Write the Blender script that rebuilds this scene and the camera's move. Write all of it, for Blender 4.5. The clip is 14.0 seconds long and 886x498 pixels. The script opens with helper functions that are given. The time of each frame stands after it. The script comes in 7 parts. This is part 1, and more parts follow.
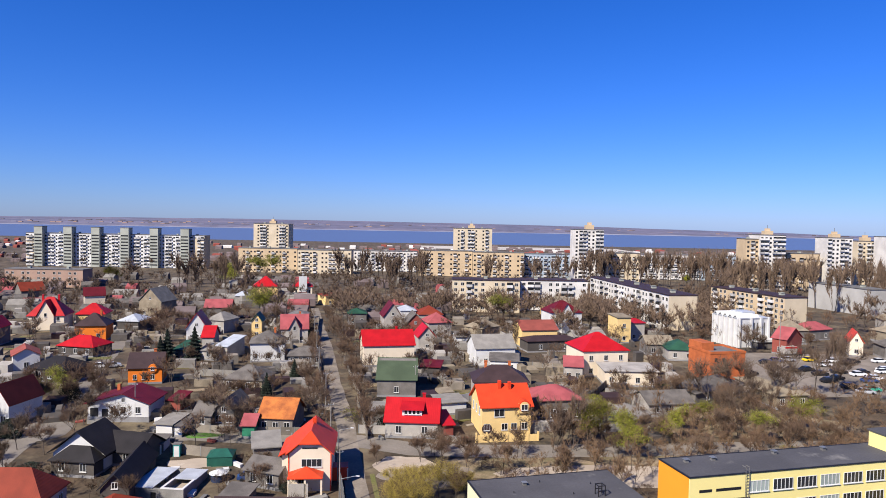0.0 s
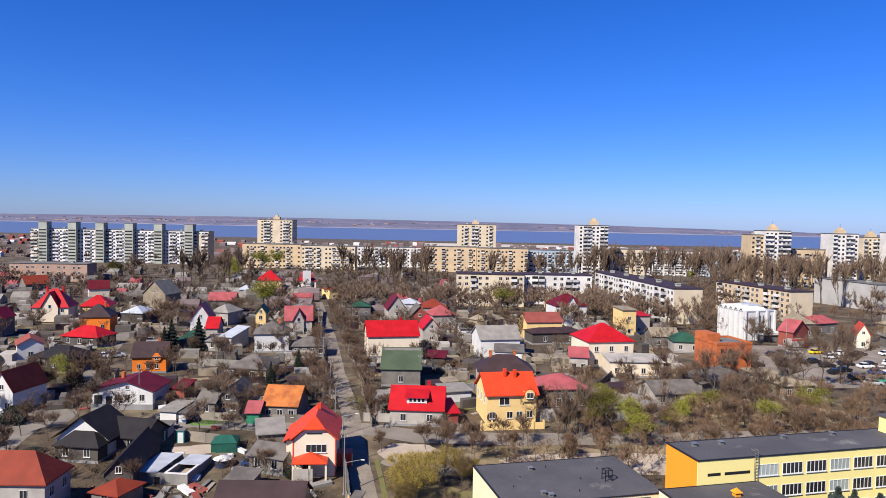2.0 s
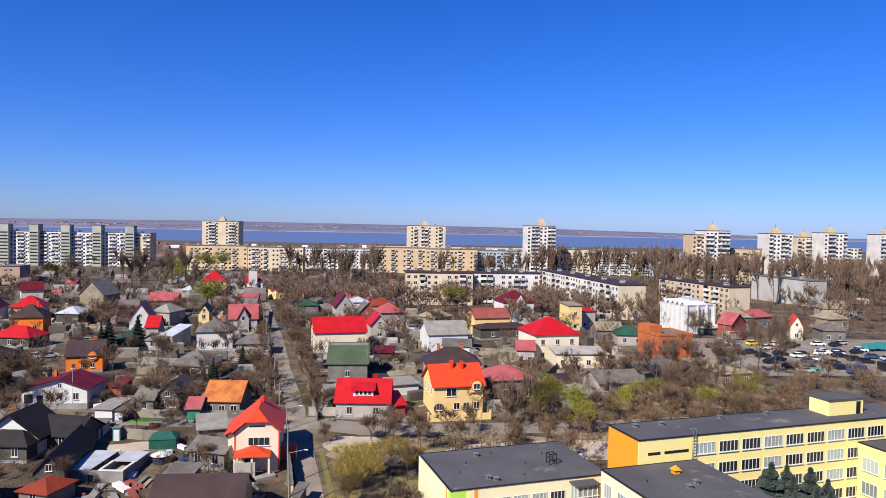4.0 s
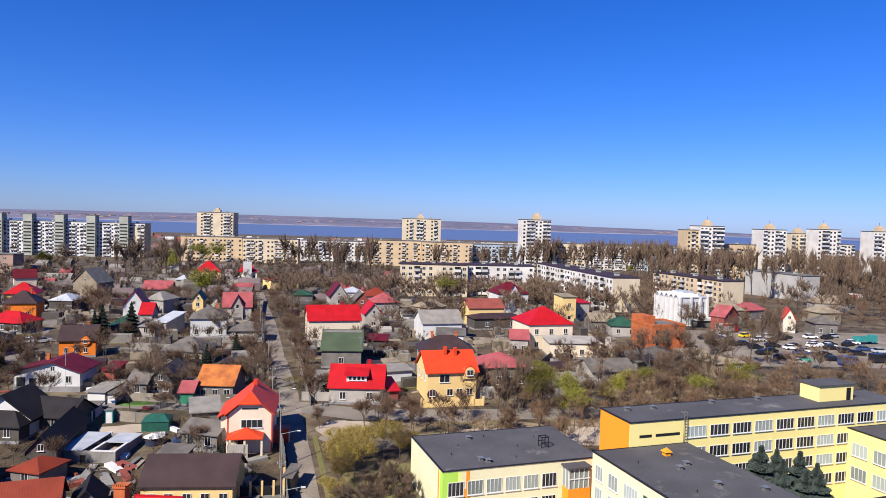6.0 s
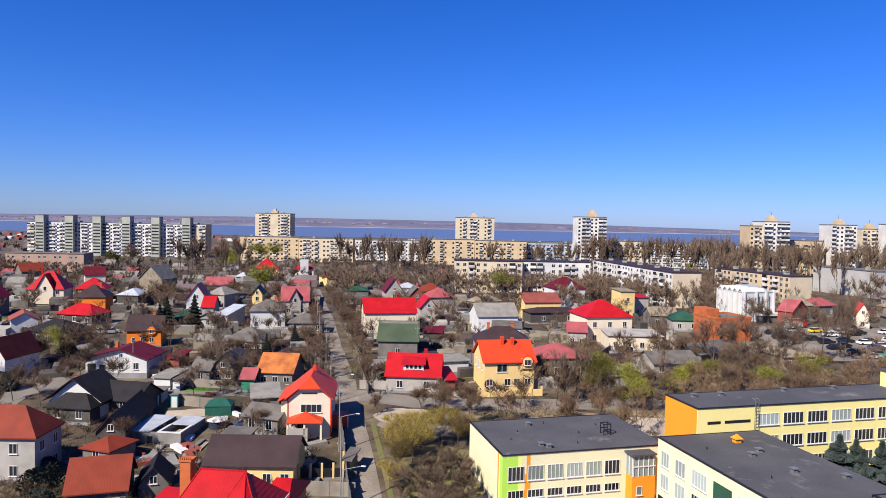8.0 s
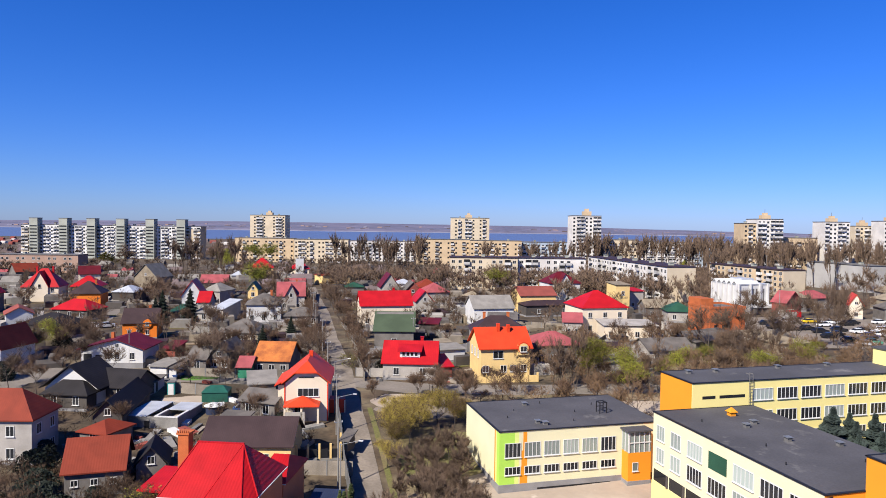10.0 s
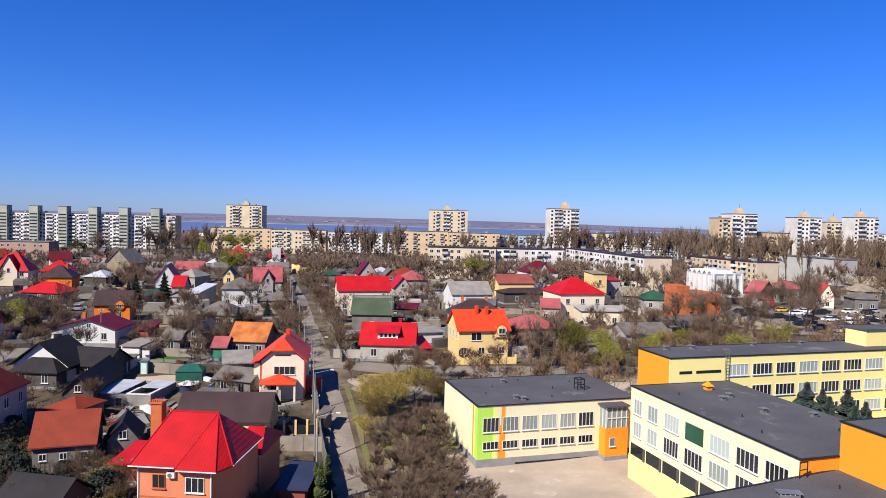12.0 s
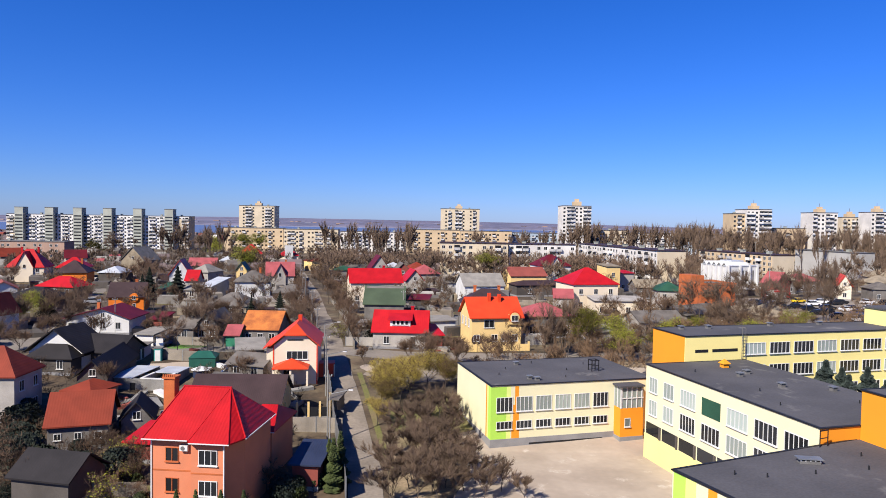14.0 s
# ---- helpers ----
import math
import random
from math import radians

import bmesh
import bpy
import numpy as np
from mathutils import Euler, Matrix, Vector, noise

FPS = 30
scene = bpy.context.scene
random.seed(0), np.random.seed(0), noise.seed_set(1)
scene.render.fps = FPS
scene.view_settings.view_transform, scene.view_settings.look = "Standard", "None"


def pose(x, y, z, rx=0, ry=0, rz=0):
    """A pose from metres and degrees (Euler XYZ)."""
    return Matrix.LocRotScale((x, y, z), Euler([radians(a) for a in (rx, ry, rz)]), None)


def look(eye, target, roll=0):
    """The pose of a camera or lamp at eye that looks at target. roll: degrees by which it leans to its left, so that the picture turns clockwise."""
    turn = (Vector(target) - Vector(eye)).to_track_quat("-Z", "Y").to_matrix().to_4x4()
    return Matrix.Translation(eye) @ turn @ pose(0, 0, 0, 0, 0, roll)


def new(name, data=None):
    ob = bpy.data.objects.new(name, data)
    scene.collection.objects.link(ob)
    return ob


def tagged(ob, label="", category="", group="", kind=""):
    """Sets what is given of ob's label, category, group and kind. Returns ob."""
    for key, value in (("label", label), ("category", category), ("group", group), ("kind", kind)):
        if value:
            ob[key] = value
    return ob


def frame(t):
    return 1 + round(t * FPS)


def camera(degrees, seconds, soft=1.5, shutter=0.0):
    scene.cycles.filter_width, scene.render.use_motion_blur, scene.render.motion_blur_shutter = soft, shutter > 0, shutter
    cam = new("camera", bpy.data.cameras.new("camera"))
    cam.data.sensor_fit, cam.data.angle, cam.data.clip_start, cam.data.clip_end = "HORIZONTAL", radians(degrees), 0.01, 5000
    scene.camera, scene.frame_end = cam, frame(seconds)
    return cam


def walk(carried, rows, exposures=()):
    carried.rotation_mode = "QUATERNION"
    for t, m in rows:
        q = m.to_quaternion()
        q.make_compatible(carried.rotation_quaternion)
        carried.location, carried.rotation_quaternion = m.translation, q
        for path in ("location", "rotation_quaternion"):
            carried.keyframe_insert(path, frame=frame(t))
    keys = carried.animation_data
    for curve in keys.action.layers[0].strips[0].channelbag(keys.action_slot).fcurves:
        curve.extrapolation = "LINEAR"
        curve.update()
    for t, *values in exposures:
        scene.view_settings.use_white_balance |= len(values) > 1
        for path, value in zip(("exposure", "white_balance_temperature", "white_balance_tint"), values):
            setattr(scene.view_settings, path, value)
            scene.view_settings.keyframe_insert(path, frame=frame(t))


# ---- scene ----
# camera: a drone that sinks slowly, turning a little from side to side
cam = camera(66.0, 14.0, soft=0.9)


def aim(x, y, z, yaw, pitch, roll):
    a, b = radians(yaw), radians(pitch)
    ahead = Vector((-math.sin(a) * math.cos(b), math.cos(a) * math.cos(b), math.sin(b)))
    return look((x, y, z), Vector((x, y, z)) + ahead * 10, roll)


# seconds, place, yaw, pitch, roll
PATH = [
    (0, -0.23, -1.55, 44.98, 0.281, -2.317, 1.043),
    (0.5, -0.18, -1.60, 44.49, 0.746, -2.245, 0.829),
    (1, -0.27, -1.55, 43.92, 1.110, -2.168, 0.839),
    (1.5, -0.38, -1.29, 43.34, 0.923, -2.228, 0.987),
    (2, -0.52, -0.90, 42.75, 0.570, -2.444, 1.116),
    (2.5, -0.48, -0.61, 42.10, 0.251, -2.388, 0.768),
    (3, -0.18, -0.50, 41.45, -0.580, -2.109, 0.269),
    (3.5, 0.10, -0.53, 40.84, -2.307, -2.048, 0.517),
    (3.7, 0.21, -0.57, 40.60, -3.072, -2.029, 0.818),
    (5.8, 0.53, -0.98, 38.92, -4.457, -2.340, 1.509),
    (6, 0.50, -0.82, 38.63, -3.984, -2.423, 1.608),
    (6.5, 0.38, -0.43, 37.91, -2.712, -2.457, 1.501),
    (7, 0.18, -0.16, 37.29, -1.298, -2.522, 1.388),
    (7.5, 0.00, 0.00, 36.65, -0.018, -2.552, 1.273),
    (7.7, -0.06, 0.07, 36.40, 0.341, -2.489, 1.216),
    (9.8, -0.14, -0.54, 33.11, 0.347, -2.050, 0.633),
    (10, -0.11, -0.59, 32.82, 0.048, -2.022, 0.742),
    (10.5, -0.01, -0.66, 32.16, -1.019, -2.274, 0.961),
    (11, -0.16, -0.52, 31.53, -1.797, -2.423, 1.335),
    (11.5, -0.25, -0.28, 30.80, -1.892, -2.493, 1.564),
    (12, -0.30, -0.07, 30.14, -1.825, -2.390, 1.378),
    (12.5, -0.32, 0.16, 29.44, -1.816, -2.335, 1.391),
    (13, -0.37, 0.24, 28.68, -1.965, -2.368, 1.451),
    (13.5, -0.46, 0.28, 27.96, -1.813, -2.264, 1.297),
    (14, -0.23, 0.27, 27.31, -0.811, -2.250, 0.940),
]
walk(cam, [(row[0], aim(*row[1:])) for row in PATH])


# ---------------------------------------------------------------- world and sun
SUN_AZ, SUN_EL = 221.0, 41.0   # compass bearing of the sun (0 is +y, clockwise) and its height
world = bpy.data.worlds.new("World")
scene.world = world
world.use_nodes = True
wn, wl = world.node_tree.nodes, world.node_tree.links
sky = wn.new("ShaderNodeTexSky")
sky.sky_type, sky.sun_disc = "NISHITA", False
sky.sun_elevation, sky.sun_rotation = radians(SUN_EL), radians(SUN_AZ)
sky.altitude, sky.air_density, sky.dust_density, sky.ozone_density = 0, 1.0, 0.15, 5.0
grade = wn.new("ShaderNodeHueSaturation")
grade.inputs["Saturation"].default_value = 1.1
tint = wn.new("ShaderNodeMixRGB")   # a vivid, clear spring sky
tint.blend_type = "MULTIPLY"
tint.inputs["Fac"].default_value, tint.inputs["Color2"].default_value = 1.0, (0.69, 0.90, 1.67, 1)
wl.new(sky.outputs["Color"], tint.inputs["Color1"])
wl.new(tint.outputs["Color"], grade.inputs["Color"])
wl.new(grade.outputs["Color"], wn["Background"].inputs["Color"])
wn["Background"].inputs["Strength"].default_value = 0.05
sun = new("sun", bpy.data.lights.new("sun", "SUN"))
sun.data.energy, sun.data.angle, sun.data.color = 5.0, radians(0.5), (1.0, 0.93, 0.83)
sun.matrix_world = look((math.sin(radians(SUN_AZ)) * 100, math.cos(radians(SUN_AZ)) * 100, math.tan(radians(SUN_EL)) * 100), (0, 0, 0))
scene.view_settings.exposure = 0.78


# ---------------------------------------------------------------- materials
def mat(name, col, rough=0.85, var=0.25, scale=0.6, bump=0.15, metal=0.0, per=0.0, col2=None, rib=None, grain=14.0, spec=0.4):
    """A weathered surface: colour varied by large stains and fine grain; rib=(axis, metres) adds pressed ribs; per: how far single objects differ."""
    m = bpy.data.materials.new(name)
    m.use_nodes = True
    n, l = m.node_tree.nodes, m.node_tree.links
    b = n["Principled BSDF"]
    b.inputs["Roughness"].default_value, b.inputs["Metallic"].default_value = rough, metal
    b.inputs["Specular IOR Level"].default_value = 0.2 if rib else spec
    tc = n.new("ShaderNodeTexCoord")
    info = n.new("ShaderNodeObjectInfo")
    shift = n.new("ShaderNodeVectorMath")
    shift.operation = "MULTIPLY_ADD"
    l.new(info.outputs["Random"], shift.inputs[0])
    shift.inputs[1].default_value = (40, 23, 61)
    l.new(tc.outputs["Object"], shift.inputs[2])
    big, fine = n.new("ShaderNodeTexNoise"), n.new("ShaderNodeTexNoise")
    for node, s, d in ((big, scale, 5), (fine, grain, 3)):
        l.new(shift.outputs[0], node.inputs["Vector"])
        node.inputs["Scale"].default_value, node.inputs["Detail"].default_value = s, d
    dark = tuple(c * (1 - var) for c in col) if col2 is None else col2
    ramp = n.new("ShaderNodeValToRGB")
    ramp.color_ramp.elements[0].position, ramp.color_ramp.elements[1].position = 0.36, 0.64
    ramp.color_ramp.elements[0].color, ramp.color_ramp.elements[1].color = (*dark, 1), (*col, 1)
    l.new(big.outputs["Fac"], ramp.inputs["Fac"])
    mix = n.new("ShaderNodeMixRGB")
    mix.blend_type = "MULTIPLY"
    mix.inputs["Fac"].default_value = min(1.0, var * 1.6)
    g2 = n.new("ShaderNodeValToRGB")
    g2.color_ramp.elements[0].color, g2.color_ramp.elements[1].color = (0.55, 0.55, 0.55, 1), (1.15, 1.15, 1.15, 1)
    g2.color_ramp.elements[0].position, g2.color_ramp.elements[1].position = 0.3, 0.7
    l.new(fine.outputs["Fac"], g2.inputs["Fac"])
    l.new(ramp.outputs["Color"], mix.inputs["Color1"])
    l.new(g2.outputs["Color"], mix.inputs["Color2"])
    out = mix.outputs["Color"]
    if per:
        hsv = n.new("ShaderNodeHueSaturation")
        mr = n.new("ShaderNodeMapRange")
        mr.inputs["To Min"].default_value, mr.inputs["To Max"].default_value = 1 - per, 1 + per
        l.new(info.outputs["Random"], mr.inputs["Value"])
        l.new(mr.outputs["Result"], hsv.inputs["Value"])
        l.new(out, hsv.inputs["Color"])
        out = hsv.outputs["Color"]
    l.new(out, b.inputs["Base Color"])
    height = fine.outputs["Fac"]
    bp = n.new("ShaderNodeBump")
    bp.inputs["Strength"].default_value, bp.inputs["Distance"].default_value = bump, 0.02
    if rib:
        wave = n.new("ShaderNodeTexWave")
        wave.wave_type, wave.bands_direction, wave.wave_profile = "BANDS", rib[0], "SIN"
        wave.inputs["Scale"].default_value = 0.314 / rib[1]
        l.new(tc.outputs["Object"], wave.inputs["Vector"])
        height = wave.outputs["Fac"]
        bp.inputs["Strength"].default_value, bp.inputs["Distance"].default_value = 0.35 if "tile" in name else 0.22, rib[1] * 0.1
    l.new(height, bp.inputs["Height"])
    l.new(bp.outputs["Normal"], b.inputs["Normal"])
    return m


M = {}
M["soil"] = mat("soil", (0.100, 0.067, 0.039), 0.95, 0.45, 0.13, 0.5, col2=(0.040, 0.030, 0.018), grain=1.6)
M["asphalt"] = mat("asphalt", (0.205, 0.175, 0.145), 0.9, 0.2, 0.15, 0.3, col2=(0.15, 0.13, 0.108), grain=3)
M["dirt_road"] = mat("dirt_road", (0.235, 0.195, 0.155), 0.95, 0.25, 0.2, 0.4, col2=(0.155, 0.128, 0.10), grain=2.5)
M["yard"] = mat("yard", (0.385, 0.316, 0.246), 0.95, 0.1, 0.16, 0.3, col2=(0.295, 0.238, 0.184), grain=1.2)
M["litter"] = mat("litter", (0.279, 0.205, 0.127), 0.95, 0.4, 0.25, 0.5, col2=(0.139, 0.111, 0.057), grain=3)
M["grass"] = mat("grass", (0.123, 0.123, 0.033), 0.95, 0.4, 0.3, 0.6, col2=(0.164, 0.123, 0.061), grain=4)
M["lawn"] = mat("lawn", (0.107, 0.246, 0.033), 0.95, 0.4, 0.5, 0.6, grain=6)
M["concrete"] = mat("concrete", (0.251, 0.237, 0.216), 0.9, 0.3, 0.5, 0.3)
M["slab_grey"] = mat("slab_grey", (0.153, 0.146, 0.139), 0.9, 0.3, 0.5, 0.3)
M["plinth"] = mat("plinth", (0.246, 0.238, 0.238), 0.9, 0.2, 0.5, 0.2)
M["red_tile"] = mat("red_tile", (0.41, 0.008, 0.011), 0.5, 0.2, 0.5, 0.2, rib=("X", 0.3))
M["red_tile_y"] = mat("red_tile_y", (0.508, 0.01, 0.013), 0.45, 0.16, 0.5, 0.2, rib=("Y", 0.3))
M["red_roof"] = mat("red_roof", (0.426, 0.01, 0.014), 0.5, 0.2, 0.4, 0.2, rib=("X", 0.35))
M["orange_roof"] = mat("orange_roof", (0.59, 0.053, 0.016), 0.5, 0.16, 0.4, 0.2, rib=("X", 0.35))
M["terracotta"] = mat("terracotta", (0.211, 0.034, 0.016), 0.7, 0.2, 0.5, 0.2, rib=("X", 0.3))
M["maroon"] = mat("maroon", (0.118, 0.01, 0.015), 0.55, 0.25, 0.4, 0.2, rib=("X", 0.3))
M["pink_roof"] = mat("pink_roof", (0.344, 0.082, 0.086), 0.75, 0.25, 0.4, 0.2, rib=("X", 0.25))
M["brown_roof"] = mat("brown_roof", (0.052, 0.031, 0.031), 0.6, 0.25, 0.4, 0.2, rib=("X", 0.25))
M["slate"] = mat("slate", (0.02, 0.017, 0.018), 0.7, 0.3, 0.5, 0.2, rib=("X", 0.3))
M["grey_roof"] = mat("grey_roof", (0.146, 0.129, 0.115), 0.9, 0.35, 0.5, 0.2, rib=("X", 0.18))
M["light_roof"] = mat("light_roof", (0.251, 0.23, 0.202), 0.85, 0.25, 0.5, 0.2, rib=("X", 0.18))
M["zinc"] = mat("zinc", (0.57, 0.589, 0.607), 0.45, 0.2, 0.5, 0.2, metal=0.3, rib=("X", 0.2))
M["beige_roof"] = mat("beige_roof", (0.271, 0.221, 0.156), 0.9, 0.3, 0.5, 0.2, rib=("X", 0.18))
M["green_roof"] = mat("green_roof", (0.07, 0.094, 0.053), 0.6, 0.2, 0.3, 0.2, rib=("X", 0.2))
M["darkgreen_roof"] = mat("darkgreen_roof", (0.025, 0.082, 0.049), 0.6, 0.3, 0.3, 0.2, rib=("X", 0.2))
M["rust_roof"] = mat("rust_roof", (0.508, 0.164, 0.041), 0.85, 0.4, 0.6, 0.3, col2=(0.295, 0.09, 0.029), rib=("X", 0.18))
M["blue_roof"] = mat("blue_roof", (0.029, 0.037, 0.07), 0.5, 0.2, 0.4, 0.2, rib=("X", 0.25))
M["bitumen"] = mat("bitumen", (0.077, 0.074, 0.08), 0.92, 0.25, 0.18, 0.3, col2=(0.057, 0.055, 0.06), grain=5)
M["cream"] = mat("cream", (0.66, 0.56, 0.42), 0.85, 0.1, 0.3, 0.1)
M["white"] = mat("white", (0.56, 0.55, 0.53), 0.85, 0.12, 0.4, 0.1)
M["offwhite"] = mat("offwhite", (0.381, 0.347, 0.306), 0.9, 0.25, 0.4, 0.15)
M["greywall"] = mat("greywall", (0.174, 0.156, 0.139), 0.9, 0.3, 0.5, 0.2)
M["yellow"] = mat("yellow", (0.697, 0.492, 0.205), 0.85, 0.12, 0.4, 0.1)
M["orange"] = mat("orange", (0.672, 0.164, 0.01), 0.8, 0.1, 0.4, 0.1)
M["brick"] = mat("brick", (0.451, 0.115, 0.033), 0.9, 0.25, 0.6, 0.3, grain=20)
M["salmon"] = mat("salmon", (0.55, 0.185, 0.09), 0.9, 0.12, 0.4, 0.3, grain=16)
M["redwall"] = mat("redwall", (0.246, 0.057, 0.041), 0.9, 0.2, 0.4, 0.2)
M["darkwall"] = mat("darkwall", (0.082, 0.07, 0.061), 0.9, 0.3, 0.4, 0.2)
M["sch_cream"] = mat("sch_cream", (0.654, 0.605, 0.389), 0.85, 0.05, 0.3, 0.08)
M["sch_yellow"] = mat("sch_yellow", (0.773, 0.653, 0.248), 0.85, 0.05, 0.3, 0.08)
M["sch_orange"] = mat("sch_orange", (0.697, 0.254, 0.012), 0.85, 0.05, 0.3, 0.08)
M["lime"] = mat("lime", (0.377, 0.623, 0.082), 0.85, 0.08, 0.3, 0.08)
M["lime_pale"] = mat("lime_pale", (0.644, 0.718, 0.202), 0.85, 0.08, 0.3, 0.08)
M["frame_white"] = mat("frame_white", (0.60, 0.59, 0.57), 0.5, 0.08, 1.0, 0.05)
M["trim_red"] = mat("trim_red", (0.615, 0.049, 0.016), 0.5, 0.1, 1.0, 0.05)
M["bark"] = mat("bark", (0.085, 0.066, 0.054), 0.95, 0.3, 2.0, 0.4, per=0.25)
M["twig"] = mat("twig", (0.138, 0.084, 0.051), 0.95, 0.3, 0.5, 0.1, per=0.3)
M["twig_grey"] = mat("twig_grey", (0.152, 0.101, 0.067), 0.95, 0.3, 0.5, 0.1, per=0.25)
M["leaf_young"] = mat("leaf_young", (0.213, 0.213, 0.016), 0.8, 0.35, 0.6, 0.1, per=0.25)
M["leaf_willow"] = mat("leaf_willow", (0.36, 0.27, 0.045), 0.8, 0.3, 0.6, 0.1, per=0.15)
M["leaf_conifer"] = mat("leaf_conifer", (0.013, 0.021, 0.012), 0.85, 0.4, 1.2, 0.1, per=0.2)
M["leaf_spruce"] = mat("leaf_spruce", (0.04, 0.058, 0.048), 0.85, 0.4, 1.2, 0.1, per=0.1)
M["leaf_thuja"] = mat("leaf_thuja", (0.045, 0.061, 0.011), 0.85, 0.4, 1.2, 0.1, per=0.3)
M["fence"] = mat("fence", (0.223, 0.19, 0.151), 0.9, 0.3, 0.4, 0.2, per=0.3)
M["metal_grey"] = mat("metal_grey", (0.262, 0.271, 0.279), 0.5, 0.2, 1.0, 0.1, metal=0.5)
M["black"] = mat("black", (0.011, 0.011, 0.013), 0.6, 0.2, 1.0, 0.1)
M["panel_white"] = mat("panel_white", (0.644, 0.607, 0.561), 0.9, 0.2, 0.15, 0.1)
M["panel_pale"] = mat("panel_pale", (0.681, 0.662, 0.635), 0.9, 0.2, 0.15, 0.1)
M["panel_beige"] = mat("panel_beige", (0.525, 0.394, 0.246), 0.9, 0.15, 0.15, 0.1)
M["panel_cream"] = mat("panel_cream", (0.574, 0.476, 0.336), 0.9, 0.15, 0.15, 0.1)
M["panel_grey"] = mat("panel_grey", (0.344, 0.353, 0.303), 0.9, 0.2, 0.15, 0.1)
M["panel_blue"] = mat("panel_blue", (0.344, 0.41, 0.476), 0.9, 0.2, 0.15, 0.1)
M["balcony"] = mat("balcony", (0.534, 0.515, 0.497), 0.7, 0.2, 0.6, 0.1, per=0.4)
M["teal"] = mat("teal", (0.033, 0.246, 0.23), 0.6, 0.2, 0.6, 0.1)
M["green_paint"] = mat("green_paint", (0.025, 0.18, 0.098), 0.6, 0.2, 0.6, 0.1)
M["tarp"] = mat("tarp", (0.012, 0.09, 0.061), 0.6, 0.25, 0.8, 0.2)
M["sand"] = mat("sand", (0.508, 0.459, 0.394), 0.95, 0.2, 0.02, 0.1)
M["rose"] = mat("rose", (0.36, 0.235, 0.175), 0.9, 0.2, 0.2, 0.1)
M["hall_wall"] = mat("hall_wall", (0.40, 0.385, 0.365), 0.9, 0.2, 0.12, 0.1)
M["strand"] = mat("strand", (0.22, 0.22, 0.28), 0.95, 0.2, 0.01, 0.0)
M["twig_dry"] = mat("twig_dry", (0.25, 0.152, 0.083), 0.95, 0.3, 0.5, 0.1, per=0.25)
# far hills: distance haze is mixed into this violet base colour
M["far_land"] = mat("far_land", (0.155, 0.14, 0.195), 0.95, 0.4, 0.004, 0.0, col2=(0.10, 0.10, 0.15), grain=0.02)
M["far_roofs"] = mat("far_roofs", (0.164, 0.123, 0.119), 0.9, 0.3, 0.05, 0.0, per=0.5, grain=0.3)


def dusty(m, col, scale, low, high):
    """Pale dust and dried puddles, with soft ragged outlines, over a finished material."""
    n, l = m.node_tree.nodes, m.node_tree.links
    b = n["Principled BSDF"]
    base = b.inputs["Base Color"].links[0].from_socket
    tc, ns, ramp, mix = n.new("ShaderNodeTexCoord"), n.new("ShaderNodeTexNoise"), n.new("ShaderNodeValToRGB"), n.new("ShaderNodeMixRGB")
    ns.inputs["Scale"].default_value, ns.inputs["Detail"].default_value, ns.inputs["Roughness"].default_value = scale, 6, 0.65
    ramp.color_ramp.elements[0].position, ramp.color_ramp.elements[1].position = low, high
    l.new(tc.outputs["Object"], ns.inputs["Vector"])
    l.new(ns.outputs["Fac"], ramp.inputs["Fac"])
    l.new(ramp.outputs["Color"], mix.inputs["Fac"])
    l.new(base, mix.inputs["Color1"])
    mix.inputs["Color2"].default_value = (*col, 1)
    l.new(mix.outputs["Color"], b.inputs["Base Color"])


dusty(M["bitumen"], (0.17, 0.16, 0.15), 0.16, 0.60, 0.72)
dusty(M["yard"], (0.46, 0.40, 0.33), 0.3, 0.58, 0.7)
dusty(M["soil"], (0.145, 0.113, 0.068), 0.11, 0.50, 0.66)


def glass(name, col, rough=0.08):
    m = bpy.data.materials.new(name)
    m.use_nodes = True
    n, l = m.node_tree.nodes, m.node_tree.links
    b = n["Principled BSDF"]
    b.inputs["Roughness"].default_value, b.inputs["Specular IOR Level"].default_value = rough, 0.3
    info, ramp = n.new("ShaderNodeObjectInfo"), n.new("ShaderNodeValToRGB")
    ramp.color_ramp.elements[0].color, ramp.color_ramp.elements[1].color = (*(c * 0.35 for c in col), 1), (*col, 1)
    l.new(info.outputs["Random"], ramp.inputs["Fac"])
    l.new(ramp.outputs["Color"], b.inputs["Base Color"])
    return m


M["glass"] = glass("glass", (0.03, 0.032, 0.036))
M["glass_curtain"] = glass("glass_curtain", (0.36, 0.41, 0.37))
M["glass_car"] = glass("glass_car", (0.02, 0.022, 0.025))


def water_mat():
    m = bpy.data.materials.new("water")
    m.use_nodes = True
    n, l = m.node_tree.nodes, m.node_tree.links
    b = n["Principled BSDF"]
    b.inputs["Base Color"].default_value, b.inputs["Roughness"].default_value = (0.085, 0.118, 0.215, 1), 0.45
    tc, ns, bp = n.new("ShaderNodeTexCoord"), n.new("ShaderNodeTexNoise"), n.new("ShaderNodeBump")
    ns.inputs["Scale"].default_value, bp.inputs["Strength"].default_value = 0.2, 0.4
    l.new(tc.outputs["Object"], ns.inputs["Vector"])
    l.new(ns.outputs["Fac"], bp.inputs["Height"])
    l.new(bp.outputs["Normal"], b.inputs["Normal"])
    return m


M["water"] = water_mat()


# ---------------------------------------------------------------- mesh helpers
GROUND_Y = (-300, 82, 100, 125, 155, 210, 270, 400, 600, 900, 1500)
GROUND_Z = (0, 0, 1.8, 3.4, 4.8, 4.8, 3.4, 1.5, 0.0, -1.5, -4.0)


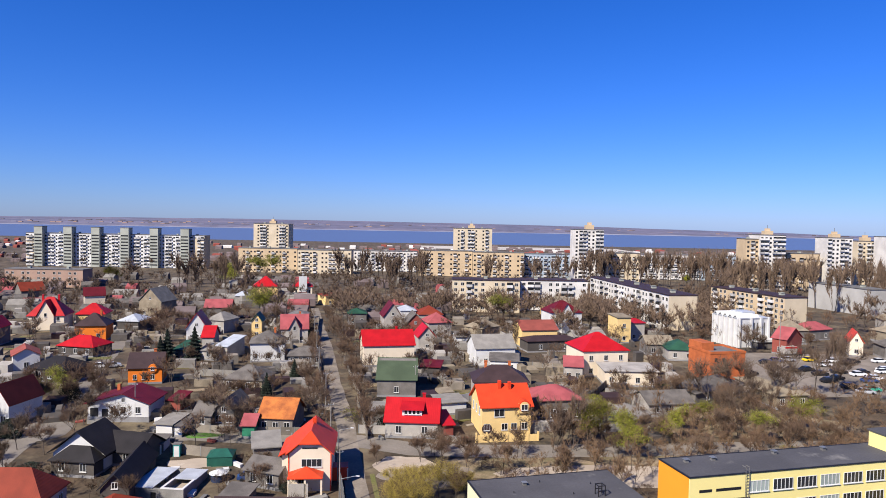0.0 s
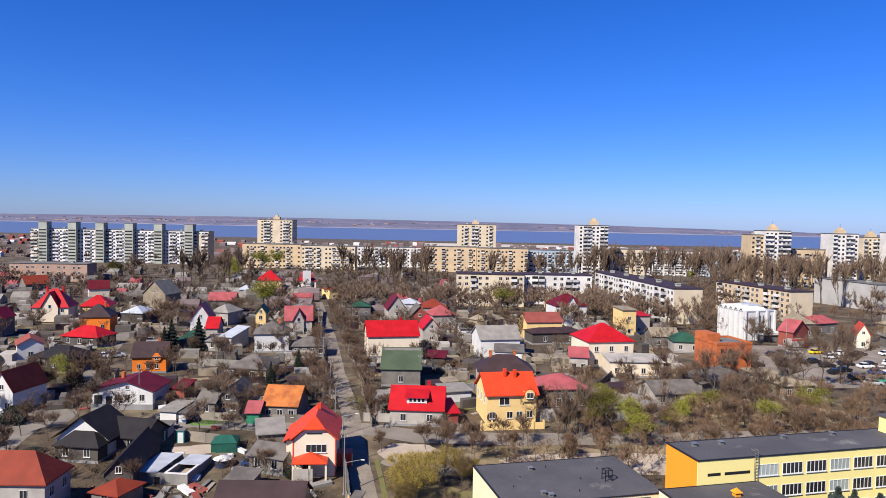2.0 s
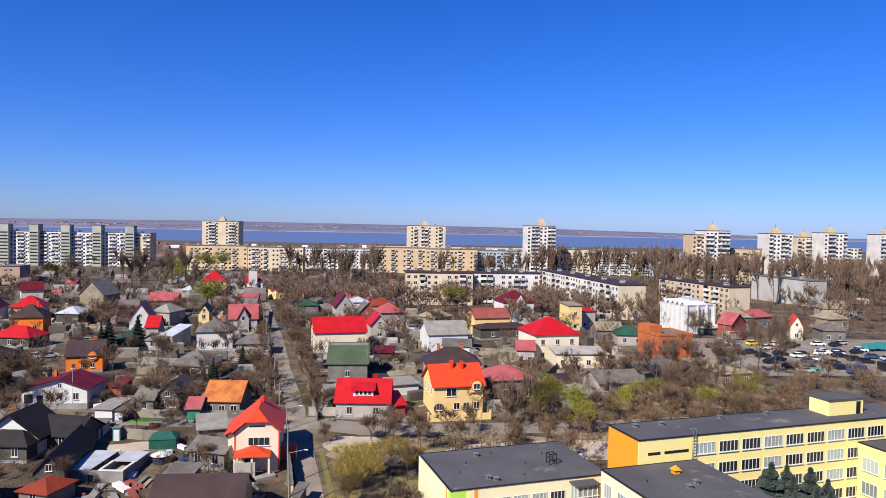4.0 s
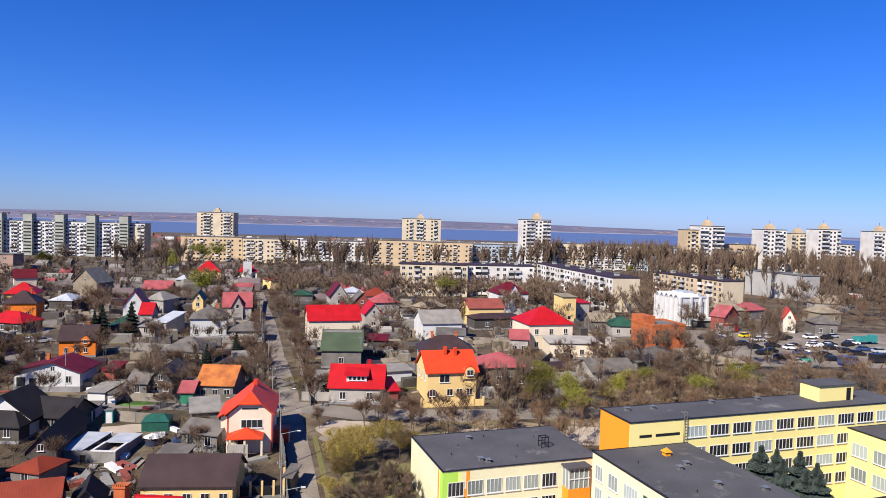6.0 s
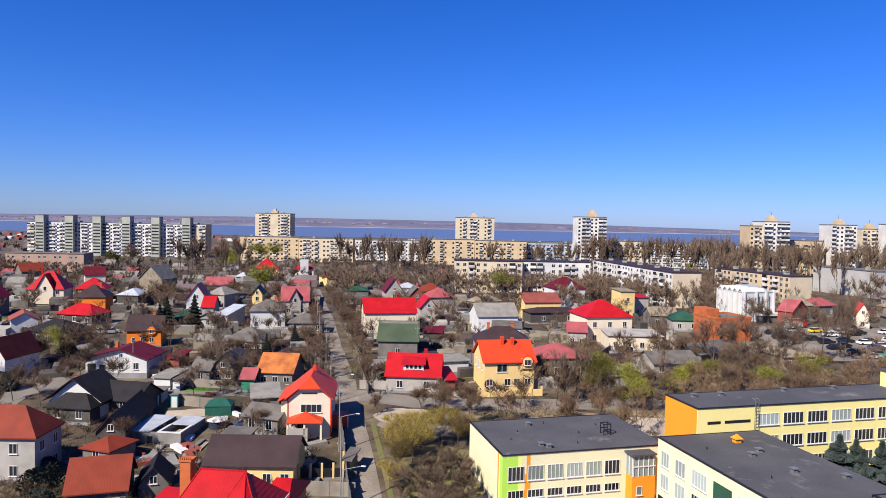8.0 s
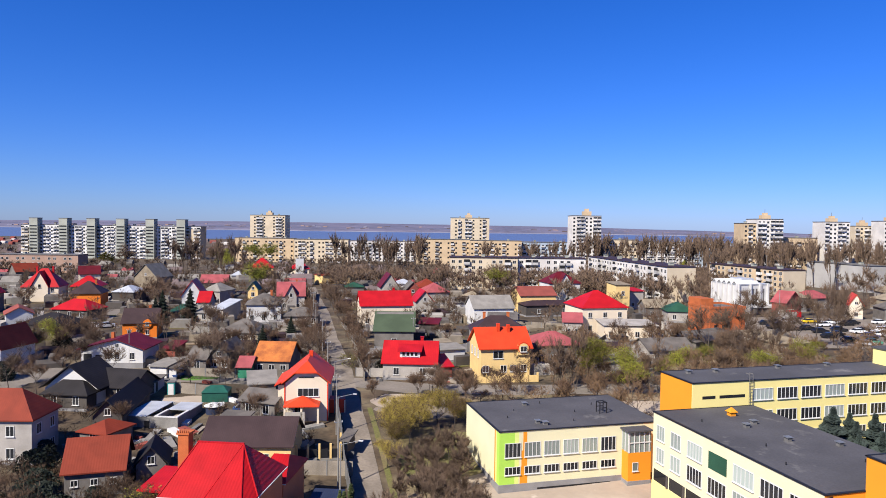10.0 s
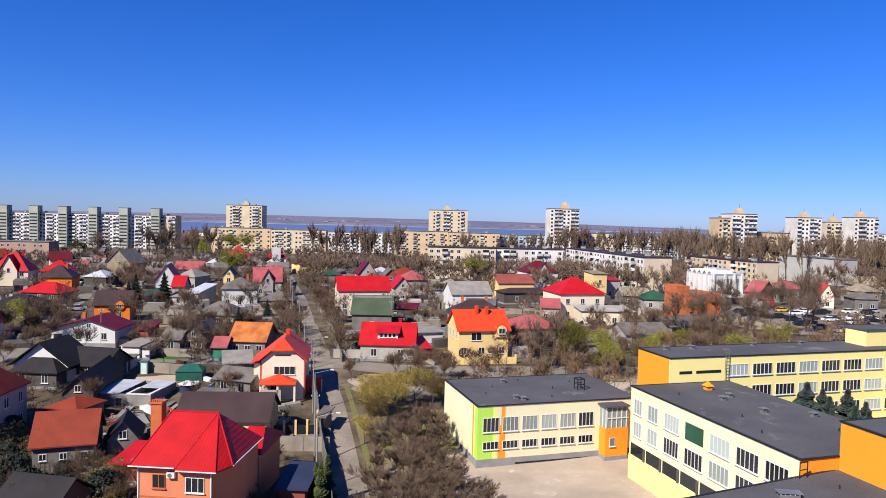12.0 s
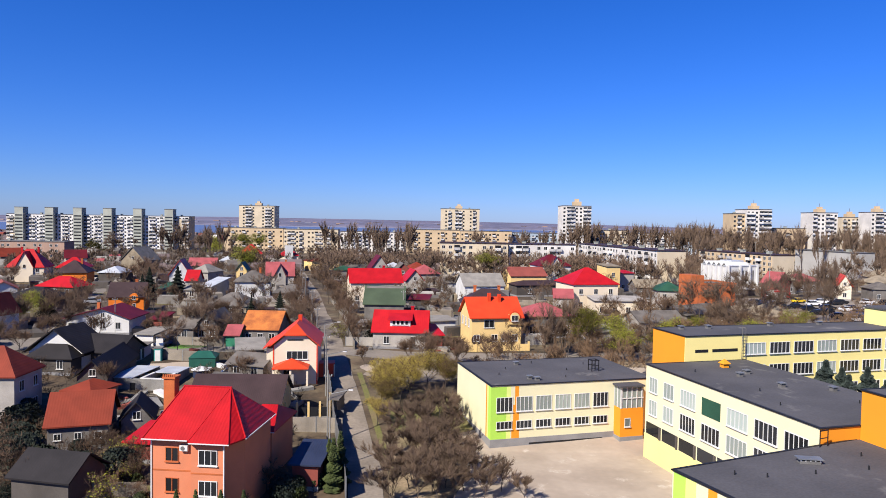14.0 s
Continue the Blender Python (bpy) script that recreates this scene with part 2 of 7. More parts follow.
def ground_z(x, y):
    """Height of the ground: flat by the school, rising gently through the old houses, falling to the shore."""
    return float(np.interp(y, GROUND_Y, GROUND_Z))


def mesh_of(name, bm, material):
    me = bpy.data.meshes.new(name)
    bmesh.ops.recalc_face_normals(bm, faces=bm.faces)
    bm.to_mesh(me)
    bm.free()
    me.materials.append(M[material] if isinstance(material, str) else material)
    return me


def part(name, bm, material, parent, label="", at=None):
    """Links a bmesh (or a ready mesh) as one mesh object under a thing or a part."""
    me = bm if isinstance(bm, bpy.types.Mesh) else mesh_of(name, bm, material)
    ob = new(name, me)
    if parent is not None:
        ob.parent = parent
    if at is not None:
        ob.matrix_basis = at
    if label:
        ob["label"] = label
    return ob


def thing(name, label, category, m, group="", kind=""):
    ob = new(name)
    ob.empty_display_size = 0.2
    ob.matrix_basis = m
    return tagged(ob, label, category, group, kind)


def box(bm, x0, y0, z0, x1, y1, z1):
    v = [bm.verts.new(p) for p in ((x0, y0, z0), (x1, y0, z0), (x1, y1, z0), (x0, y1, z0), (x0, y0, z1), (x1, y0, z1), (x1, y1, z1), (x0, y1, z1))]
    for f in ((3, 2, 1, 0), (4, 5, 6, 7), (0, 1, 5, 4), (1, 2, 6, 5), (2, 3, 7, 6), (3, 0, 4, 7)):
        bm.faces.new([v[i] for i in f])
    return bm


def boxes(*rows):
    bm = bmesh.new()
    for r in rows:
        box(bm, *r)
    return bm


def shell(points, faces, t):
    """A slab that follows the faces, t thick, hanging below them."""
    bm = bmesh.new()
    top = [bm.verts.new(p) for p in points]
    low = [bm.verts.new((p[0], p[1], p[2] - t)) for p in points]
    edges = {}
    for f in faces:
        bm.faces.new([top[i] for i in f])
        bm.faces.new([low[i] for i in reversed(f)])
        for a, b in zip(f, f[1:] + f[:1]):
            edges[(a, b)] = True
    for a, b in edges:
        if (b, a) not in edges:
            bm.faces.new([top[b], top[a], low[a], low[b]])
    return bm


def roof_form(kind, w, d, he, hr, ov):
    """Points and faces of a roof over a w by d plan centred on the origin."""
    a, b = w / 2 + ov, d / 2 + ov
    if kind == "gable":
        p = [(-a, -b, he), (a, -b, he), (a, 0, hr), (-a, 0, hr), (a, b, he), (-a, b, he)]
        return p, [(0, 1, 2, 3), (3, 2, 4, 5)]
    if kind == "gable_front":
        p = [(-a, -b, he), (0, -b, hr), (0, b, hr), (-a, b, he), (a, -b, he), (a, b, he)]
        return p, [(0, 1, 2, 3), (1, 4, 5, 2)]
    if kind == "hip":
        if w >= d:
            r = max(0.2, a - b * 0.95)
            q = [(-r, 0, hr), (r, 0, hr)]
            p = [(-a, -b, he), (a, -b, he), (a, b, he), (-a, b, he), *q]
            return p, [(0, 1, 5, 4), (1, 2, 5), (2, 3, 4, 5), (3, 0, 4)]
        r = max(0.2, b - a * 0.95)
        q = [(0, -r, hr), (0, r, hr)]
        p = [(-a, -b, he), (a, -b, he), (a, b, he), (-a, b, he), *q]
        return p, [(0, 1, 4), (1, 2, 5, 4), (2, 3, 5), (3, 0, 4, 5)]
    if kind == "half_hip":
        c = b * 0.45
        z2 = he + (hr - he) * 0.55
        e = a * 0.45
        p = [(-a, -b, he), (-e, -b, z2), (0, -b + c, hr), (0, b, hr), (-a, b, he), (e, -b, z2), (a, -b, he), (a, b, he)]
        return p, [(0, 1, 2, 3, 4), (1, 5, 2), (5, 6, 7, 3, 2)]
    if kind == "shed":
        p = [(-a, -b, he), (a, -b, he), (a, b, hr), (-a, b, hr)]
        return p, [(0, 1, 2, 3)]
    p = [(-a, -b, he), (a, -b, he), (a, b, he), (-a, b, he)]
    return p, [(0, 1, 2, 3)]


def wall_form(kind, w, d, he, hr):
    """A closed body whose top follows the roof."""
    bm = bmesh.new()
    a, b, k = w / 2, d / 2, 0.12
    base = [bm.verts.new(p) for p in ((-a, -b, -0.6), (a, -b, -0.6), (a, b, -0.6), (-a, b, -0.6))]
    bm.faces.new(base[::-1])
    tz = {"shed": (he, he, hr, hr)}.get(kind, (he,) * 4)
    top = [bm.verts.new((v.co.x, v.co.y, z - k)) for v, z in zip(base, tz)]
    if kind == "gable":
        r = [bm.verts.new((-a, 0, hr - k)), bm.verts.new((a, 0, hr - k))]
        for f in ((base[0], base[1], top[1], top[0]), (base[1], base[2], top[2], r[1], top[1]), (base[2], base[3], top[3], top[2]),
                  (base[3], base[0], top[0], r[0], top[3]), (top[0], top[1], r[1], r[0]), (top[2], top[3], r[0], r[1])):
            bm.faces.new(f)
    elif kind == "gable_front":
        r = [bm.verts.new((0, -b, hr - k)), bm.verts.new((0, b, hr - k))]
        for f in ((base[0], base[1], top[1], r[0], top[0]), (base[1], base[2], top[2], top[1]), (base[2], base[3], top[3], r[1], top[2]),
                  (base[3], base[0], top[0], top[3]), (top[1], top[2], r[1], r[0]), (top[3], top[0], r[0], r[1])):
            bm.faces.new(f)
    elif kind == "half_hip":
        z2, e = he + (hr - he) * 0.55, a * 0.45
        r = [bm.verts.new((e, -b, z2 - k)), bm.verts.new((-e, -b, z2 - k)), bm.verts.new((0, b, hr - k))]
        for f in ((base[0], base[1], top[1], r[0], r[1], top[0]), (base[1], base[2], top[2], top[1]), (base[2], base[3], top[3], r[2], top[2]),
                  (base[3], base[0], top[0], top[3]), (top[1], top[2], r[2], r[0]), (top[3], top[0], r[1], r[2]), (r[0], r[2], r[1])):
            bm.faces.new(f)
    else:
        for i in range(4):
            j = (i + 1) % 4
            bm.faces.new((base[i], base[j], top[j], top[i]))
        bm.faces.new(top)
    return bm


# shared window meshes, keyed by size and look
WINDOWS = {}


def lattice(xs, zs, y0, y1):
    """A flat frame in one piece: bars between the odd cells of the breaks xs and zs."""
    bm = bmesh.new()
    grid = [[[bm.verts.new((x, y, z)) for x in xs] for z in zs] for y in (y0, y1)]
    solid = {(i, j) for i in range(len(xs) - 1) for j in range(len(zs) - 1) if i % 2 == 0 or j % 2 == 0}
    for i, j in solid:
        for k in (0, 1):
            bm.faces.new((grid[k][j][i], grid[k][j][i + 1], grid[k][j + 1][i + 1], grid[k][j + 1][i]))
        for (di, dj), (a, b) in (((-1, 0), ((i, j), (i, j + 1))), ((1, 0), ((i + 1, j), (i + 1, j + 1))), ((0, -1), ((i, j), (i + 1, j))), ((0, 1), ((i, j + 1), (i + 1, j + 1)))):
            if (i + di, j + dj) not in solid:
                bm.faces.new((grid[0][a[1]][a[0]], grid[0][b[1]][b[0]], grid[1][b[1]][b[0]], grid[1][a[1]][a[0]]))
    loose = [v for v in bm.verts if not v.link_faces]
    bmesh.ops.delete(bm, geom=loose, context="VERTS")
    return bm


def window_meshes(w, h, sashes, frame_mat, glass_mat):
    key = (round(w, 2), round(h, 2), sashes, frame_mat, glass_mat)
    if key not in WINDOWS:
        f, a, c = 0.06, w / 2, h / 2
        xs = [-a, -a + f]
        for i in range(1, sashes):
            x = -a + w * i / sashes
            xs += [x - 0.03, x + 0.03]
        fm = mesh_of("window_frame", lattice(xs + [a - f, a], [-c, -c + f, c - f, c], -0.06, 0.01), frame_mat)
        pm = mesh_of("pane", boxes((-a + 0.03, -0.015, -c + 0.03, a - 0.03, 0.015, c - 0.03)), glass_mat)
        sm = mesh_of("sill", boxes((-a - 0.06, -0.16, -c - 0.07, a + 0.06, 0.02, -c - 0.003)), frame_mat)
        WINDOWS[key] = (fm, pm, sm)
    return WINDOWS[key]


def window(parent, x, y, z, w, h, sashes=2, face=0.0, frame_mat="frame_white", glass_mat="glass"):
    """A window set on a wall: face is the turn about z, 0 looks towards -y."""
    fm, pm, sm = window_meshes(w, h, sashes, frame_mat, glass_mat)
    ob = part("window", fm, None, parent, at=pose(x, y, z, 0, 0, face))
    part("pane", pm, None, ob)
    part("sill", sm, None, ob)
    return ob


def house(label, x, y, z, ang, w, d, he, hr, roof, wall, roof_mat, cols=3, rows=1, ov=0.4, chimney=0, side=0, group="", name="house", plinth=True, win=(1.1, 1.4), glazing="glass", first=1.0, dormer=False, fascia=False, cross=0.0):
    """A detached house: walls, roof slab, plinth, windows on the front and on one side, chimneys."""
    h = thing(name, label, "house" if name == "house" else name.replace("_", " "), pose(x, y, z, 0, 0, ang), group)
    part("wall", wall_form(roof, w, d, he, hr), wall, h)
    p, f = roof_form(roof, w, d, he, hr, ov)
    part("roof", shell(p, f, 0.16), roof_mat, h)
    if plinth:
        part("plinth", boxes((-w / 2 - 0.05, -d / 2 - 0.05, -0.7, w / 2 + 0.05, d / 2 + 0.05, 0.45)), "plinth", h)
    storey = (he - 0.3) / max(rows, 1)
    for r in range(rows):
        zc = first + r * storey + win[1] / 2
        if zc + win[1] / 2 > he - 0.1:
            continue
        for c in range(cols):
            window(h, -w / 2 + w * (c + 0.5) / cols, -d / 2 - 0.003, zc, *win, glass_mat=glazing)
        for c in range(side):
            yy = -d / 2 + d * (c + 0.5) / side
            window(h, w / 2 + 0.003, yy, zc, *win, face=90, glass_mat=glazing)
            window(h, -w / 2 - 0.003, yy, zc, *win, face=-90, glass_mat=glazing)
    if roof in ("gable_front", "half_hip") and hr - he > 2.0:
        window(h, 0, -d / 2 - 0.003, he + (hr - he) * 0.22, 0.9, 1.0)
    if dormer:
        zd = he + (hr - he) * 0.18
        d1 = part("dormer", boxes((-1.9, -d / 2 + 0.9, zd, 1.9, -0.4, zd + 1.5)), "white", h, "white boarded dormer")
        part("dormer_roof", shell([(-2.3, -d / 2 + 0.4, zd + 1.55), (2.3, -d / 2 + 0.4, zd + 1.55), (2.3, 0.2, hr - 0.3), (-2.3, 0.2, hr - 0.3)], [(0, 1, 2, 3)], 0.12), roof_mat, d1)
        for k in (-1.2, -0.4, 0.4, 1.2):
            window(h, k, -d / 2 + 0.895, zd + 0.95, 0.62, 0.8, 1)
    if cross:
        cw, cz, cy = w * cross, he + (hr - he) * 0.86, -d / 2 - 0.5
        g = bmesh.new()
        pts = [(-cw / 2, cy, 0.3), (cw / 2, cy, 0.3), (cw / 2, cy, he), (0, cy, cz), (-cw / 2, cy, he)]
        f0, f1 = [g.verts.new(p) for p in pts], [g.verts.new((p[0], 0.0, p[2])) for p in pts]
        g.faces.new(f0)
        g.faces.new(f1[::-1])
        for i in range(5):
            j = (i + 1) % 5
            g.faces.new((f0[j], f0[i], f1[i], f1[j]))
        cg = part("front_gable", g, wall, h)
        a2 = cw / 2 + 0.4
        part("gable_roof", shell([(-a2, cy - 0.4, he - 0.1), (0, cy - 0.4, cz + 0.18), (0, 0, cz + 0.18), (-a2, 0, he - 0.1), (a2, cy - 0.4, he - 0.1), (a2, 0, he - 0.1)], [(0, 1, 2, 3), (1, 4, 5, 2)], 0.14), roof_mat, cg)
        window(h, 0, cy - 0.003, he + 0.3, 0.9, 1.3, 1)
    if fascia:
        a, b = w / 2 + ov, d / 2 + ov
        part("fascia", boxes((-a, -b - 0.06, he - 0.2, a, -b - 0.003, he + 0.02)), "frame_white", h)
    for i in range(chimney):
        cx, cy = (w * (0.2 - 0.45 * i), 0.12 * d)
        zz = max(hr, he)
        part("chimney", boxes((cx - 0.3, cy - 0.3, he, cx + 0.3, cy + 0.3, zz + 0.5), (cx - 0.38, cy - 0.38, zz + 0.5, cx + 0.38, cy + 0.38, zz + 0.62)), roof_mat if roof_mat in ("orange_roof", "red_roof") else "brick", h)
    return h


# ---------------------------------------------------------------- ground, water, far shore
def sheet(name, xs, ys, material, lift=0.0, label="", kind="structure", wobble=0.0, category="ground"):
    bm = bmesh.new()
    grid = [[bm.verts.new((x, y, ground_z(x, y) + lift + wobble * noise.noise((x * 0.11, y * 0.11, 0.0)))) for x in xs] for y in ys]
    for j in range(len(ys) - 1):
        for i in range(len(xs) - 1):
            bm.faces.new((grid[j][i], grid[j][i + 1], grid[j + 1][i + 1], grid[j + 1][i]))
    return tagged(part(name, bm, material, None), label, category, "", kind)


ys = [-300, -100, 0, 30, 60] + list(range(82, 160, 3)) + list(range(160, 300, 10)) + list(range(300, 1000, 50)) + list(range(1000, 1501, 100))
xs = [-3000, -1500, -800, -400] + list(range(-240, 241, 8)) + [400, 800, 1500, 3000]
sheet("ground", xs, ys, "soil", 0, "bare brown spring soil and dead grass between the houses")
water = tagged(part("water", boxes((-4500, 1330, -30, 4500, 4960, -5.5)), "water", None), "wide calm blue river estuary before the far shore", "water", "", "structure")
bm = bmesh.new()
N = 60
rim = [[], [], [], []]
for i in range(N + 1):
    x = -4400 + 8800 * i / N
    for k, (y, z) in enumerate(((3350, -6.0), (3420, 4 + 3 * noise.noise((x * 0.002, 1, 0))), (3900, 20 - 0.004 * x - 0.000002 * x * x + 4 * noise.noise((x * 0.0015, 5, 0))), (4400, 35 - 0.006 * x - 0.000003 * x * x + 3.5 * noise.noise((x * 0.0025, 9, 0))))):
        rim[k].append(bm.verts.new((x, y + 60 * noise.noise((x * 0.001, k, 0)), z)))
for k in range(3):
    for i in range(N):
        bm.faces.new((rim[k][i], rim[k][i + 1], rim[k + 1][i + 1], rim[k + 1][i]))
tagged(part("backdrop", bm, "far_land", None), "low hills of the far shore, their violet-brown colour including painted haze", "hill", "", "structure")


def far_shore():
    """A pale strand at the water's edge and villages on the slope behind it."""
    bm = bmesh.new()
    rows = []
    for i in range(121):
        x = -4300 + 8600 * i / 120
        y = 3340 + 60 * noise.noise((x * 0.001, 0, 0))
        rows.append([bm.verts.new((x, y - 12, -5.6)), bm.verts.new((x, y, -2.6 + 2.2 * noise.noise((x * 0.004, 3, 0))))])
    for a, b in zip(rows, rows[1:]):
        bm.faces.new((a[0], b[0], b[1], a[1]))
    tagged(part("far_beach", bm, "strand", None), "thin pale strand of the far shore", "beach", "", "structure")
    for mt, seed in (("strand", 1), ("rose", 2), ("far_roofs", 3)):
        rng = random.Random(seed + 300)
        bm = bmesh.new()
        for k in range(26 if seed < 2 else 60):
            x, f = (rng.uniform(-2600, -300) if k % 3 else rng.uniform(-300, 2600)), rng.random()
            y = 3440 + 420 * f
            z = 3 + f * (13 - 0.004 * x - 0.000002 * x * x)
            w, h = rng.uniform(6, 16), rng.uniform(3, 6)
            box(bm, x - w, y - 6, z - 4, x + w, y + 6, z + h)
        tagged(part("far_village", bm, mt, None), "tiny pale houses of villages across the water", "houses", "", "stuff")


far_shore()
sheet("beach", [-60, 40, 140, 240, 330], [1180, 1230, 1290, 1328], "sand", 0.5, "pale strip of sand by the water", category="beach")


def patch(name, cx, cy, rx, ry, material, lift, label, category="ground", seed=1):
    """A piece of ground with a ragged outline, laid on the terrain."""
    bm = bmesh.new()
    rings = [[bm.verts.new((cx, cy, ground_z(cx, cy) + lift))]]
    n = 28
    for k in (0.35, 0.7, 1.0):
        ring = []
        for i in range(n):
            a = 6.2832 * i / n
            f = k * (1 + 0.28 * noise.noise((math.cos(a) * 1.5, math.sin(a) * 1.5, seed * 7.3)) + 0.12 * noise.noise((math.cos(a) * 5, math.sin(a) * 5, seed)))
            x, y = cx + rx * f * math.cos(a), cy + ry * f * math.sin(a)
            ring.append(bm.verts.new((x, y, ground_z(x, y) + lift)))
        rings.append(ring)
    for i in range(n):
        j = (i + 1) % n
        bm.faces.new((rings[0][0], rings[1][i], rings[1][j]))
        for k in (1, 2):
            bm.faces.new((rings[k][i], rings[k + 1][i], rings[k + 1][j], rings[k][j]))
    return tagged(part(name, bm, material, None), label, category, "", "structure")


def ribbon(name, pts, width, material, lift, label, category="road"):
    """A road along the points (x, y), cut fine enough to follow the ground."""
    bm = bmesh.new()
    rows = []
    fine = []
    for (x0, y0), (x1, y1) in zip(pts, pts[1:]):
        n = max(1, int(math.hypot(x1 - x0, y1 - y0) / 3))
        fine += [(x0 + (x1 - x0) * i / n, y0 + (y1 - y0) * i / n) for i in range(n)]
    fine.append(pts[-1])
    for i, (x, y) in enumerate(fine):
        a, b = fine[max(0, i - 1)], fine[min(len(fine) - 1, i + 1)]
        dx, dy = b[0] - a[0], b[1] - a[1]
        l = math.hypot(dx, dy)
        w = width / 2 * (1 + 0.12 * noise.noise((x * 0.2, y * 0.2, 3)))
        nx, ny = -dy / l * w, dx / l * w
        rows.append([bm.verts.new((x + s * nx, y + s * ny, ground_z(x + s * nx, y + s * ny) + lift)) for s in (1, 0.33, -0.33, -1)])
    for r, q in zip(rows, rows[1:]):
        for i in range(3):
            bm.faces.new((r[i], r[i + 1], q[i + 1], q[i]))
    return tagged(part(name, bm, material, None), label, category, "", "structure")


# ---------------------------------------------------------------- apartment blocks
PANEL_WINDOW = mesh_of("window", lattice([-0.8, -0.71, -0.04, 0.04, 0.71, 0.8], [-0.75, -0.66, 0.66, 0.75], -0.04, 0.02), "frame_white")
PANEL_PANE = mesh_of("pane", boxes((-0.75, -0.02, -0.7, 0.75, 0.02, 0.7)), "glass")
FLAT_WINDOW = mesh_of("window", boxes((-0.75, -0.03, -0.7, 0.75, 0.03, 0.7)), "glass")
LOGGIA = mesh_of("balcony", boxes((-1.45, -1.0, -1.35, 1.45, 0.05, -1.2), (-1.45, -1.0, -1.2, 1.45, -0.92, -0.15), (-1.45, -1.0, -1.2, -1.38, 0.05, -0.15), (1.38, -1.0, -1.2, 1.45, 0.05, -0.15)), "balcony")
LOGGIA_GLASS = mesh_of("glazing", boxes((-1.4, -0.95, -0.15, 1.4, -0.9, 1.1)), "glass")


def block(label, x, y, ang, w, d, storeys, wall, pattern, top=1.2, group="apartment blocks", end_wall="", roof="slab_grey", sh=2.8, bay=3.1, z=None, seed=1):
    """A panel apartment block. pattern: w window, b balcony, - blank, c coloured stack, repeated along the front."""
    rng = random.Random(seed)
    if z is None:
        z = ground_z(x, y)
    ob = thing("apartment_building", label, "building", pose(x, y, z, 0, 0, ang), group)
    h = storeys * sh + top
    part("wall", boxes((-w / 2, -d / 2, -1, w / 2, d / 2, h)), wall, ob)
    part("roof", boxes((-w / 2 - 0.3, -d / 2 - 0.35, h, w / 2 + 0.3, d / 2 + 0.3, h + 0.3)), roof, ob)
    if end_wall:
        part("end_wall", boxes((-w / 2 - 0.06, -d / 2 - 0.02, -1, -w / 2 + 0.05, d / 2, h - 0.1)), end_wall, ob)
        part("end_wall", boxes((w / 2 - 0.05, -d / 2 - 0.02, -1, w / 2 + 0.06, d / 2, h - 0.1)), end_wall, ob)
    n = max(1, int(round(w / bay)))
    for c in range(n):
        k = pattern[c % len(pattern)]
        xc = -w / 2 + w * (c + 0.5) / n
        for s in range(storeys):
            zc = top * 0.5 + s * sh + 1.5
            if k == "b":
                b = part("balcony", LOGGIA, None, ob, at=pose(xc, -d / 2, zc))
                if rng.random() < 0.6:
                    part("glazing", LOGGIA_GLASS, None, b)
                else:
                    part("window", FLAT_WINDOW, None, ob, at=pose(xc, -d / 2, zc))
            elif k == "w":
                if y > 450:
                    part("window", FLAT_WINDOW, None, ob, at=pose(xc, -d / 2, zc))
                    continue
                wd = part("window", PANEL_WINDOW, None, ob, at=pose(xc, -d / 2, zc))
                part("pane", PANEL_PANE, None, wd)
    m = max(1, int(d / 4))
    if d > 9 and w < 40:
        for c in range(m):
            for s in range(storeys):
                part("window", FLAT_WINDOW, None, ob, at=pose(w / 2, -d / 2 + d * (c + 0.5) / m, top * 0.5 + s * sh + 1.5, 0, 0, 90))
    for i in range(max(1, int(w / 16))):
        xx = -w / 2 + w * (i + 0.5) / max(1, int(w / 16))
        part("roof_vent", boxes((xx - 0.8, -0.9, h + 0.25, xx + 0.8, 0.9, h + 1.3), (xx - 1.0, -1.1, h + 1.3, xx + 1.0, 1.1, h + 1.42)), "panel_grey", ob)
    return ob


# ---------------------------------------------------------------- trees
def limb(bm, a, b, r0, r1, n=4):
    d = (b - a).normalized()
    u = d.orthogonal().normalized()
    v = d.cross(u)
    lo = [bm.verts.new(a + r0 * (math.cos(k * 2 * math.pi / n) * u + math.sin(k * 2 * math.pi / n) * v)) for k in range(n)]
    hi = [bm.verts.new(b + r1 * (math.cos(k * 2 * math.pi / n) * u + math.sin(k * 2 * math.pi / n) * v)) for k in range(n)]
    for k in range(n):
        bm.faces.new((lo[k], lo[(k + 1) % n], hi[(k + 1) % n], hi[k]))


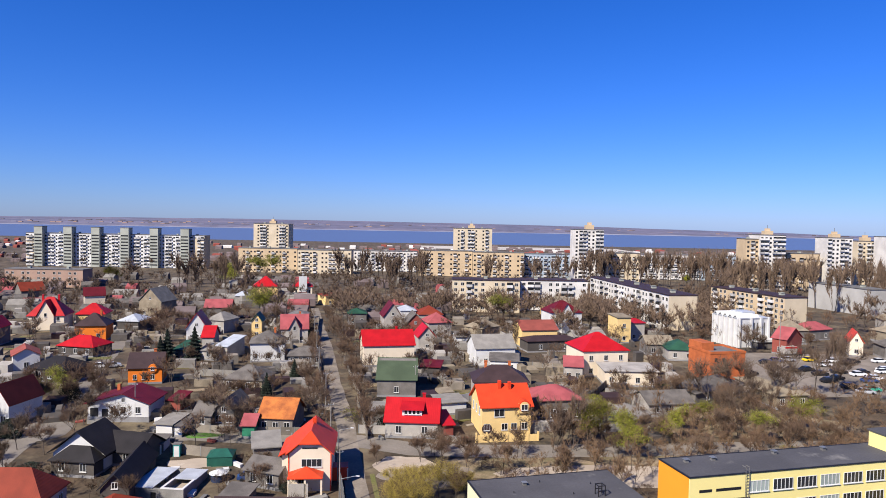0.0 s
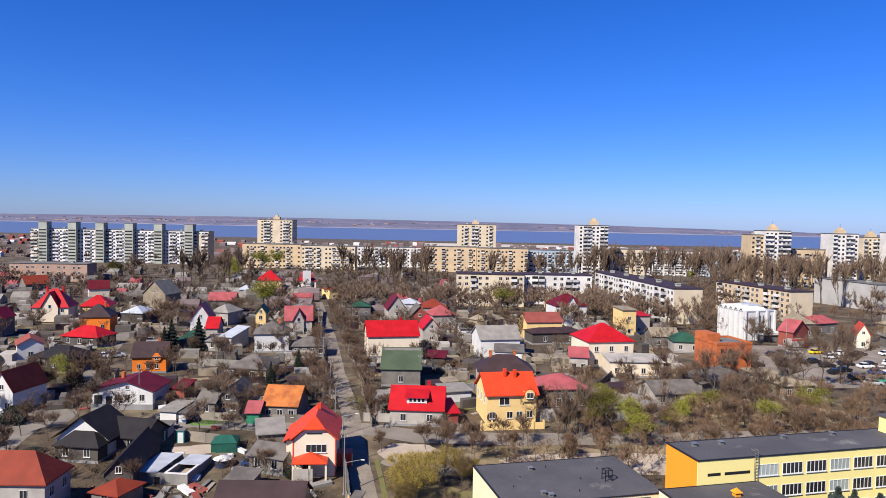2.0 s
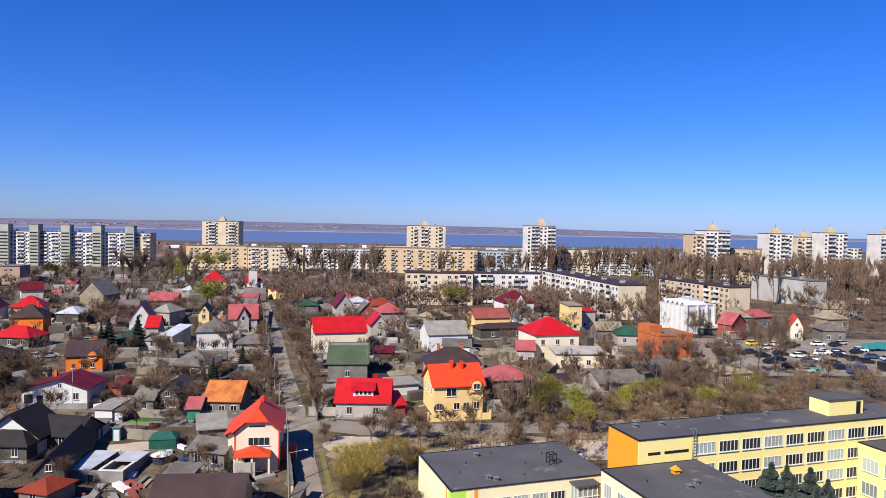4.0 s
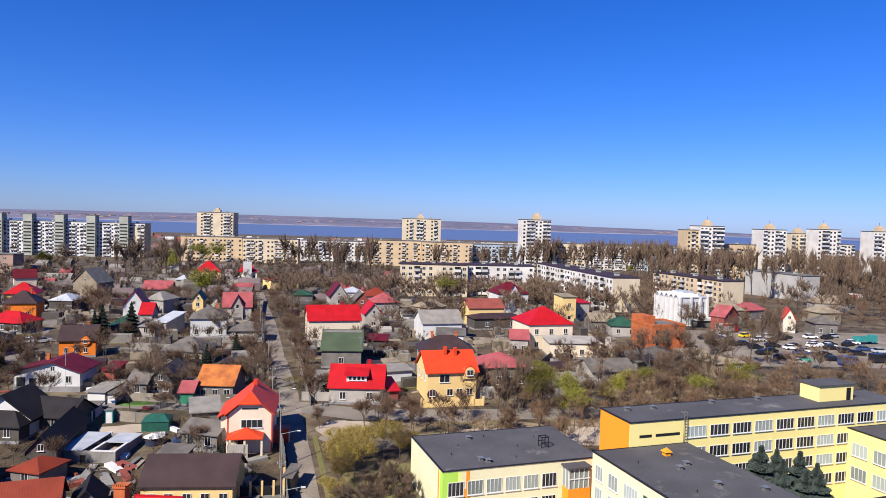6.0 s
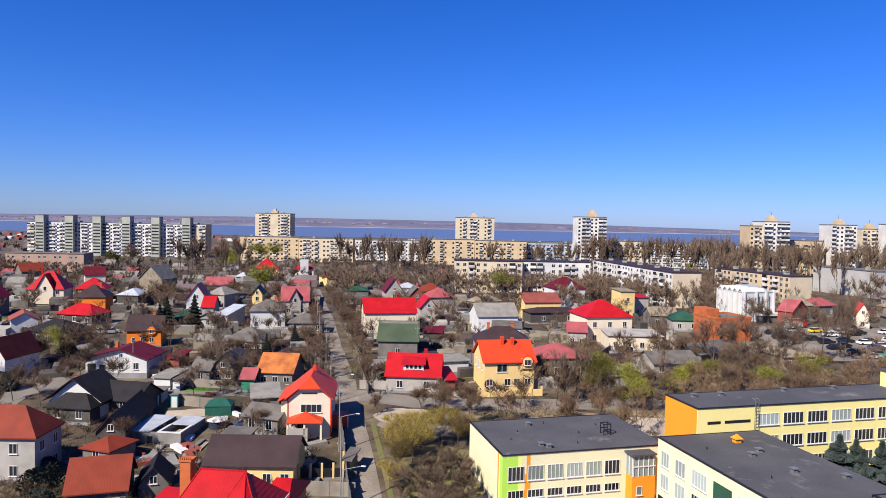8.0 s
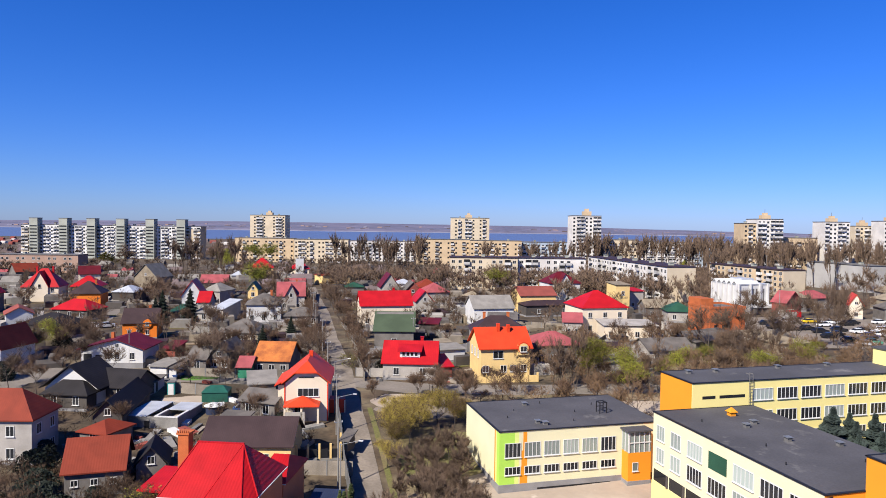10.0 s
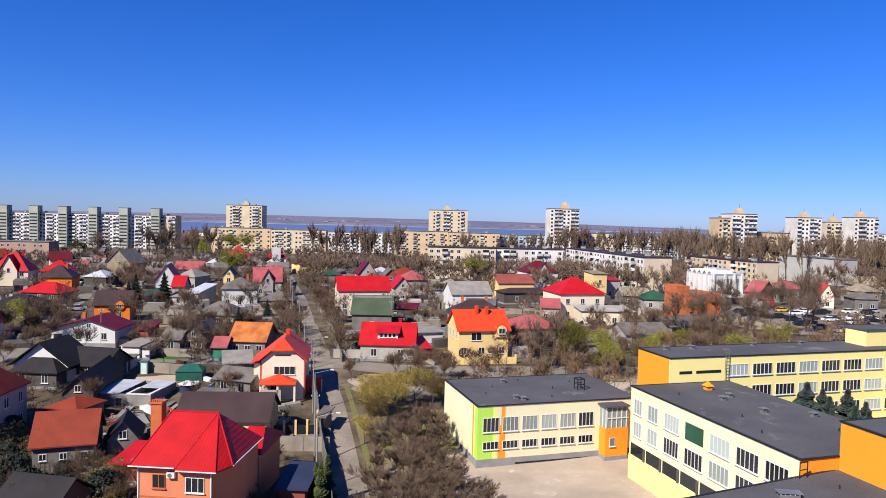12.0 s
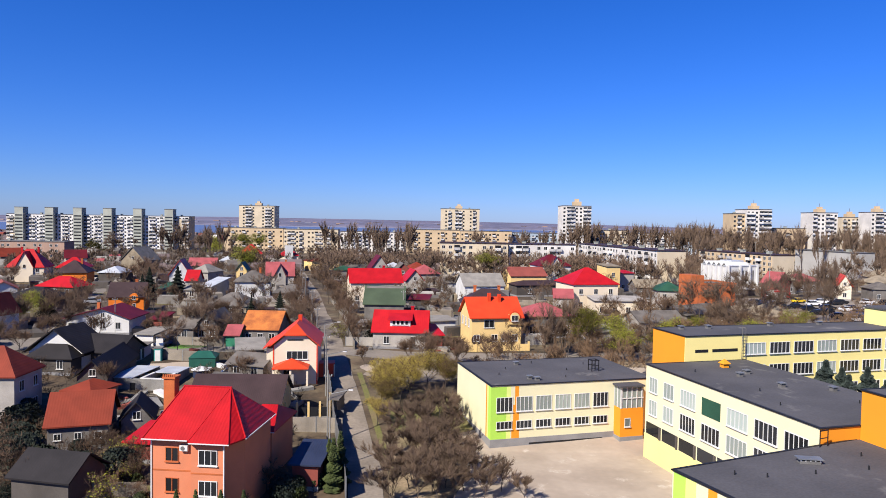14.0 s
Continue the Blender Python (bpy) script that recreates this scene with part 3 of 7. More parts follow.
def tree_meshes(seed, h, spread, upright, twigs, leaf=None, trunk_h=0.25, twig_mat="twig", leaf_n=0, leaf_size=0.22, twig_w=0.02, depth=4):
    """Trunk and crown of a bare or budding tree, h high; forks depth times, then twigs; leaf: material of small leaves."""
    rng = random.Random(seed)
    tr, cr = bmesh.new(), bmesh.new()
    tips = []

    def grow(p, d, length, r, level):
        steps = 2
        for s in range(steps):
            d2 = (d + Vector((rng.uniform(-1, 1), rng.uniform(-1, 1), rng.uniform(-0.3, 0.6))) * 0.16).normalized()
            q = p + d2 * length / steps
            limb(tr if level < 2 else cr, p, q, r, r * 0.8, 5 if level == 0 else 3)
            p, d, r = q, d2, r * 0.8
            if level >= 1:
                tips.append((p, d, level))
        if level < depth:
            for _ in range(4 if level == 0 else 3):
                side = Vector((rng.uniform(-1, 1), rng.uniform(-1, 1), rng.uniform(-0.1, 0.5))).normalized()
                nd = (d * upright + side * (1.25 - upright) * (1 + spread)).normalized()
                grow(p - d * rng.uniform(0, length * 0.5), nd, length * rng.uniform(0.55, 0.85), r * 0.6, level + 1)
        else:
            tips.append((p, d, 4))

    grow(Vector((0, 0, -0.2)), Vector((0, 0, 1)), h * trunk_h, (h * 0.009 + 0.012) * min(1.0, 2.8 * trunk_h), 0)
    top = max(p.z for p, _, _ in tips)
    scale = h / max(top, 0.1)
    fine = twig_w / scale
    for k in range(twigs):
        p, d, lv = rng.choice(tips)
        p = p - d * rng.uniform(0, 0.09) * h / scale
        side = Vector((rng.uniform(-1, 1), rng.uniform(-1, 1), rng.uniform(0.1, 1.1)))
        e = p + (d * upright + side * max(0.28, 1.3 * (1.25 - upright))).normalized() * h / scale * rng.uniform(0.05, 0.2)
        n = (e - p).cross(Vector((rng.uniform(-1, 1), rng.uniform(-1, 1), rng.uniform(-1, 1)))).normalized() * fine
        m = p.lerp(e, 0.5) + Vector((rng.uniform(-1, 1), rng.uniform(-1, 1), rng.uniform(-1, 1))) * h / scale * 0.02
        v = [cr.verts.new(q) for q in (p + n, p - n, m - n * 0.7, m + n * 0.7, e)]
        cr.faces.new((v[0], v[1], v[2], v[3]))
        cr.faces.new((v[3], v[2], v[4]))
    lf = None
    if leaf:
        lf = bmesh.new()
        for k in range(leaf_n):
            p, d, lv = rng.choice(tips)
            c = p + Vector((rng.gauss(0, 1), rng.gauss(0, 1), rng.gauss(0, 0.8))) * h / scale * 0.06
            u = Vector((rng.uniform(-1, 1), rng.uniform(-1, 1), rng.uniform(-1, 1))).normalized()
            v = u.orthogonal().normalized()
            s = leaf_size / scale * rng.uniform(0.5, 1.2)
            lf.faces.new([lf.verts.new(q) for q in (c - u * s, c + v * s * 0.6, c + u * s, c - v * s * 0.6)])
    out = []
    for bm, mt in ((tr, "bark"), (cr, twig_mat), (lf, leaf)):
        if bm is None:
            out.append(None)
            continue
        bmesh.ops.scale(bm, vec=(scale, scale, scale), verts=bm.verts)
        me = bpy.data.meshes.new("tree")
        bm.to_mesh(me)
        bm.free()
        me.materials.append(M[mt])
        out.append(me)
    return out


def conifer_meshes(seed, h, r, material, dense=900):
    rng = random.Random(seed)
    tr, cr = bmesh.new(), bmesh.new()
    limb(tr, Vector((0, 0, -0.2)), Vector((0, 0, h * 0.97)), 0.16, 0.02, 5)
    for k in range(dense):
        f = rng.random() ** 0.75
        z = h * (0.06 + 0.94 * (1 - f))
        rr = r * f * rng.uniform(0.45, 1.0) * (0.85 + 0.3 * math.sin(z * 7))
        a = rng.uniform(0, 6.283)
        o = Vector((math.cos(a), math.sin(a), 0))
        t = Vector((-math.sin(a), math.cos(a), 0))
        p = Vector((0, 0, z + 0.1 * h * f * 0.3)) + o * rr * 0.35
        e = Vector((0, 0, z - 0.12 * rr)) + o * rr
        s = 0.16 + 0.16 * f
        v = [cr.verts.new(q) for q in (p, e + t * s - Vector((0, 0, 0.12)), e + o * 0.18, e - t * s - Vector((0, 0, 0.12)))]
        cr.faces.new(v)
    out = []
    for bm, mt in ((tr, "bark"), (cr, material)):
        me = bpy.data.meshes.new("conifer")
        bm.to_mesh(me)
        bm.free()
        me.materials.append(M[mt])
        out.append(me)
    return out + [None]


def bush_meshes(seed, h, r, material, n, size=0.14, twig=True):
    """A rounded, ragged bush or clipped thuja of many small leaves round thin stems."""
    rng = random.Random(seed)
    tr, cr = bmesh.new(), bmesh.new()
    for k in range(9):
        a = rng.uniform(0, 6.283)
        limb(tr, Vector((0, 0, -0.1)), Vector((math.cos(a) * r * 0.6, math.sin(a) * r * 0.6, h * rng.uniform(0.6, 0.95))), 0.04, 0.01, 3)
    for k in range(n):
        z = rng.random()
        a = rng.uniform(0, 6.283)
        rad = r * math.sqrt(max(0.03, 1 - (2 * z - 0.75) ** 2 / 1.6)) * rng.uniform(0.55, 1.08) * (1 + 0.18 * math.sin(3 * a + seed))
        c = Vector((math.cos(a) * rad, math.sin(a) * rad, z * h))
        u = Vector((rng.uniform(-1, 1), rng.uniform(-1, 1), rng.uniform(-1, 1))).normalized()
        v = u.orthogonal().normalized()
        s = size * rng.uniform(0.6, 1.3)
        cr.faces.new([cr.verts.new(q) for q in (c - u * s, c + v * s * 0.7, c + u * s, c - v * s * 0.7)])
    out = []
    for bm, mt in ((tr, "bark"), (cr, material)):
        me = bpy.data.meshes.new("bush")
        bm.to_mesh(me)
        bm.free()
        me.materials.append(M[mt])
        out.append(me)
    return out + [None]


KINDS = {}
for i in range(4):
    KINDS[f"bare{i}"] = (tree_meshes(10 + i, 8.0, 0.4, 0.72, 2600, trunk_h=0.2, twig_w=0.016), "bare brown fruit tree with a rounded crown of fine twigs", "tree")
    KINDS[f"grey{i}"] = (tree_meshes(30 + i, 10.0, 0.35, 0.7, 2200, twig_mat="twig_grey"), "leafless grey-brown tree with upright branches", "tree")
for i in range(3):
    KINDS[f"poplar{i}"] = (tree_meshes(50 + i, 20.0, 0.1, 1.02, 700, twig_mat="twig_grey", trunk_h=0.3, twig_w=0.045), "tall slender leafless poplar", "tree")
    KINDS[f"young{i}"] = (tree_meshes(60 + i, 9.0, 0.45, 0.6, 1200, "leaf_young", leaf_n=7000, leaf_size=0.13), "tree with a loose crown of fresh yellow-green leaves", "tree")
for i in range(3):
    KINDS[f"mid{i}"] = (tree_meshes(110 + i, 7.5, 0.4, 0.74, 560, trunk_h=0.2, twig_w=0.03, depth=3), "leafless garden tree", "tree")
    KINDS[f"far{i}"] = (tree_meshes(120 + i, 10.0, 0.35, 0.72, 420, trunk_h=0.22, twig_w=0.08, depth=3, twig_mat="twig_grey"), "leafless tree far off", "tree")
    KINDS[f"farpop{i}"] = (tree_meshes(130 + i, 20.0, 0.08, 1.04, 520, trunk_h=0.3, twig_w=0.1, depth=3, twig_mat="twig_grey"), "leafless poplar far off", "tree")
for i in range(3):
    KINDS[f"dry{i}"] = (tree_meshes(140 + i, 6.5, 0.55, 0.62, 620, "leaf_young" if i == 2 else None, leaf_n=260, leaf_size=0.16, trunk_h=0.14, twig_w=0.028, depth=3, twig_mat="twig_dry"), "dry brown leafless bush", "shrub")
KINDS["wood0"] = (tree_meshes(71, 13.0, 0.5, 0.6, 2400, trunk_h=0.22, twig_w=0.03), "large leafless tree with a broad brown crown", "tree")
KINDS["wood1"] = (tree_meshes(72, 14.0, 0.4, 0.65, 2400, trunk_h=0.25, twig_w=0.03, twig_mat="twig_grey"), "large leafless grey tree with a tall crown", "tree")
KINDS["spruce"] = (conifer_meshes(80, 8.4, 3.7, "leaf_spruce", 7000), "dense grey-green spruce beside the school", "tree")
KINDS["conifer"] = (conifer_meshes(81, 9.0, 2.9, "leaf_conifer", 3200), "dark green conifer in a garden", "tree")
KINDS["thuja"] = (conifer_meshes(82, 4.5, 0.9, "leaf_thuja", 900), "narrow green thuja by the street", "tree")
KINDS["ball"] = (bush_meshes(83, 1.8, 0.9, "leaf_thuja", 900), "clipped round green shrub in the garden", "shrub")
KINDS["evergreen"] = (bush_meshes(84, 3.0, 2.0, "leaf_conifer", 1800, 0.16), "dark evergreen shrub against a fence", "shrub")
KINDS["shrub0"] = (tree_meshes(90, 4.0, 0.9, 0.35, 1300, trunk_h=0.1), "tangled brown leafless shrub", "shrub")
KINDS["shrub1"] = (tree_meshes(91, 4.0, 0.9, 0.4, 1100, "leaf_young", leaf_n=500, leaf_size=0.12, trunk_h=0.1), "shrub with a few young yellow-green leaves", "shrub")
KINDS["willow"] = (tree_meshes(95, 6.5, 0.45, 0.68, 2500, "leaf_willow", leaf_n=11000, leaf_size=0.065, trunk_h=0.14, twig_w=0.012), "loose yellow-green budding willow by the lane", "tree")
KINDS["thicket"] = (tree_meshes(96, 5.5, 0.3, 0.8, 6800, trunk_h=0.09, twig_w=0.012, twig_mat="twig_grey"), "dense leafless brown thicket by the schoolyard", "tree")
MASTERS = {}
for k, (ms, lab, cat) in KINDS.items():
    MASTERS[k] = (ms, lab, cat)


def plant(kind, x, y, size=1.0, turn=0.0, z=None, group=""):
    ms, lab, cat = MASTERS[kind]
    nm = "shrub" if cat == "shrub" else "tree"
    t = thing(nm, lab, cat, pose(x, y, ground_z(x, y) if z is None else z, 0, 0, turn), group or ("trees" if cat == "tree" else "shrubs"))
    t.scale = (size, size, size)
    for n, me in zip(("trunk", "crown", "foliage"), ms):
        if me is not None:
            part(n, me, None, t)
    return t


# ---------------------------------------------------------------- cars, poles, fences
def car_meshes(paint):
    body = bmesh.new()
    prof = [(-2.1, 0.35), (-2.15, 0.75), (-1.9, 0.92), (-1.1, 0.98), (1.25, 1.0), (2.0, 0.85), (2.12, 0.6), (2.1, 0.32)]
    L = [body.verts.new((x, -0.84, z)) for x, z in prof]
    R = [body.verts.new((x, 0.84, z)) for x, z in prof]
    body.faces.new(L)
    body.faces.new(R[::-1])
    for i in range(len(prof)):
        j = (i + 1) % len(prof)
        body.faces.new((L[j], L[i], R[i], R[j]))
    cab = bmesh.new()
    lo = [cab.verts.new(p) for p in ((-1.75, -0.78, 0.94), (1.1, -0.78, 0.98), (1.1, 0.78, 0.98), (-1.75, 0.78, 0.94))]
    hi = [cab.verts.new(p) for p in ((-1.2, -0.62, 1.42), (0.35, -0.62, 1.45), (0.35, 0.62, 1.45), (-1.2, 0.62, 1.42))]
    for i in range(4):
        j = (i + 1) % 4
        cab.faces.new((lo[i], lo[j], hi[j], hi[i]))
    cab.faces.new(hi)
    roof = boxes((-1.2, -0.62, 1.42, 0.35, 0.62, 1.47))
    wheel = bmesh.new()
    bmesh.ops.create_cone(wheel, cap_ends=True, segments=14, radius1=0.32, radius2=0.32, depth=0.22, matrix=Matrix.Rotation(radians(90), 4, "X"))
    return mesh_of("body", body, paint), mesh_of("windows", cab, "glass_car"), mesh_of("roof", roof, paint), mesh_of("wheel", wheel, "black")


CAR_PAINT = {}
for nm, col in (("white", (0.75, 0.75, 0.75)), ("black", (0.015, 0.015, 0.018)), ("blue", (0.03, 0.06, 0.16)), ("silver", (0.42, 0.43, 0.45)), ("green", (0.05, 0.3, 0.2)), ("yellow", (0.75, 0.5, 0.02)), ("red", (0.45, 0.03, 0.03))):
    M["car_" + nm] = mat("car_" + nm, col, 0.25, 0.05, 1.0, 0.0, spec=0.6)
    CAR_PAINT[nm] = car_meshes("car_" + nm)


def car(colour, x, y, ang, group="parked cars"):
    b, c, r, w = CAR_PAINT[colour]
    t = thing("car", f"parked {colour} car on bare ground", "car", pose(x, y, ground_z(x, y) + 0.05, 0, 0, ang), group)
    part("body", b, None, t)
    part("window", c, None, t)
    part("roof", r, None, t)
    for sx in (-1.35, 1.3):
        for sy in (-0.76, 0.76):
            part("wheel", w, None, t, at=pose(sx, sy, 0.32))
    return t


def fence(pts, h, material, label, post=2.5, board=False):
    t = thing("fence", label, "fence", pose(pts[0][0], pts[0][1], ground_z(*pts[0])))
    o = Vector((pts[0][0], pts[0][1], ground_z(*pts[0])))
    for (x0, y0), (x1, y1) in zip(pts, pts[1:]):
        n = max(1, int(math.hypot(x1 - x0, y1 - y0) / post))
        a = math.degrees(math.atan2(y1 - y0, x1 - x0))
        l = math.hypot(x1 - x0, y1 - y0) / n
        for i in range(n):
            x, y = x0 + (x1 - x0) * (i + 0.5) / n, y0 + (y1 - y0) * (i + 0.5) / n
            p = Vector((x, y, ground_z(x, y))) - o
            part("panel", boxes((-l / 2, -0.03, -0.3, l / 2, 0.03, h)), material, t, at=pose(*p, 0, 0, a))
            part("post", boxes((-l / 2 - 0.06, -0.06, -0.3, -l / 2 + 0.06, 0.06, h + 0.08)), "metal_grey" if not board else material, t, at=pose(*p, 0, 0, a))
    return t


def street_pole(x, y, h=9.0, arm=0.0, turn=0.0):
    t = thing("utility_pole" if not arm else "street_lamp", "tall grey concrete pole beside the street" if not arm else "grey street lamp on a tall concrete pole", "pole", pose(x, y, ground_z(x, y), 0, 0, turn), "street poles")
    bm = bmesh.new()
    limb(bm, Vector((0, 0, -0.5)), Vector((0, 0, h)), 0.11, 0.07, 8)
    part("pole", bm, "concrete", t)
    if arm:
        bm = bmesh.new()
        limb(bm, Vector((0, 0, h - 0.1)), Vector((arm, 0, h + 0.5)), 0.035, 0.03, 6)
        part("arm", bm, "metal_grey", t)
        part("lamp_head", boxes((arm - 0.1, -0.09, h + 0.44, arm + 0.4, 0.09, h + 0.54)), "frame_white", t)
    else:
        part("crossbar", boxes((-0.5, -0.03, h - 0.5, 0.5, 0.03, h - 0.42)), "metal_grey", t)
        for k in (-0.45, 0.45):
            part("insulator", boxes((k - 0.04, -0.04, h - 0.4, k + 0.04, 0.04, h - 0.25)), "white", t)
    return t


# ---------------------------------------------------------------- streets and open ground
ribbon("road", [(-5.6, 58.0), (-7.2, 73.0), (-10.2, 88.0), (-13.0, 101.5), (-16.4, 117.0), (-19.6, 133.0), (-27.0, 163.0), (-37.0, 210.0), (-49.0, 262.0), (-62.0, 320.0)], 3.6, "dirt_road", 0.06, "pale worn asphalt lane running between the houses")
ribbon("road", [(-67.6, 117.2), (-57.7, 124.2), (-47.7, 126.8), (-30.8, 125.2), (-16.3, 125.2), (-5.7, 121.8)] + [(12.0, 121.5), (40.0, 124.0), (75.0, 127.0)], 6.0, "asphalt", 0.05, "grey cross street with worn asphalt")
ribbon("road", [(-75.6, 110.0), (-76.9, 121.2), (-79.5, 139.0), (-89.5, 171.0), (-106.7, 224.5)], 4.2, "asphalt", 0.045, "rutted pale lane at the edge of the houses")
ribbon("road", [(34.2, 158.0), (31.2, 179.2), (31.7, 207.2)], 4.0, "dirt_road", 0.045, "short dirt lane between gardens")
sheet("pavement", [2, 6, 10, 15, 20, 24, 29, 34], [40, 50, 60, 70, 76, 80.5, 84, 88], "yard", 0.03, "pale dusty schoolyard of worn concrete", category="yard")
sheet("parking", [76, 90, 105, 120, 140, 160, 185, 215], [160, 172, 184, 196, 208, 216], "dirt_road", 0.06, "dusty parking ground full of cars", category="parking")
ribbon("verge", [(-4.0, 73.0), (-7.2, 88.0), (-10.0, 101.5), (-12.0, 111.0)], 0.8, "grass", 0.055, "grassy verge beside the lane", "verge")
patch("lawn", 0.5, 94.0, 6.5, 9.5, "grass", 0.04, "patchy green and dry grass beside the lane", "lawn", 1)
patch("clearing", -2.5, 111.0, 7.5, 4.2, "dirt_road", 0.05, "bare trodden clearing beside the crossing", "ground", 2)
patch("clearing", -1.0, 76.0, 4.5, 12.0, "litter", 0.04, "strip of dead leaves and grass under the thicket", "ground", 3)
patch("lawn", -29.5, 66.5, 3.5, 3.0, "grass", 0.05, "small green garden lawn", "lawn", 4)
patch("lawn", -46.0, 127.0, 4.5, 2.0, "lawn", 0.05, "bright green front lawn", "lawn", 5)
patch("clearing", 30.0, 112.0, 20.0, 4.0, "yard", 0.04, "dusty ground behind the school", "ground", 6)
patch("clearing", -78.0, 127.0, 6.0, 6.5, "asphalt", 0.04, "rutted bare crossing of dirt lanes", "ground", 7)


# ---------------------------------------------------------------- near houses
house("cottage with terracotta tiled gable roof and grey wall", -42.4, 82.9, 0.00, 17.0, 6.4, 7.0, 3.0, 6.2, "gable", "greywall", "terracotta", 3, 1, chimney=0, win=(0.8, 0.8), first=1.3)
house("low shed with dark slate roof in a garden", -36.3, 66.3, 0.00, -12.3, 6.2, 5.0, 2.6, 4.6, "gable", "darkwall", "slate", 0, 1)
house("two-storey grey-white house with terracotta hip roof", -59.5, 91.0, 0.4, 1.6, 11.2, 6.5, 6.2, 9.6, "hip", "offwhite", "terracotta", 2, 2, side=2)
house("long low yellow house with dark brown ribbed roof", -25.4, 90.8, 0.48, 1.5, 11.4, 8.0, 3.4, 6.2, "gable", "yellow", "brown_roof", 5, 1, chimney=0)
house("white house with dark slate roof and front gable", -60.5, 113.6, 2.44, -4.2, 8.9, 7, 3.0, 6.8, "gable_front", "white", "slate", 2, 1, ov=0.7)
house("large slate roofed back part of a white house", -55.3, 115.6, 2.57, -11.1, 9.6, 7, 2.6, 5.0, "gable", "darkwall", "slate", 2, 1)
house("dark slate wing of a white house", -49.9, 105.2, 1.57, 8.8, 4.1, 15, 2.9, 5.2, "gable_front", "darkwall", "slate", 0, 1)
house("dark slate porch with hipped roof and posts", -60.2, 109.6, 2.28, -5.3, 7.4, 4.2, 2.7, 4.6, "hip", "darkwall", "slate", 2, 1)
house("garage with terracotta roof between walls", -47.4, 94.8, 1.03, -16.5, 4.5, 5, 2.6, 3.8, "hip", "greywall", "terracotta", 1, 1)
house("grey garage with white front door panels", -51.9, 119.2, 2.2, 2.0, 3.6, 4.5, 2.8, 3.0, "shed", "white", "grey_roof", 0, 1)
house("small grey gabled outbuilding with weathered roof", -37.0, 85.9, 0.14, 16.9, 3.5, 5, 2.4, 4.6, "gable_front", "greywall", "slate", 1, 1)
house("outbuilding with red metal roof beside the red house", -31.7, 78.0, 0.00, -9.0, 4.0, 5, 2.4, 3.2, "shed", "redwall", "red_roof", 0, 1)
house("garage with dark blue metal roof by the fence", -12.6, 71.0, 0.00, -4.2, 2.6, 5.5, 2.8, 3.4, "shed", "redwall", "blue_roof", 0, 1)
house("small kiosk with grey flat roof in a cluttered yard", -13.0, 93.2, 0.95, -9.2, 0.8, 3.5, 2.4, 2.8, "shed", "beige_roof", "grey_roof", 0, 1)
house("grey old shed with slate roof among bare trees", -28.0, 107.8, 2.10, -17.0, 6.1, 6, 2.8, 4.2, "gable", "greywall", "grey_roof", 2, 1)
house("low grey shed with corrugated roof leaning to a house", -31.6, 118.0, 2.76, 16.9, 4.4, 6, 2.6, 3.6, "shed", "greywall", "light_roof", 0, 1)
house("grey board shed at the back of the yard", -30.7, 99.0, 1.50, -9.4, 3.8, 4, 2.4, 3.0, "shed", "greywall", "grey_roof", 0, 1)
house("house with rusty orange corrugated roof", -32.1, 131.6, 3.58, -3.9, 6.6, 8, 3.2, 6.2, "gable", "greywall", "rust_roof", 3, 1)
house("old grey gabled cottage with weathered boards", -43.2, 135.5, 3.68, -2.9, 4.2, 9, 3.0, 5.6, "gable_front", "greywall", "grey_roof", 2, 1)
house("old grey cottage wing with worn slate roof", -47.0, 132.9, 3.63, -6.5, 3.6, 6, 2.8, 4.8, "gable", "greywall", "grey_roof", 1, 1)
house("garage with red roof and green door", -36.9, 127.7, 3.41, 0.0, 2.3, 5, 2.6, 4.2, "gable", "green_paint", "pink_roof", 0, 1)
house("white metal garage by the street", -52.4, 128.1, 3.41, -7.2, 3.2, 6, 2.6, 3.0, "shed", "white", "light_roof", 0, 1)
house("grey flat-roofed garage by the street", -50.1, 127.6, 3.41, 0.0, 1.3, 5, 2.4, 2.7, "shed", "white", "grey_roof", 0, 1)


# ---------------------------------------------------------------- houses of the middle ground
oh = house("orange rendered house with brown roof and arched dormer", -72.6, 163.6, 4.8, 13.0, 7.6, 7.6, 3.9, 7.0, "gable", "orange", "brown_roof", 0, 1, chimney=1)
bm = bmesh.new()
bmesh.ops.create_cone(bm, cap_ends=True, segments=20, radius1=1.0, radius2=1.0, depth=1.4, matrix=pose(1.7, -3.4, 3.7, 90))
part("dormer", bm, "orange", oh, "orange arched dormer")
window(oh, 1.7, -4.11, 3.7, 0.8, 0.9, 2)
for x in (-2.3, -0.3, 1.7):
    window(oh, x, -3.803, 1.7, 0.8, 1.2, 2)
house("small red-roofed annex beside an orange house", -56.2, 141.5, 4.0, -10.0, 2.6, 4, 2.6, 3.6, "shed", "redwall", "maroon", 0, 1)
house("white house with orange gable roof at the lane", -85.6, 132.7, 3.55, -7.8, 4.7, 9, 4.5, 8.5, "gable_front", "white", "terracotta", 2, 1)
house("outbuilding with orange-red roof", -87.4, 134.8, 3.72, 71.8, 3.9, 6, 2.6, 4.0, "gable", "darkwall", "terracotta", 0, 1)
house("dark roofed bungalow with pale window band", -94.1, 163.9, 4.80, -18.9, 11.5, 9, 3.2, 5.6, "hip", "darkwall", "slate", 4, 1)
house("white house with shallow red roof", -109.0, 173.8, 4.80, 34.0, 5.9, 8, 4.2, 6.0, "gable_front", "white", "redwall", 1, 1)
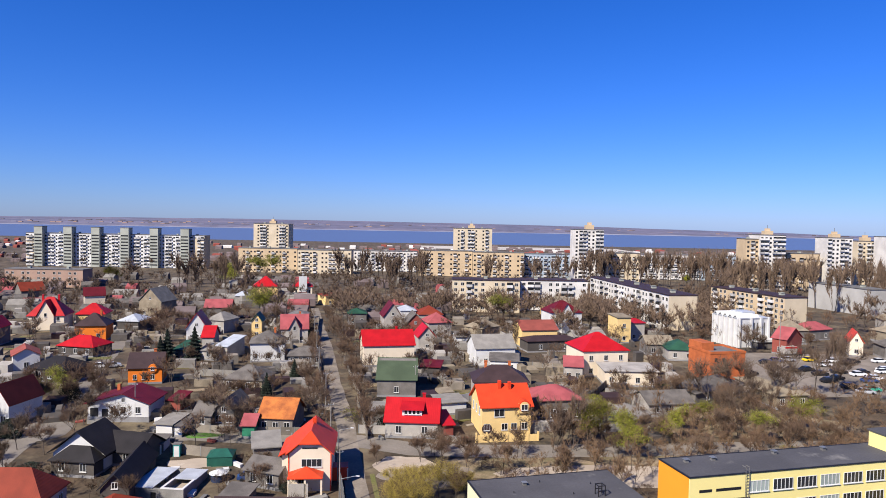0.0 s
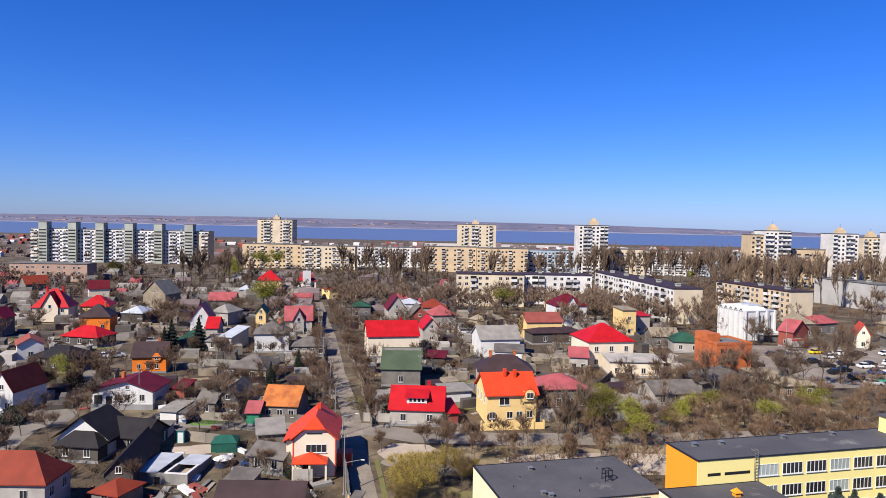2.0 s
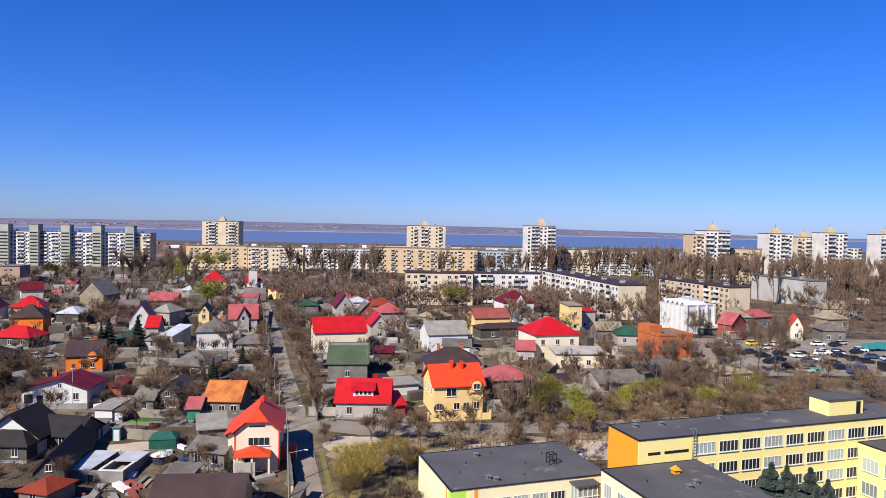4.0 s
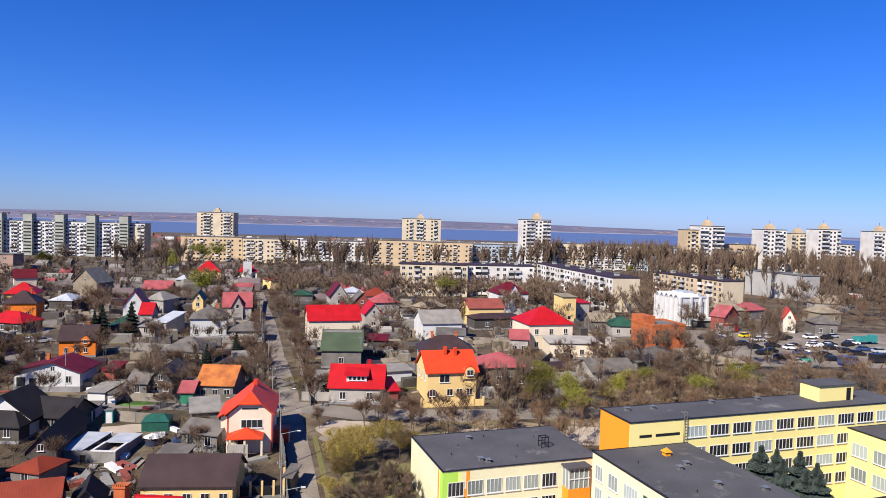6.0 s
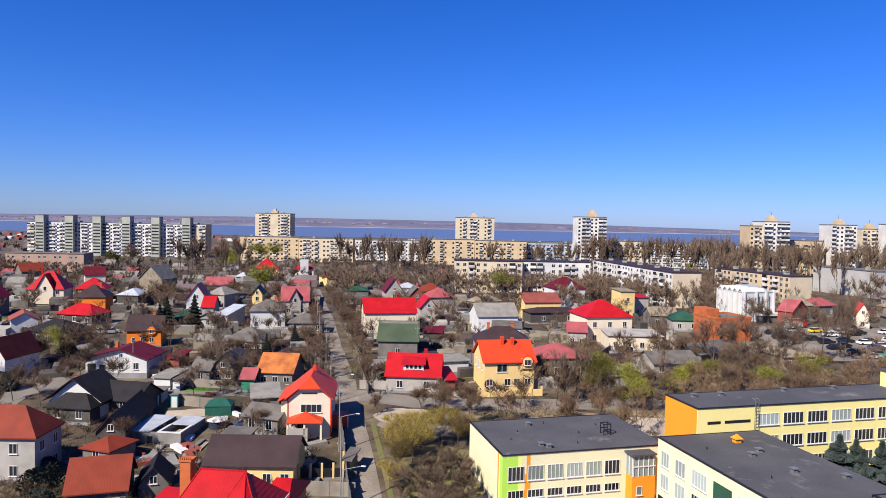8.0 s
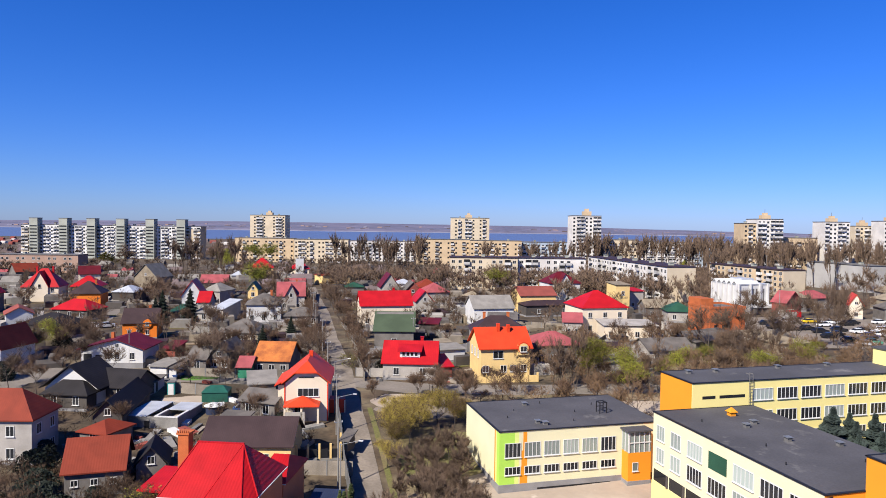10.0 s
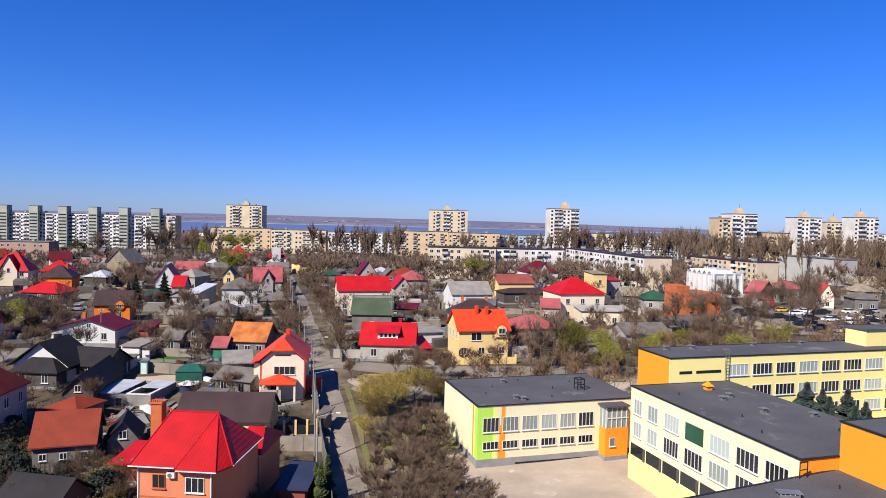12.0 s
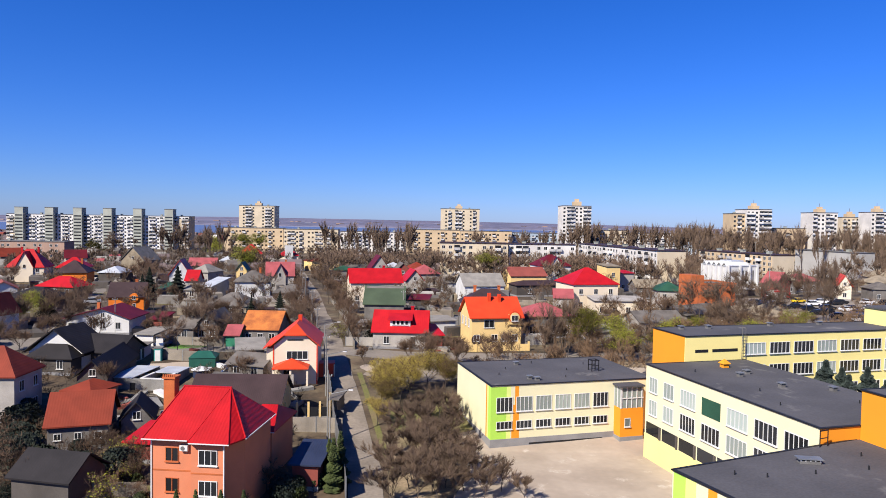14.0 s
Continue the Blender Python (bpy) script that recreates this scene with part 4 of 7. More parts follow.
house("low house with bright red hipped roof", -104.0, 193.7, 4.80, -10.7, 11.3, 8, 3.0, 5.6, "hip", "darkwall", "red_roof", 3, 1)
house("cream house with steep red roof and gables", -140.4, 239.2, 4.24, 12.0, 11.6, 10, 5.4, 11.5, "hip", "cream", "red_roof", 3, 2, chimney=2, cross=0.45)
house("orange house with dark brown hipped roof", -114.3, 218.7, 4.70, 12.0, 9.2, 9, 5.0, 8.6, "hip", "orange", "brown_roof", 2, 1, chimney=1)
house("house with broad red roof behind an orange house", -130.1, 249.0, 3.99, 12.0, 9.7, 9, 5.0, 8.6, "hip", "yellow", "red_roof", 3, 1)
house("blue-grey house with red gable roof", -138.3, 205.5, 4.80, 7.3, 5.1, 9, 5.5, 8.5, "gable_front", "greywall", "red_roof", 1, 1)
house("white house with steep red gable roof", -81.1, 221.0, 4.66, 12.0, 6.3, 10, 4.6, 9.5, "gable_front", "white", "red_roof", 2, 1)
house("red-roofed wing of a gabled house", -72.2, 206.6, 4.80, 6.9, 3.3, 8, 4.0, 7.0, "gable", "offwhite", "red_roof", 1, 1)
house("house with pale blue metal roof", -62.3, 194.9, 4.80, -19.6, 3.7, 8, 3.6, 5.6, "shed", "offwhite", "zinc", 1, 1)
house("small pale house with grey roof", -66.0, 191.1, 4.80, -9.8, 5.1, 6, 2.8, 4.0, "shed", "offwhite", "light_roof", 1, 1)
house("small outbuilding with teal sheet roof", -74.4, 192.9, 4.80, -15.5, 3.9, 6, 2.6, 4.2, "shed", "greywall", "darkgreen_roof", 0, 1)
house("old house with weathered grey hipped roof", -46.1, 158.2, 4.76, -7.3, 9.1, 8, 3.0, 5.6, "hip", "beige_roof", "grey_roof", 4, 1)
house("white two-storey house with grey hipped roof", -50.6, 191.8, 4.80, 12.0, 9.3, 9, 5.4, 8.2, "hip", "white", "grey_roof", 3, 1, chimney=1, win=(1.0, 1.5))
house("low house with grey slate roof by the lane", -38.7, 186.6, 4.80, 6.0, 8.8, 8, 3.0, 5.0, "hip", "greywall", "grey_roof", 4, 1)
house("house with faded pink-red roof and front gable", -49.8, 222.2, 4.63, 12.0, 8.5, 10, 4.8, 9.0, "gable", "offwhite", "pink_roof", 2, 1, chimney=1, cross=0.4)
house("yellow narrow two-storey house among trees", -63.6, 228.4, 4.45, 7.1, 3.3, 7, 6.0, 8.6, "gable_front", "yellow", "darkgreen_roof", 1, 2)
house("grey house with shallow metal roof", -56.9, 261.4, 3.69, -3.6, 7.1, 8, 4.6, 6.0, "hip", "offwhite", "slab_grey", 2, 1)
house("large house with bright red roof and white walls", -16.6, 190.5, 4.80, 12.0, 14.0, 11, 5.8, 9.4, "gable", "cream", "red_roof", 4, 1, chimney=1)
house("white house with red gable roof and arched window", -6.5, 210.4, 4.80, 12.0, 5.2, 9, 4.6, 8.0, "gable_front", "offwhite", "red_roof", 1, 1)
house("low house with dull green sheet roof", -11.2, 156.7, 4.74, 2.0, 8.8, 8, 4.0, 7.4, "shed", "greywall", "green_roof", 1, 1)
house("porch with dark red roof on posts", -3.4, 174.2, 4.80, -7.8, 4.7, 5, 3.0, 3.8, "shed", "darkwall", "maroon", 0, 1)
house("house with bright red roof and white dormer", -6.1, 131.5, 3.48, -2.0, 10.0, 9, 3.2, 6.8, "gable", "offwhite", "red_roof", 2, 1, chimney=1, dormer=True)
house("grey lean-to with zinc roof", -13.3, 136.7, 3.83, 0.0, 3.2, 5, 2.8, 3.4, "shed", "greywall", "light_roof", 0, 1)
house("red-roofed wing with grey walls", -0.0, 130.6, 3.52, 16.2, 1.9, 6, 2.6, 3.8, "shed", "redwall", "red_roof", 0, 1)
house("white garage with flat pale roof", 1.0, 144.0, 4.15, 17.9, 5.7, 6, 2.8, 3.0, "shed", "white", "light_roof", 0, 1)
house("house with dark brown hipped roof behind the yellow house", 12.4, 153.4, 4.52, 2.2, 12.1, 9, 5.0, 8.0, "hip", "offwhite", "brown_roof", 3, 1, chimney=2)
house("grey stone house with dusty pink hipped roof", 22.9, 142.6, 4.01, 10.7, 10.0, 9, 4.6, 6.8, "hip", "greywall", "pink_roof", 4, 1, win=(1.2, 1.6))
house("low annex with pale sheet roof", 33.5, 137.8, 3.88, -81.0, 10.1, 5, 2.4, 3.0, "shed", "offwhite", "light_roof", 0, 1)
house("white house with pale grey gable roof", 13.0, 192.0, 4.80, 12.0, 11.3, 10, 5.2, 8.4, "gable", "white", "light_roof", 2, 1, side=2)
house("low wing with old grey sheet roof", 16.0, 182.0, 4.80, -5.2, 7.4, 6, 3.4, 4.4, "shed", "white", "grey_roof", 2, 1)
house("cream house with bright red hipped roof", 41.1, 183.0, 4.80, 12.0, 12.5, 12, 7.0, 11.0, "hip", "cream", "red_roof", 3, 2)
house("porch of a cream house with maroon roof", 44.4, 182.9, 4.80, 6.0, 8.8, 6, 4.0, 5.0, "hip", "offwhite", "maroon", 2, 1)
house("unfinished pale house of bare blocks", 46.2, 170.9, 4.80, 0.0, 13.0, 9, 4.0, 4.3, "shed", "cream", "offwhite", 4, 1)
house("small house with dull red roof", 33.2, 174.5, 4.80, -8.1, 4.5, 8, 4.0, 6.0, "gable", "offwhite", "pink_roof", 2, 1)
house("yellow house with brown roof", 29.4, 222.2, 4.63, 12.0, 11.9, 10, 6.0, 8.6, "gable", "yellow", "redwall", 2, 1)
house("low terrace roof of dark maroon metal", 32.9, 214.0, 4.79, 14.7, 17.0, 7, 3.6, 4.8, "hip", "darkwall", "brown_roof", 2, 1)
house("white house with dark maroon hipped roof", 44.0, 257.4, 3.82, 12.0, 12.0, 11, 8.0, 12.0, "hip", "white", "maroon", 3, 2, cross=0.35)
house("beige house with tan gable roof behind", 50.9, 303.4, 2.98, 20.8, 14.0, 10, 7.0, 9.5, "hip", "yellow", "beige_roof", 2, 1)
house("narrow sandstone tower house", 60.6, 235.6, 4.30, 10.1, 4.9, 8, 9.0, 9.4, "shed", "yellow", "beige_roof", 1, 2)
house("red-topped low house with pale walls", 66.9, 241.3, 4.16, 9.8, 5.1, 8, 6.5, 7.0, "shed", "offwhite", "red_roof", 2, 1)
house("small house with pale roof", 47.0, 225.1, 4.54, 7.8, 10.3, 8, 3.6, 5.2, "gable", "offwhite", "light_roof", 2, 1)
house("house with beige gable roof", 66.2, 211.7, 4.80, 0.0, 8.1, 8, 3.6, 5.8, "gable", "greywall", "beige_roof", 2, 1)
house("house with dark green roof", 70.7, 204.5, 4.80, -4.9, 7.9, 9, 3.4, 5.8, "hip", "offwhite", "darkgreen_roof", 2, 1)
house("small white house with grey roof", 5.2, 218.7, 4.68, 7.9, 4.7, 7, 3.6, 5.0, "gable", "white", "grey_roof", 1, 1)
house("bungalow with old grey roof", 47.6, 146.7, 4.23, 11.7, 10.3, 8, 2.8, 4.8, "gable", "offwhite", "grey_roof", 3, 1)
house("shed with rusty pale roof in the scrub", 38.2, 138.3, 3.88, 45.5, 7.3, 6, 2.2, 3.0, "shed", "greywall", "light_roof", 0, 1)
house("old house with tan hipped roof", 76.6, 153.9, 4.54, 11.9, 7.7, 9, 3.2, 5.6, "hip", "beige_roof", "beige_roof", 3, 1)
house("small white bungalow with grey roof", 75.9, 164.0, 4.80, 5.6, 6.9, 7, 2.8, 3.8, "hip", "offwhite", "beige_roof", 4, 1)
house("long low shed with dull roofs by the parking", 61.4, 157.0, 4.73, 32.8, 17.7, 7, 3.0, 4.0, "shed", "greywall", "grey_roof", 2, 1)


# ---------------------------------------------------------------- houses farther off
house("house with bright red hipped roof among trees", -96.3, 361.2, 2.15, 13.4, 12.2, 12, 7, 12, "hip", "yellow", "red_roof", 2, 1)
house("small house with terracotta gable roof", -205.5, 333.1, 2.55, 48.8, 10.5, 10, 5, 9, "gable", "greywall", "terracotta", 1, 1)
house("cream house with maroon gable roof", -159.5, 305.9, 2.95, 29.7, 8.3, 10, 6, 9.5, "gable", "cream", "maroon", 2, 1)
house("stone house with steep gable", -121.0, 283.4, 3.28, -13.9, 10.6, 10, 6.5, 12, "gable_front", "beige_roof", "slab_grey", 2, 1)
house("gazebo with pale metal hipped roof", -110.7, 239.4, 4.22, -3.5, 7.4, 9, 4, 6, "hip", "darkwall", "zinc", 0, 1)
house("yellow house with orange hipped roof", -55.7, 340.2, 2.44, 35.4, 14.8, 9, 5, 6, "hip", "yellow", "terracotta", 3, 1)
house("white house with maroon front gable", -20.3, 249.9, 4.00, 12.0, 6.6, 11, 6, 11, "gable_front", "offwhite", "maroon", 1, 2)
house("white house with pale flat roof", -15.8, 272.4, 3.46, 10.7, 6.0, 10, 6, 7.5, "hip", "white", "zinc", 2, 1)
house("red brick house with dark gable", -11.1, 235.7, 4.32, 9.3, 7.0, 10, 5, 9, "gable_front", "redwall", "grey_roof", 2, 1)
house("pale house with orange hipped roof", -6.7, 268.8, 3.54, 11.4, 9.3, 10, 5, 8, "hip", "offwhite", "terracotta", 2, 1)
house("house with dull pink roof", -3.4, 243.6, 4.12, 18.9, 8.5, 9, 5, 8, "hip", "offwhite", "pink_roof", 2, 1)
house("low house with grey roof", -35.8, 271.8, 3.46, 11.1, 7.0, 9, 4.5, 6, "hip", "greywall", "darkgreen_roof", 2, 1)
house("stone cottage with pale gable", -34.0, 313.1, 2.84, 11.2, 6.9, 9, 5, 8, "gable_front", "offwhite", "light_roof", 1, 1)
house("small house with tan hipped roof", 12.8, 239.2, 4.21, 47.7, 9.3, 8, 4, 6.5, "hip", "beige_roof", "beige_roof", 1, 1)
house("house with weathered dull red roof", -93.5, 278.6, 3.35, 10.4, 10.3, 10, 5, 8, "gable", "greywall", "pink_roof", 2, 1)
house("pale house with grey hipped roof", -80.2, 242.3, 4.15, -16.5, 7.1, 9, 4.5, 7, "hip", "offwhite", "light_roof", 2, 1)
house("pale hut with white roof", -98.4, 327.8, 2.61, 11.8, 6.5, 8, 5, 7, "hip", "offwhite", "zinc", 1, 1)
house("red-brown house beside the white hall", 109.7, 216.8, 4.75, -55.4, 4.7, 9, 5, 8.5, "gable", "redwall", "pink_roof", 1, 1)
house("bungalow with tan roof", 122.3, 240.5, 4.19, 8.5, 7.7, 9, 5, 8, "hip", "greywall", "beige_roof", 2, 1)
house("small orange-roofed house by the parking", 131.1, 216.6, 4.75, -22.7, 3.7, 9, 4.5, 8, "gable_front", "cream", "orange_roof", 1, 1)
house("low house with dull red roof", 135.5, 251.1, 3.94, 22.8, 12.1, 8, 4, 6.5, "hip", "greywall", "pink_roof", 2, 1)
house("bungalow with pale tan roof", 162.8, 246.9, 4.04, 10.2, 9.1, 9, 4, 6.5, "hip", "beige_roof", "beige_roof", 2, 1)
house("cottage with tan hipped roof by the road", 191.0, 286.0, 3.2, -12.0, 14.0, 9, 4, 7.5, "hip", "offwhite", "beige_roof", 3, 1)
house("small shed with pale sheet roof beside the parking", 147.5, 222.0, 4.7, -8.0, 6.0, 5, 2.6, 3.4, "shed", "beige_roof", "light_roof", 1, 1)
house("grey bungalow with tan roof", 140.2, 212.5, 4.80, -9.5, 6.8, 8, 4, 6, "hip", "greywall", "grey_roof", 2, 1)


# ---------------------------------------------------------------- the school
SCH = pose(25.1, 79.7, 0, 0, 0, 14.6)


def school_wing(label, x0, y0, x1, y1, h, front, left, front_mat="sch_cream", left_mat="sch_cream", at=SCH):
    """A flat-roofed wing: four walls round a core, bitumen roof with a metal edge, grey plinth."""
    t = thing("school_wing", label, "building", at, "school wings")
    part("wall", boxes((x0 + 0.1, y0 + 0.1, -0.5, x1, y1, h - 0.06)), "sch_cream", t)
    part("front_wall", boxes((x0, y0, -0.5, x1, y0 + 0.1, h - 0.04)), front_mat, t)
    part("side_wall", boxes((x0, y0 + 0.103, -0.5, x0 + 0.097, y1, h - 0.04)), left_mat, t)
    part("roof", boxes((x0 + 0.15, y0 + 0.15, h - 0.05, x1, y1 - 0.1, h + 0.03)), "bitumen", t)
    part("roof_edge", boxes((x0 - 0.1, y0 - 0.1, h - 0.035, x1, y0 + 0.15, h + 0.07), (x0 - 0.1, y0 + 0.15, h - 0.035, x0 + 0.15, y1, h + 0.07), (x0 - 0.1, y1 - 0.1, h - 0.035, x1, y1 + 0.1, h + 0.07)), "black", t)
    part("plinth", boxes((x0 - 0.08, y0 - 0.08, -0.5, x1, y0 + 0.02, front), (x0 - 0.08, y0 + 0.02, -0.5, x0 + 0.02, y1, left)), "plinth", t)
    return t


def tower_vent(x, y, z, kind="box", at=SCH):
    if kind == "box":
        t = thing("roof_vent", "small metal ventilation hood on the bitumen roof", "vent", at @ pose(x, y, z), "roof vents")
        part("vent_base", boxes((-0.25, -0.25, -0.05, 0.25, 0.25, 0.35)), "slab_grey", t)
        part("cap", boxes((-0.36, -0.36, 0.4, 0.36, 0.36, 0.47)), "metal_grey", t)
        for sx in (-0.3, 0.24):
            part("leg", boxes((sx, -0.3, 0.3, sx + 0.06, -0.24, 0.41)), "metal_grey", t)
    else:
        t = thing("vent_pipe", "short dark vent pipe on the roof", "pipe", at @ pose(x, y, z), "vent pipes")
        bm = bmesh.new()
        limb(bm, Vector((0, 0, -0.05)), Vector((0, 0, 0.3)), 0.055, 0.055, 8)
        part("pipe", bm, "black", t)
    return t


# canteen wing, two storeys
wing = school_wing("two-storey pale yellow school wing with green and orange stripes", -17.0, 6.5, 5.1, 20.6, 7.65, 1.1, 1.1)
for c in range(6):
    xc = -17.0 + 1.75 + c * 2.58
    window(wing, xc, 6.497, 5.3, 2.1, 1.8, 4, glass_mat="glass_curtain" if c % 5 else "glass")
    window(wing, xc, 6.497, 2.75, 2.05, 1.0, 4)
part("stripe", boxes((-17.003, 6.494, 1.1, -15.0, 6.5, 7.5)), "lime", wing, "lime green painted stripe")
part("stripe", boxes((-14.998, 6.494, 1.1, -14.45, 6.5, 7.5)), "lime_pale", wing, "pale lime painted fade")
part("stripe", boxes((-17.006, 7.402, 1.1, -17.0, 7.85, 7.5)), "lime_pale", wing, "pale lime painted fade")
part("stripe", boxes((-14.3, 6.494, 1.1, -13.3, 6.5, 3.2), (-14.1, 6.494, 3.2, -13.35, 6.5, 5.2), (-13.9, 6.494, 5.2, -13.4, 6.5, 7.5)), "sch_orange", wing, "orange painted stripe")
part("stripe", boxes((-17.006, 6.5, 1.1, -17.0, 7.4, 7.5)), "lime", wing, "lime green painted stripe")
part("stripe", boxes((-17.006, 7.9, 1.1, -17.0, 8.3, 7.5)), "sch_orange", wing, "orange painted stripe")
part("cellar_grille", boxes((-12.0, 6.40, 0.25, -2.0, 6.43, 0.45)), "black", wing)

# glazed link between the wings
link = thing("porch", "glazed link porch with orange walls and grey roof", "porch", SCH @ pose(1.3, 0.2, 0))
part("wall", boxes((-1.7, 4.7, -0.5, 1.5, 6.4, 4.4)), "sch_orange", link)
part("plinth", boxes((-1.78, 4.62, -0.5, 1.5, 6.4, 0.8)), "plinth", link)
part("glazed_wall", boxes((-1.65, 4.75, 4.4, 1.5, 6.35, 7.1)), "glass_curtain", link)
part("roof", boxes((-2.0, 4.35, 7.1, 1.5, 6.45, 7.3)), "bitumen", link)
for k in range(3):
    part("mullion", boxes((-1.73, 4.65 + 0.82 * k, 4.4, -1.63, 4.75 + 0.82 * k, 7.1)), "frame_white", link)
for k in range(5):
    part("mullion", boxes((-1.6 + 0.7 * k, 4.66, 4.4, -1.5 + 0.7 * k, 4.748, 7.1)), "frame_white", link)
part("rail", boxes((-1.74, 4.64, 5.6, 1.5, 4.745, 5.7)), "frame_white", link)
window(link, -0.7, 4.697, 2.6, 0.8, 1.1, 1, glass_mat="glass_curtain")

# classroom wing, three storeys, its long side on the yard
wing = school_wing("three-storey pale yellow classroom wing with flat bitumen roof", 0.0, -25.7, 13.8, 0.0, 11.0, 0.0, 0.0, front_mat="sch_orange")
spots = [(1.6, 1.6), (4.6, 1.9), (8.1, 2.6), (11.9, 2.9), (15.8, 2.9), (19.6, 2.9), (23.2, 2.7)]
for i, (s, ww) in enumerate(spots):
    if i == 3:
        part("mural", boxes((-0.03, -s - ww / 2, 7.95, 0.0, -s + ww / 2, 9.75)), "darkgreen_roof", wing, "dark green patterned panel")
    else:
        window(wing, -0.003, -s, 8.85, ww, 1.75, 5 if ww > 2 else 3, -90, glass_mat="glass_curtain" if i in (0, 1, 2, 4) else "glass")
    window(wing, -0.003, -s, 6.2, ww, 1.75, 5 if ww > 2 else 3, -90, glass_mat="glass_curtain" if i in (0, 1, 4) else "glass")
part("lower_wall", boxes((-0.12, -25.7, -0.4, -0.003, -0.05, 2.9)), "sch_yellow", wing, "yellow painted lower wall")
for k in range(8):
    part("window_recess", boxes((-0.02, -3.0 - 3.2 * k, 2.95, -0.003, -0.3 - 3.2 * k, 4.35)), "glass", wing)
for k in range(8):
    part("pilaster", boxes((-0.15, -3.3 - 3.2 * k, 2.9, -0.02, -3.0 - 3.2 * k, 4.35)), "darkwall", wing)

# long wing, four storeys
wing = school_wing("long yellow school wing with an orange end wall", 5.2, 0.05, 52.0, 6.9, 14.1, 0.0, 0.0, "sch_yellow", "sch_orange")
for c in range(10):
    for zt in (12.35, 9.6, 6.85, 4.1):
        window(wing, 15.2 + 3.62 * c, 0.047, zt, 3.0, 1.45, 5, glass_mat="glass" if (c + int(zt)) % 3 else "glass_curtain")
part("slit_window", boxes((6.6, 0.02, 12.1, 8.4, 0.05, 12.45)), "black", wing)
part("slit_window", boxes((9.0, 0.02, 12.1, 12.6, 0.05, 12.45)), "black", wing)
part("ladder", boxes((13.0, -0.25, 9.6, 13.05, -0.2, 15.0), (13.5, -0.25, 9.6, 13.55, -0.2, 15.0), (13.0, -0.25, 14.9, 13.05, 0.5, 15.0), (13.5, -0.25, 14.9, 13.55, 0.5, 15.0), *[(13.0, -0.25, 9.8 + 0.4 * k, 13.55, -0.2, 9.84 + 0.4 * k) for k in range(13)]), "slab_grey", wing)
hutch = thing("roof_hut", "small yellow stair hut on the school roof", "hut", SCH @ pose(41.5, 4.2, 14.13))
part("wall", boxes((-3.2, -1.6, 0, 3.2, 1.8, 2.2)), "sch_yellow", hutch)
part("roof", boxes((-3.4, -1.8, 2.2, 3.4, 2.0, 2.4)), "bitumen", hutch)
part("door", boxes((1.9, -1.63, 0, 2.7, -1.6, 1.8)), "black", hutch)

# cross wing at the far end
wing = school_wing("yellow cross wing of the school with grey canopy", 41.0, -14.0, 56.0, 0.0, 11.0, 0.0, 0.0, "sch_yellow", "sch_yellow")
for c in range(4):
    for zt in (8.3, 5.0):
        window(wing, 40.997, -2.0 - 3.3 * c, zt, 2.4, 1.8, 4, -90, glass_mat="glass_curtain")

# stair block and the near wing
stair = school_wing("tall orange stair block of the school", 4.0, -40.0, 22.0, -25.75, 14.0, 0.0, 0.0, "sch_orange", "sch_orange")
NEAR_WING = pose(17.23, 48.4, 0, 0, 0, 22.6)
wing = school_wing("low near school wing with dark bitumen roof and green stripe", 0.0, -20.0, 23.0, 0.0, 9.8, 0.0, 0.0, at=NEAR_WING)
part("stripe", boxes((-0.006, -1.3, 0.2, 0.0, -0.1, 9.7)), "lime", wing, "lime green painted stripe")
part("stripe", boxes((-0.006, -2.3, 0.2, 0.0, -1.303, 9.7)), "lime_pale", wing, "pale lime painted fade")
part("stripe", boxes((-0.006, -4.2, 0.2, 0.0, -3.4, 9.7)), "sch_orange", wing, "orange painted stripe")
part("roof_ladder", boxes((14.6, -0.4, 9.8, 14.66, -0.34, 11.2), (15.5, -0.4, 9.8, 15.56, -0.34, 11.2), (14.6, -0.4, 11.1, 15.56, -0.34, 11.2), (14.6, -0.4, 10.5, 15.56, -0.34, 10.56)), "black", wing)
hood = thing("roof_vent", "long low grey metal ventilation hood on the bitumen roof", "vent", NEAR_WING @ pose(10.6, -2.6, 9.83, 0, 0, -30), "roof vents")
part("vent_base", boxes((-0.75, -0.3, -0.05, 0.75, 0.3, 0.22)), "slab_grey", hood)
part("cap", boxes((-0.9, -0.42, 0.34, 0.9, 0.42, 0.4)), "metal_grey", hood)
for k in range(5):
    part("leg", boxes((-0.72 + 0.345 * k, -0.33, 0.2, -0.66 + 0.345 * k, -0.27, 0.35)), "frame_white", hood)
for x, y in ((3.4, -2.4), (5.2, -3.6), (9.0, -4.4), (13.5, -5.2), (15.8, -3.0), (12.0, -9.0), (6.0, -10.0)):
    tower_vent(x, y, 9.83, "pipe", NEAR_WING)
for (x, y, z) in ((-11, 9.0, 7.68), (-10.3, 8.2, 7.68), (-9.5, 17.5, 7.68), (6.5, -8.0, 11.03), (8.2, -7.0, 11.03), (7.5, -13.0, 11.03), (11.5, -15.5, 11.03), (12.0, 5.0, 14.13), (22.0, 5.5, 14.13), (30.0, 5.5, 14.13), (8.0, 5.0, 14.13)):
    tower_vent(x, y, z)
for (x, y, z) in ((-14, 12, 7.68), (-12, 15, 7.68), (-6, 9, 7.68), (-4, 13, 7.68), (0, 16, 7.68), (-7, 18, 7.68), (3, -5, 11.03), (4, -14, 11.03), (10, -20, 11.03), (2, -19, 11.03), (9, -3, 11.03)):
    tower_vent(x, y, z, "pipe")
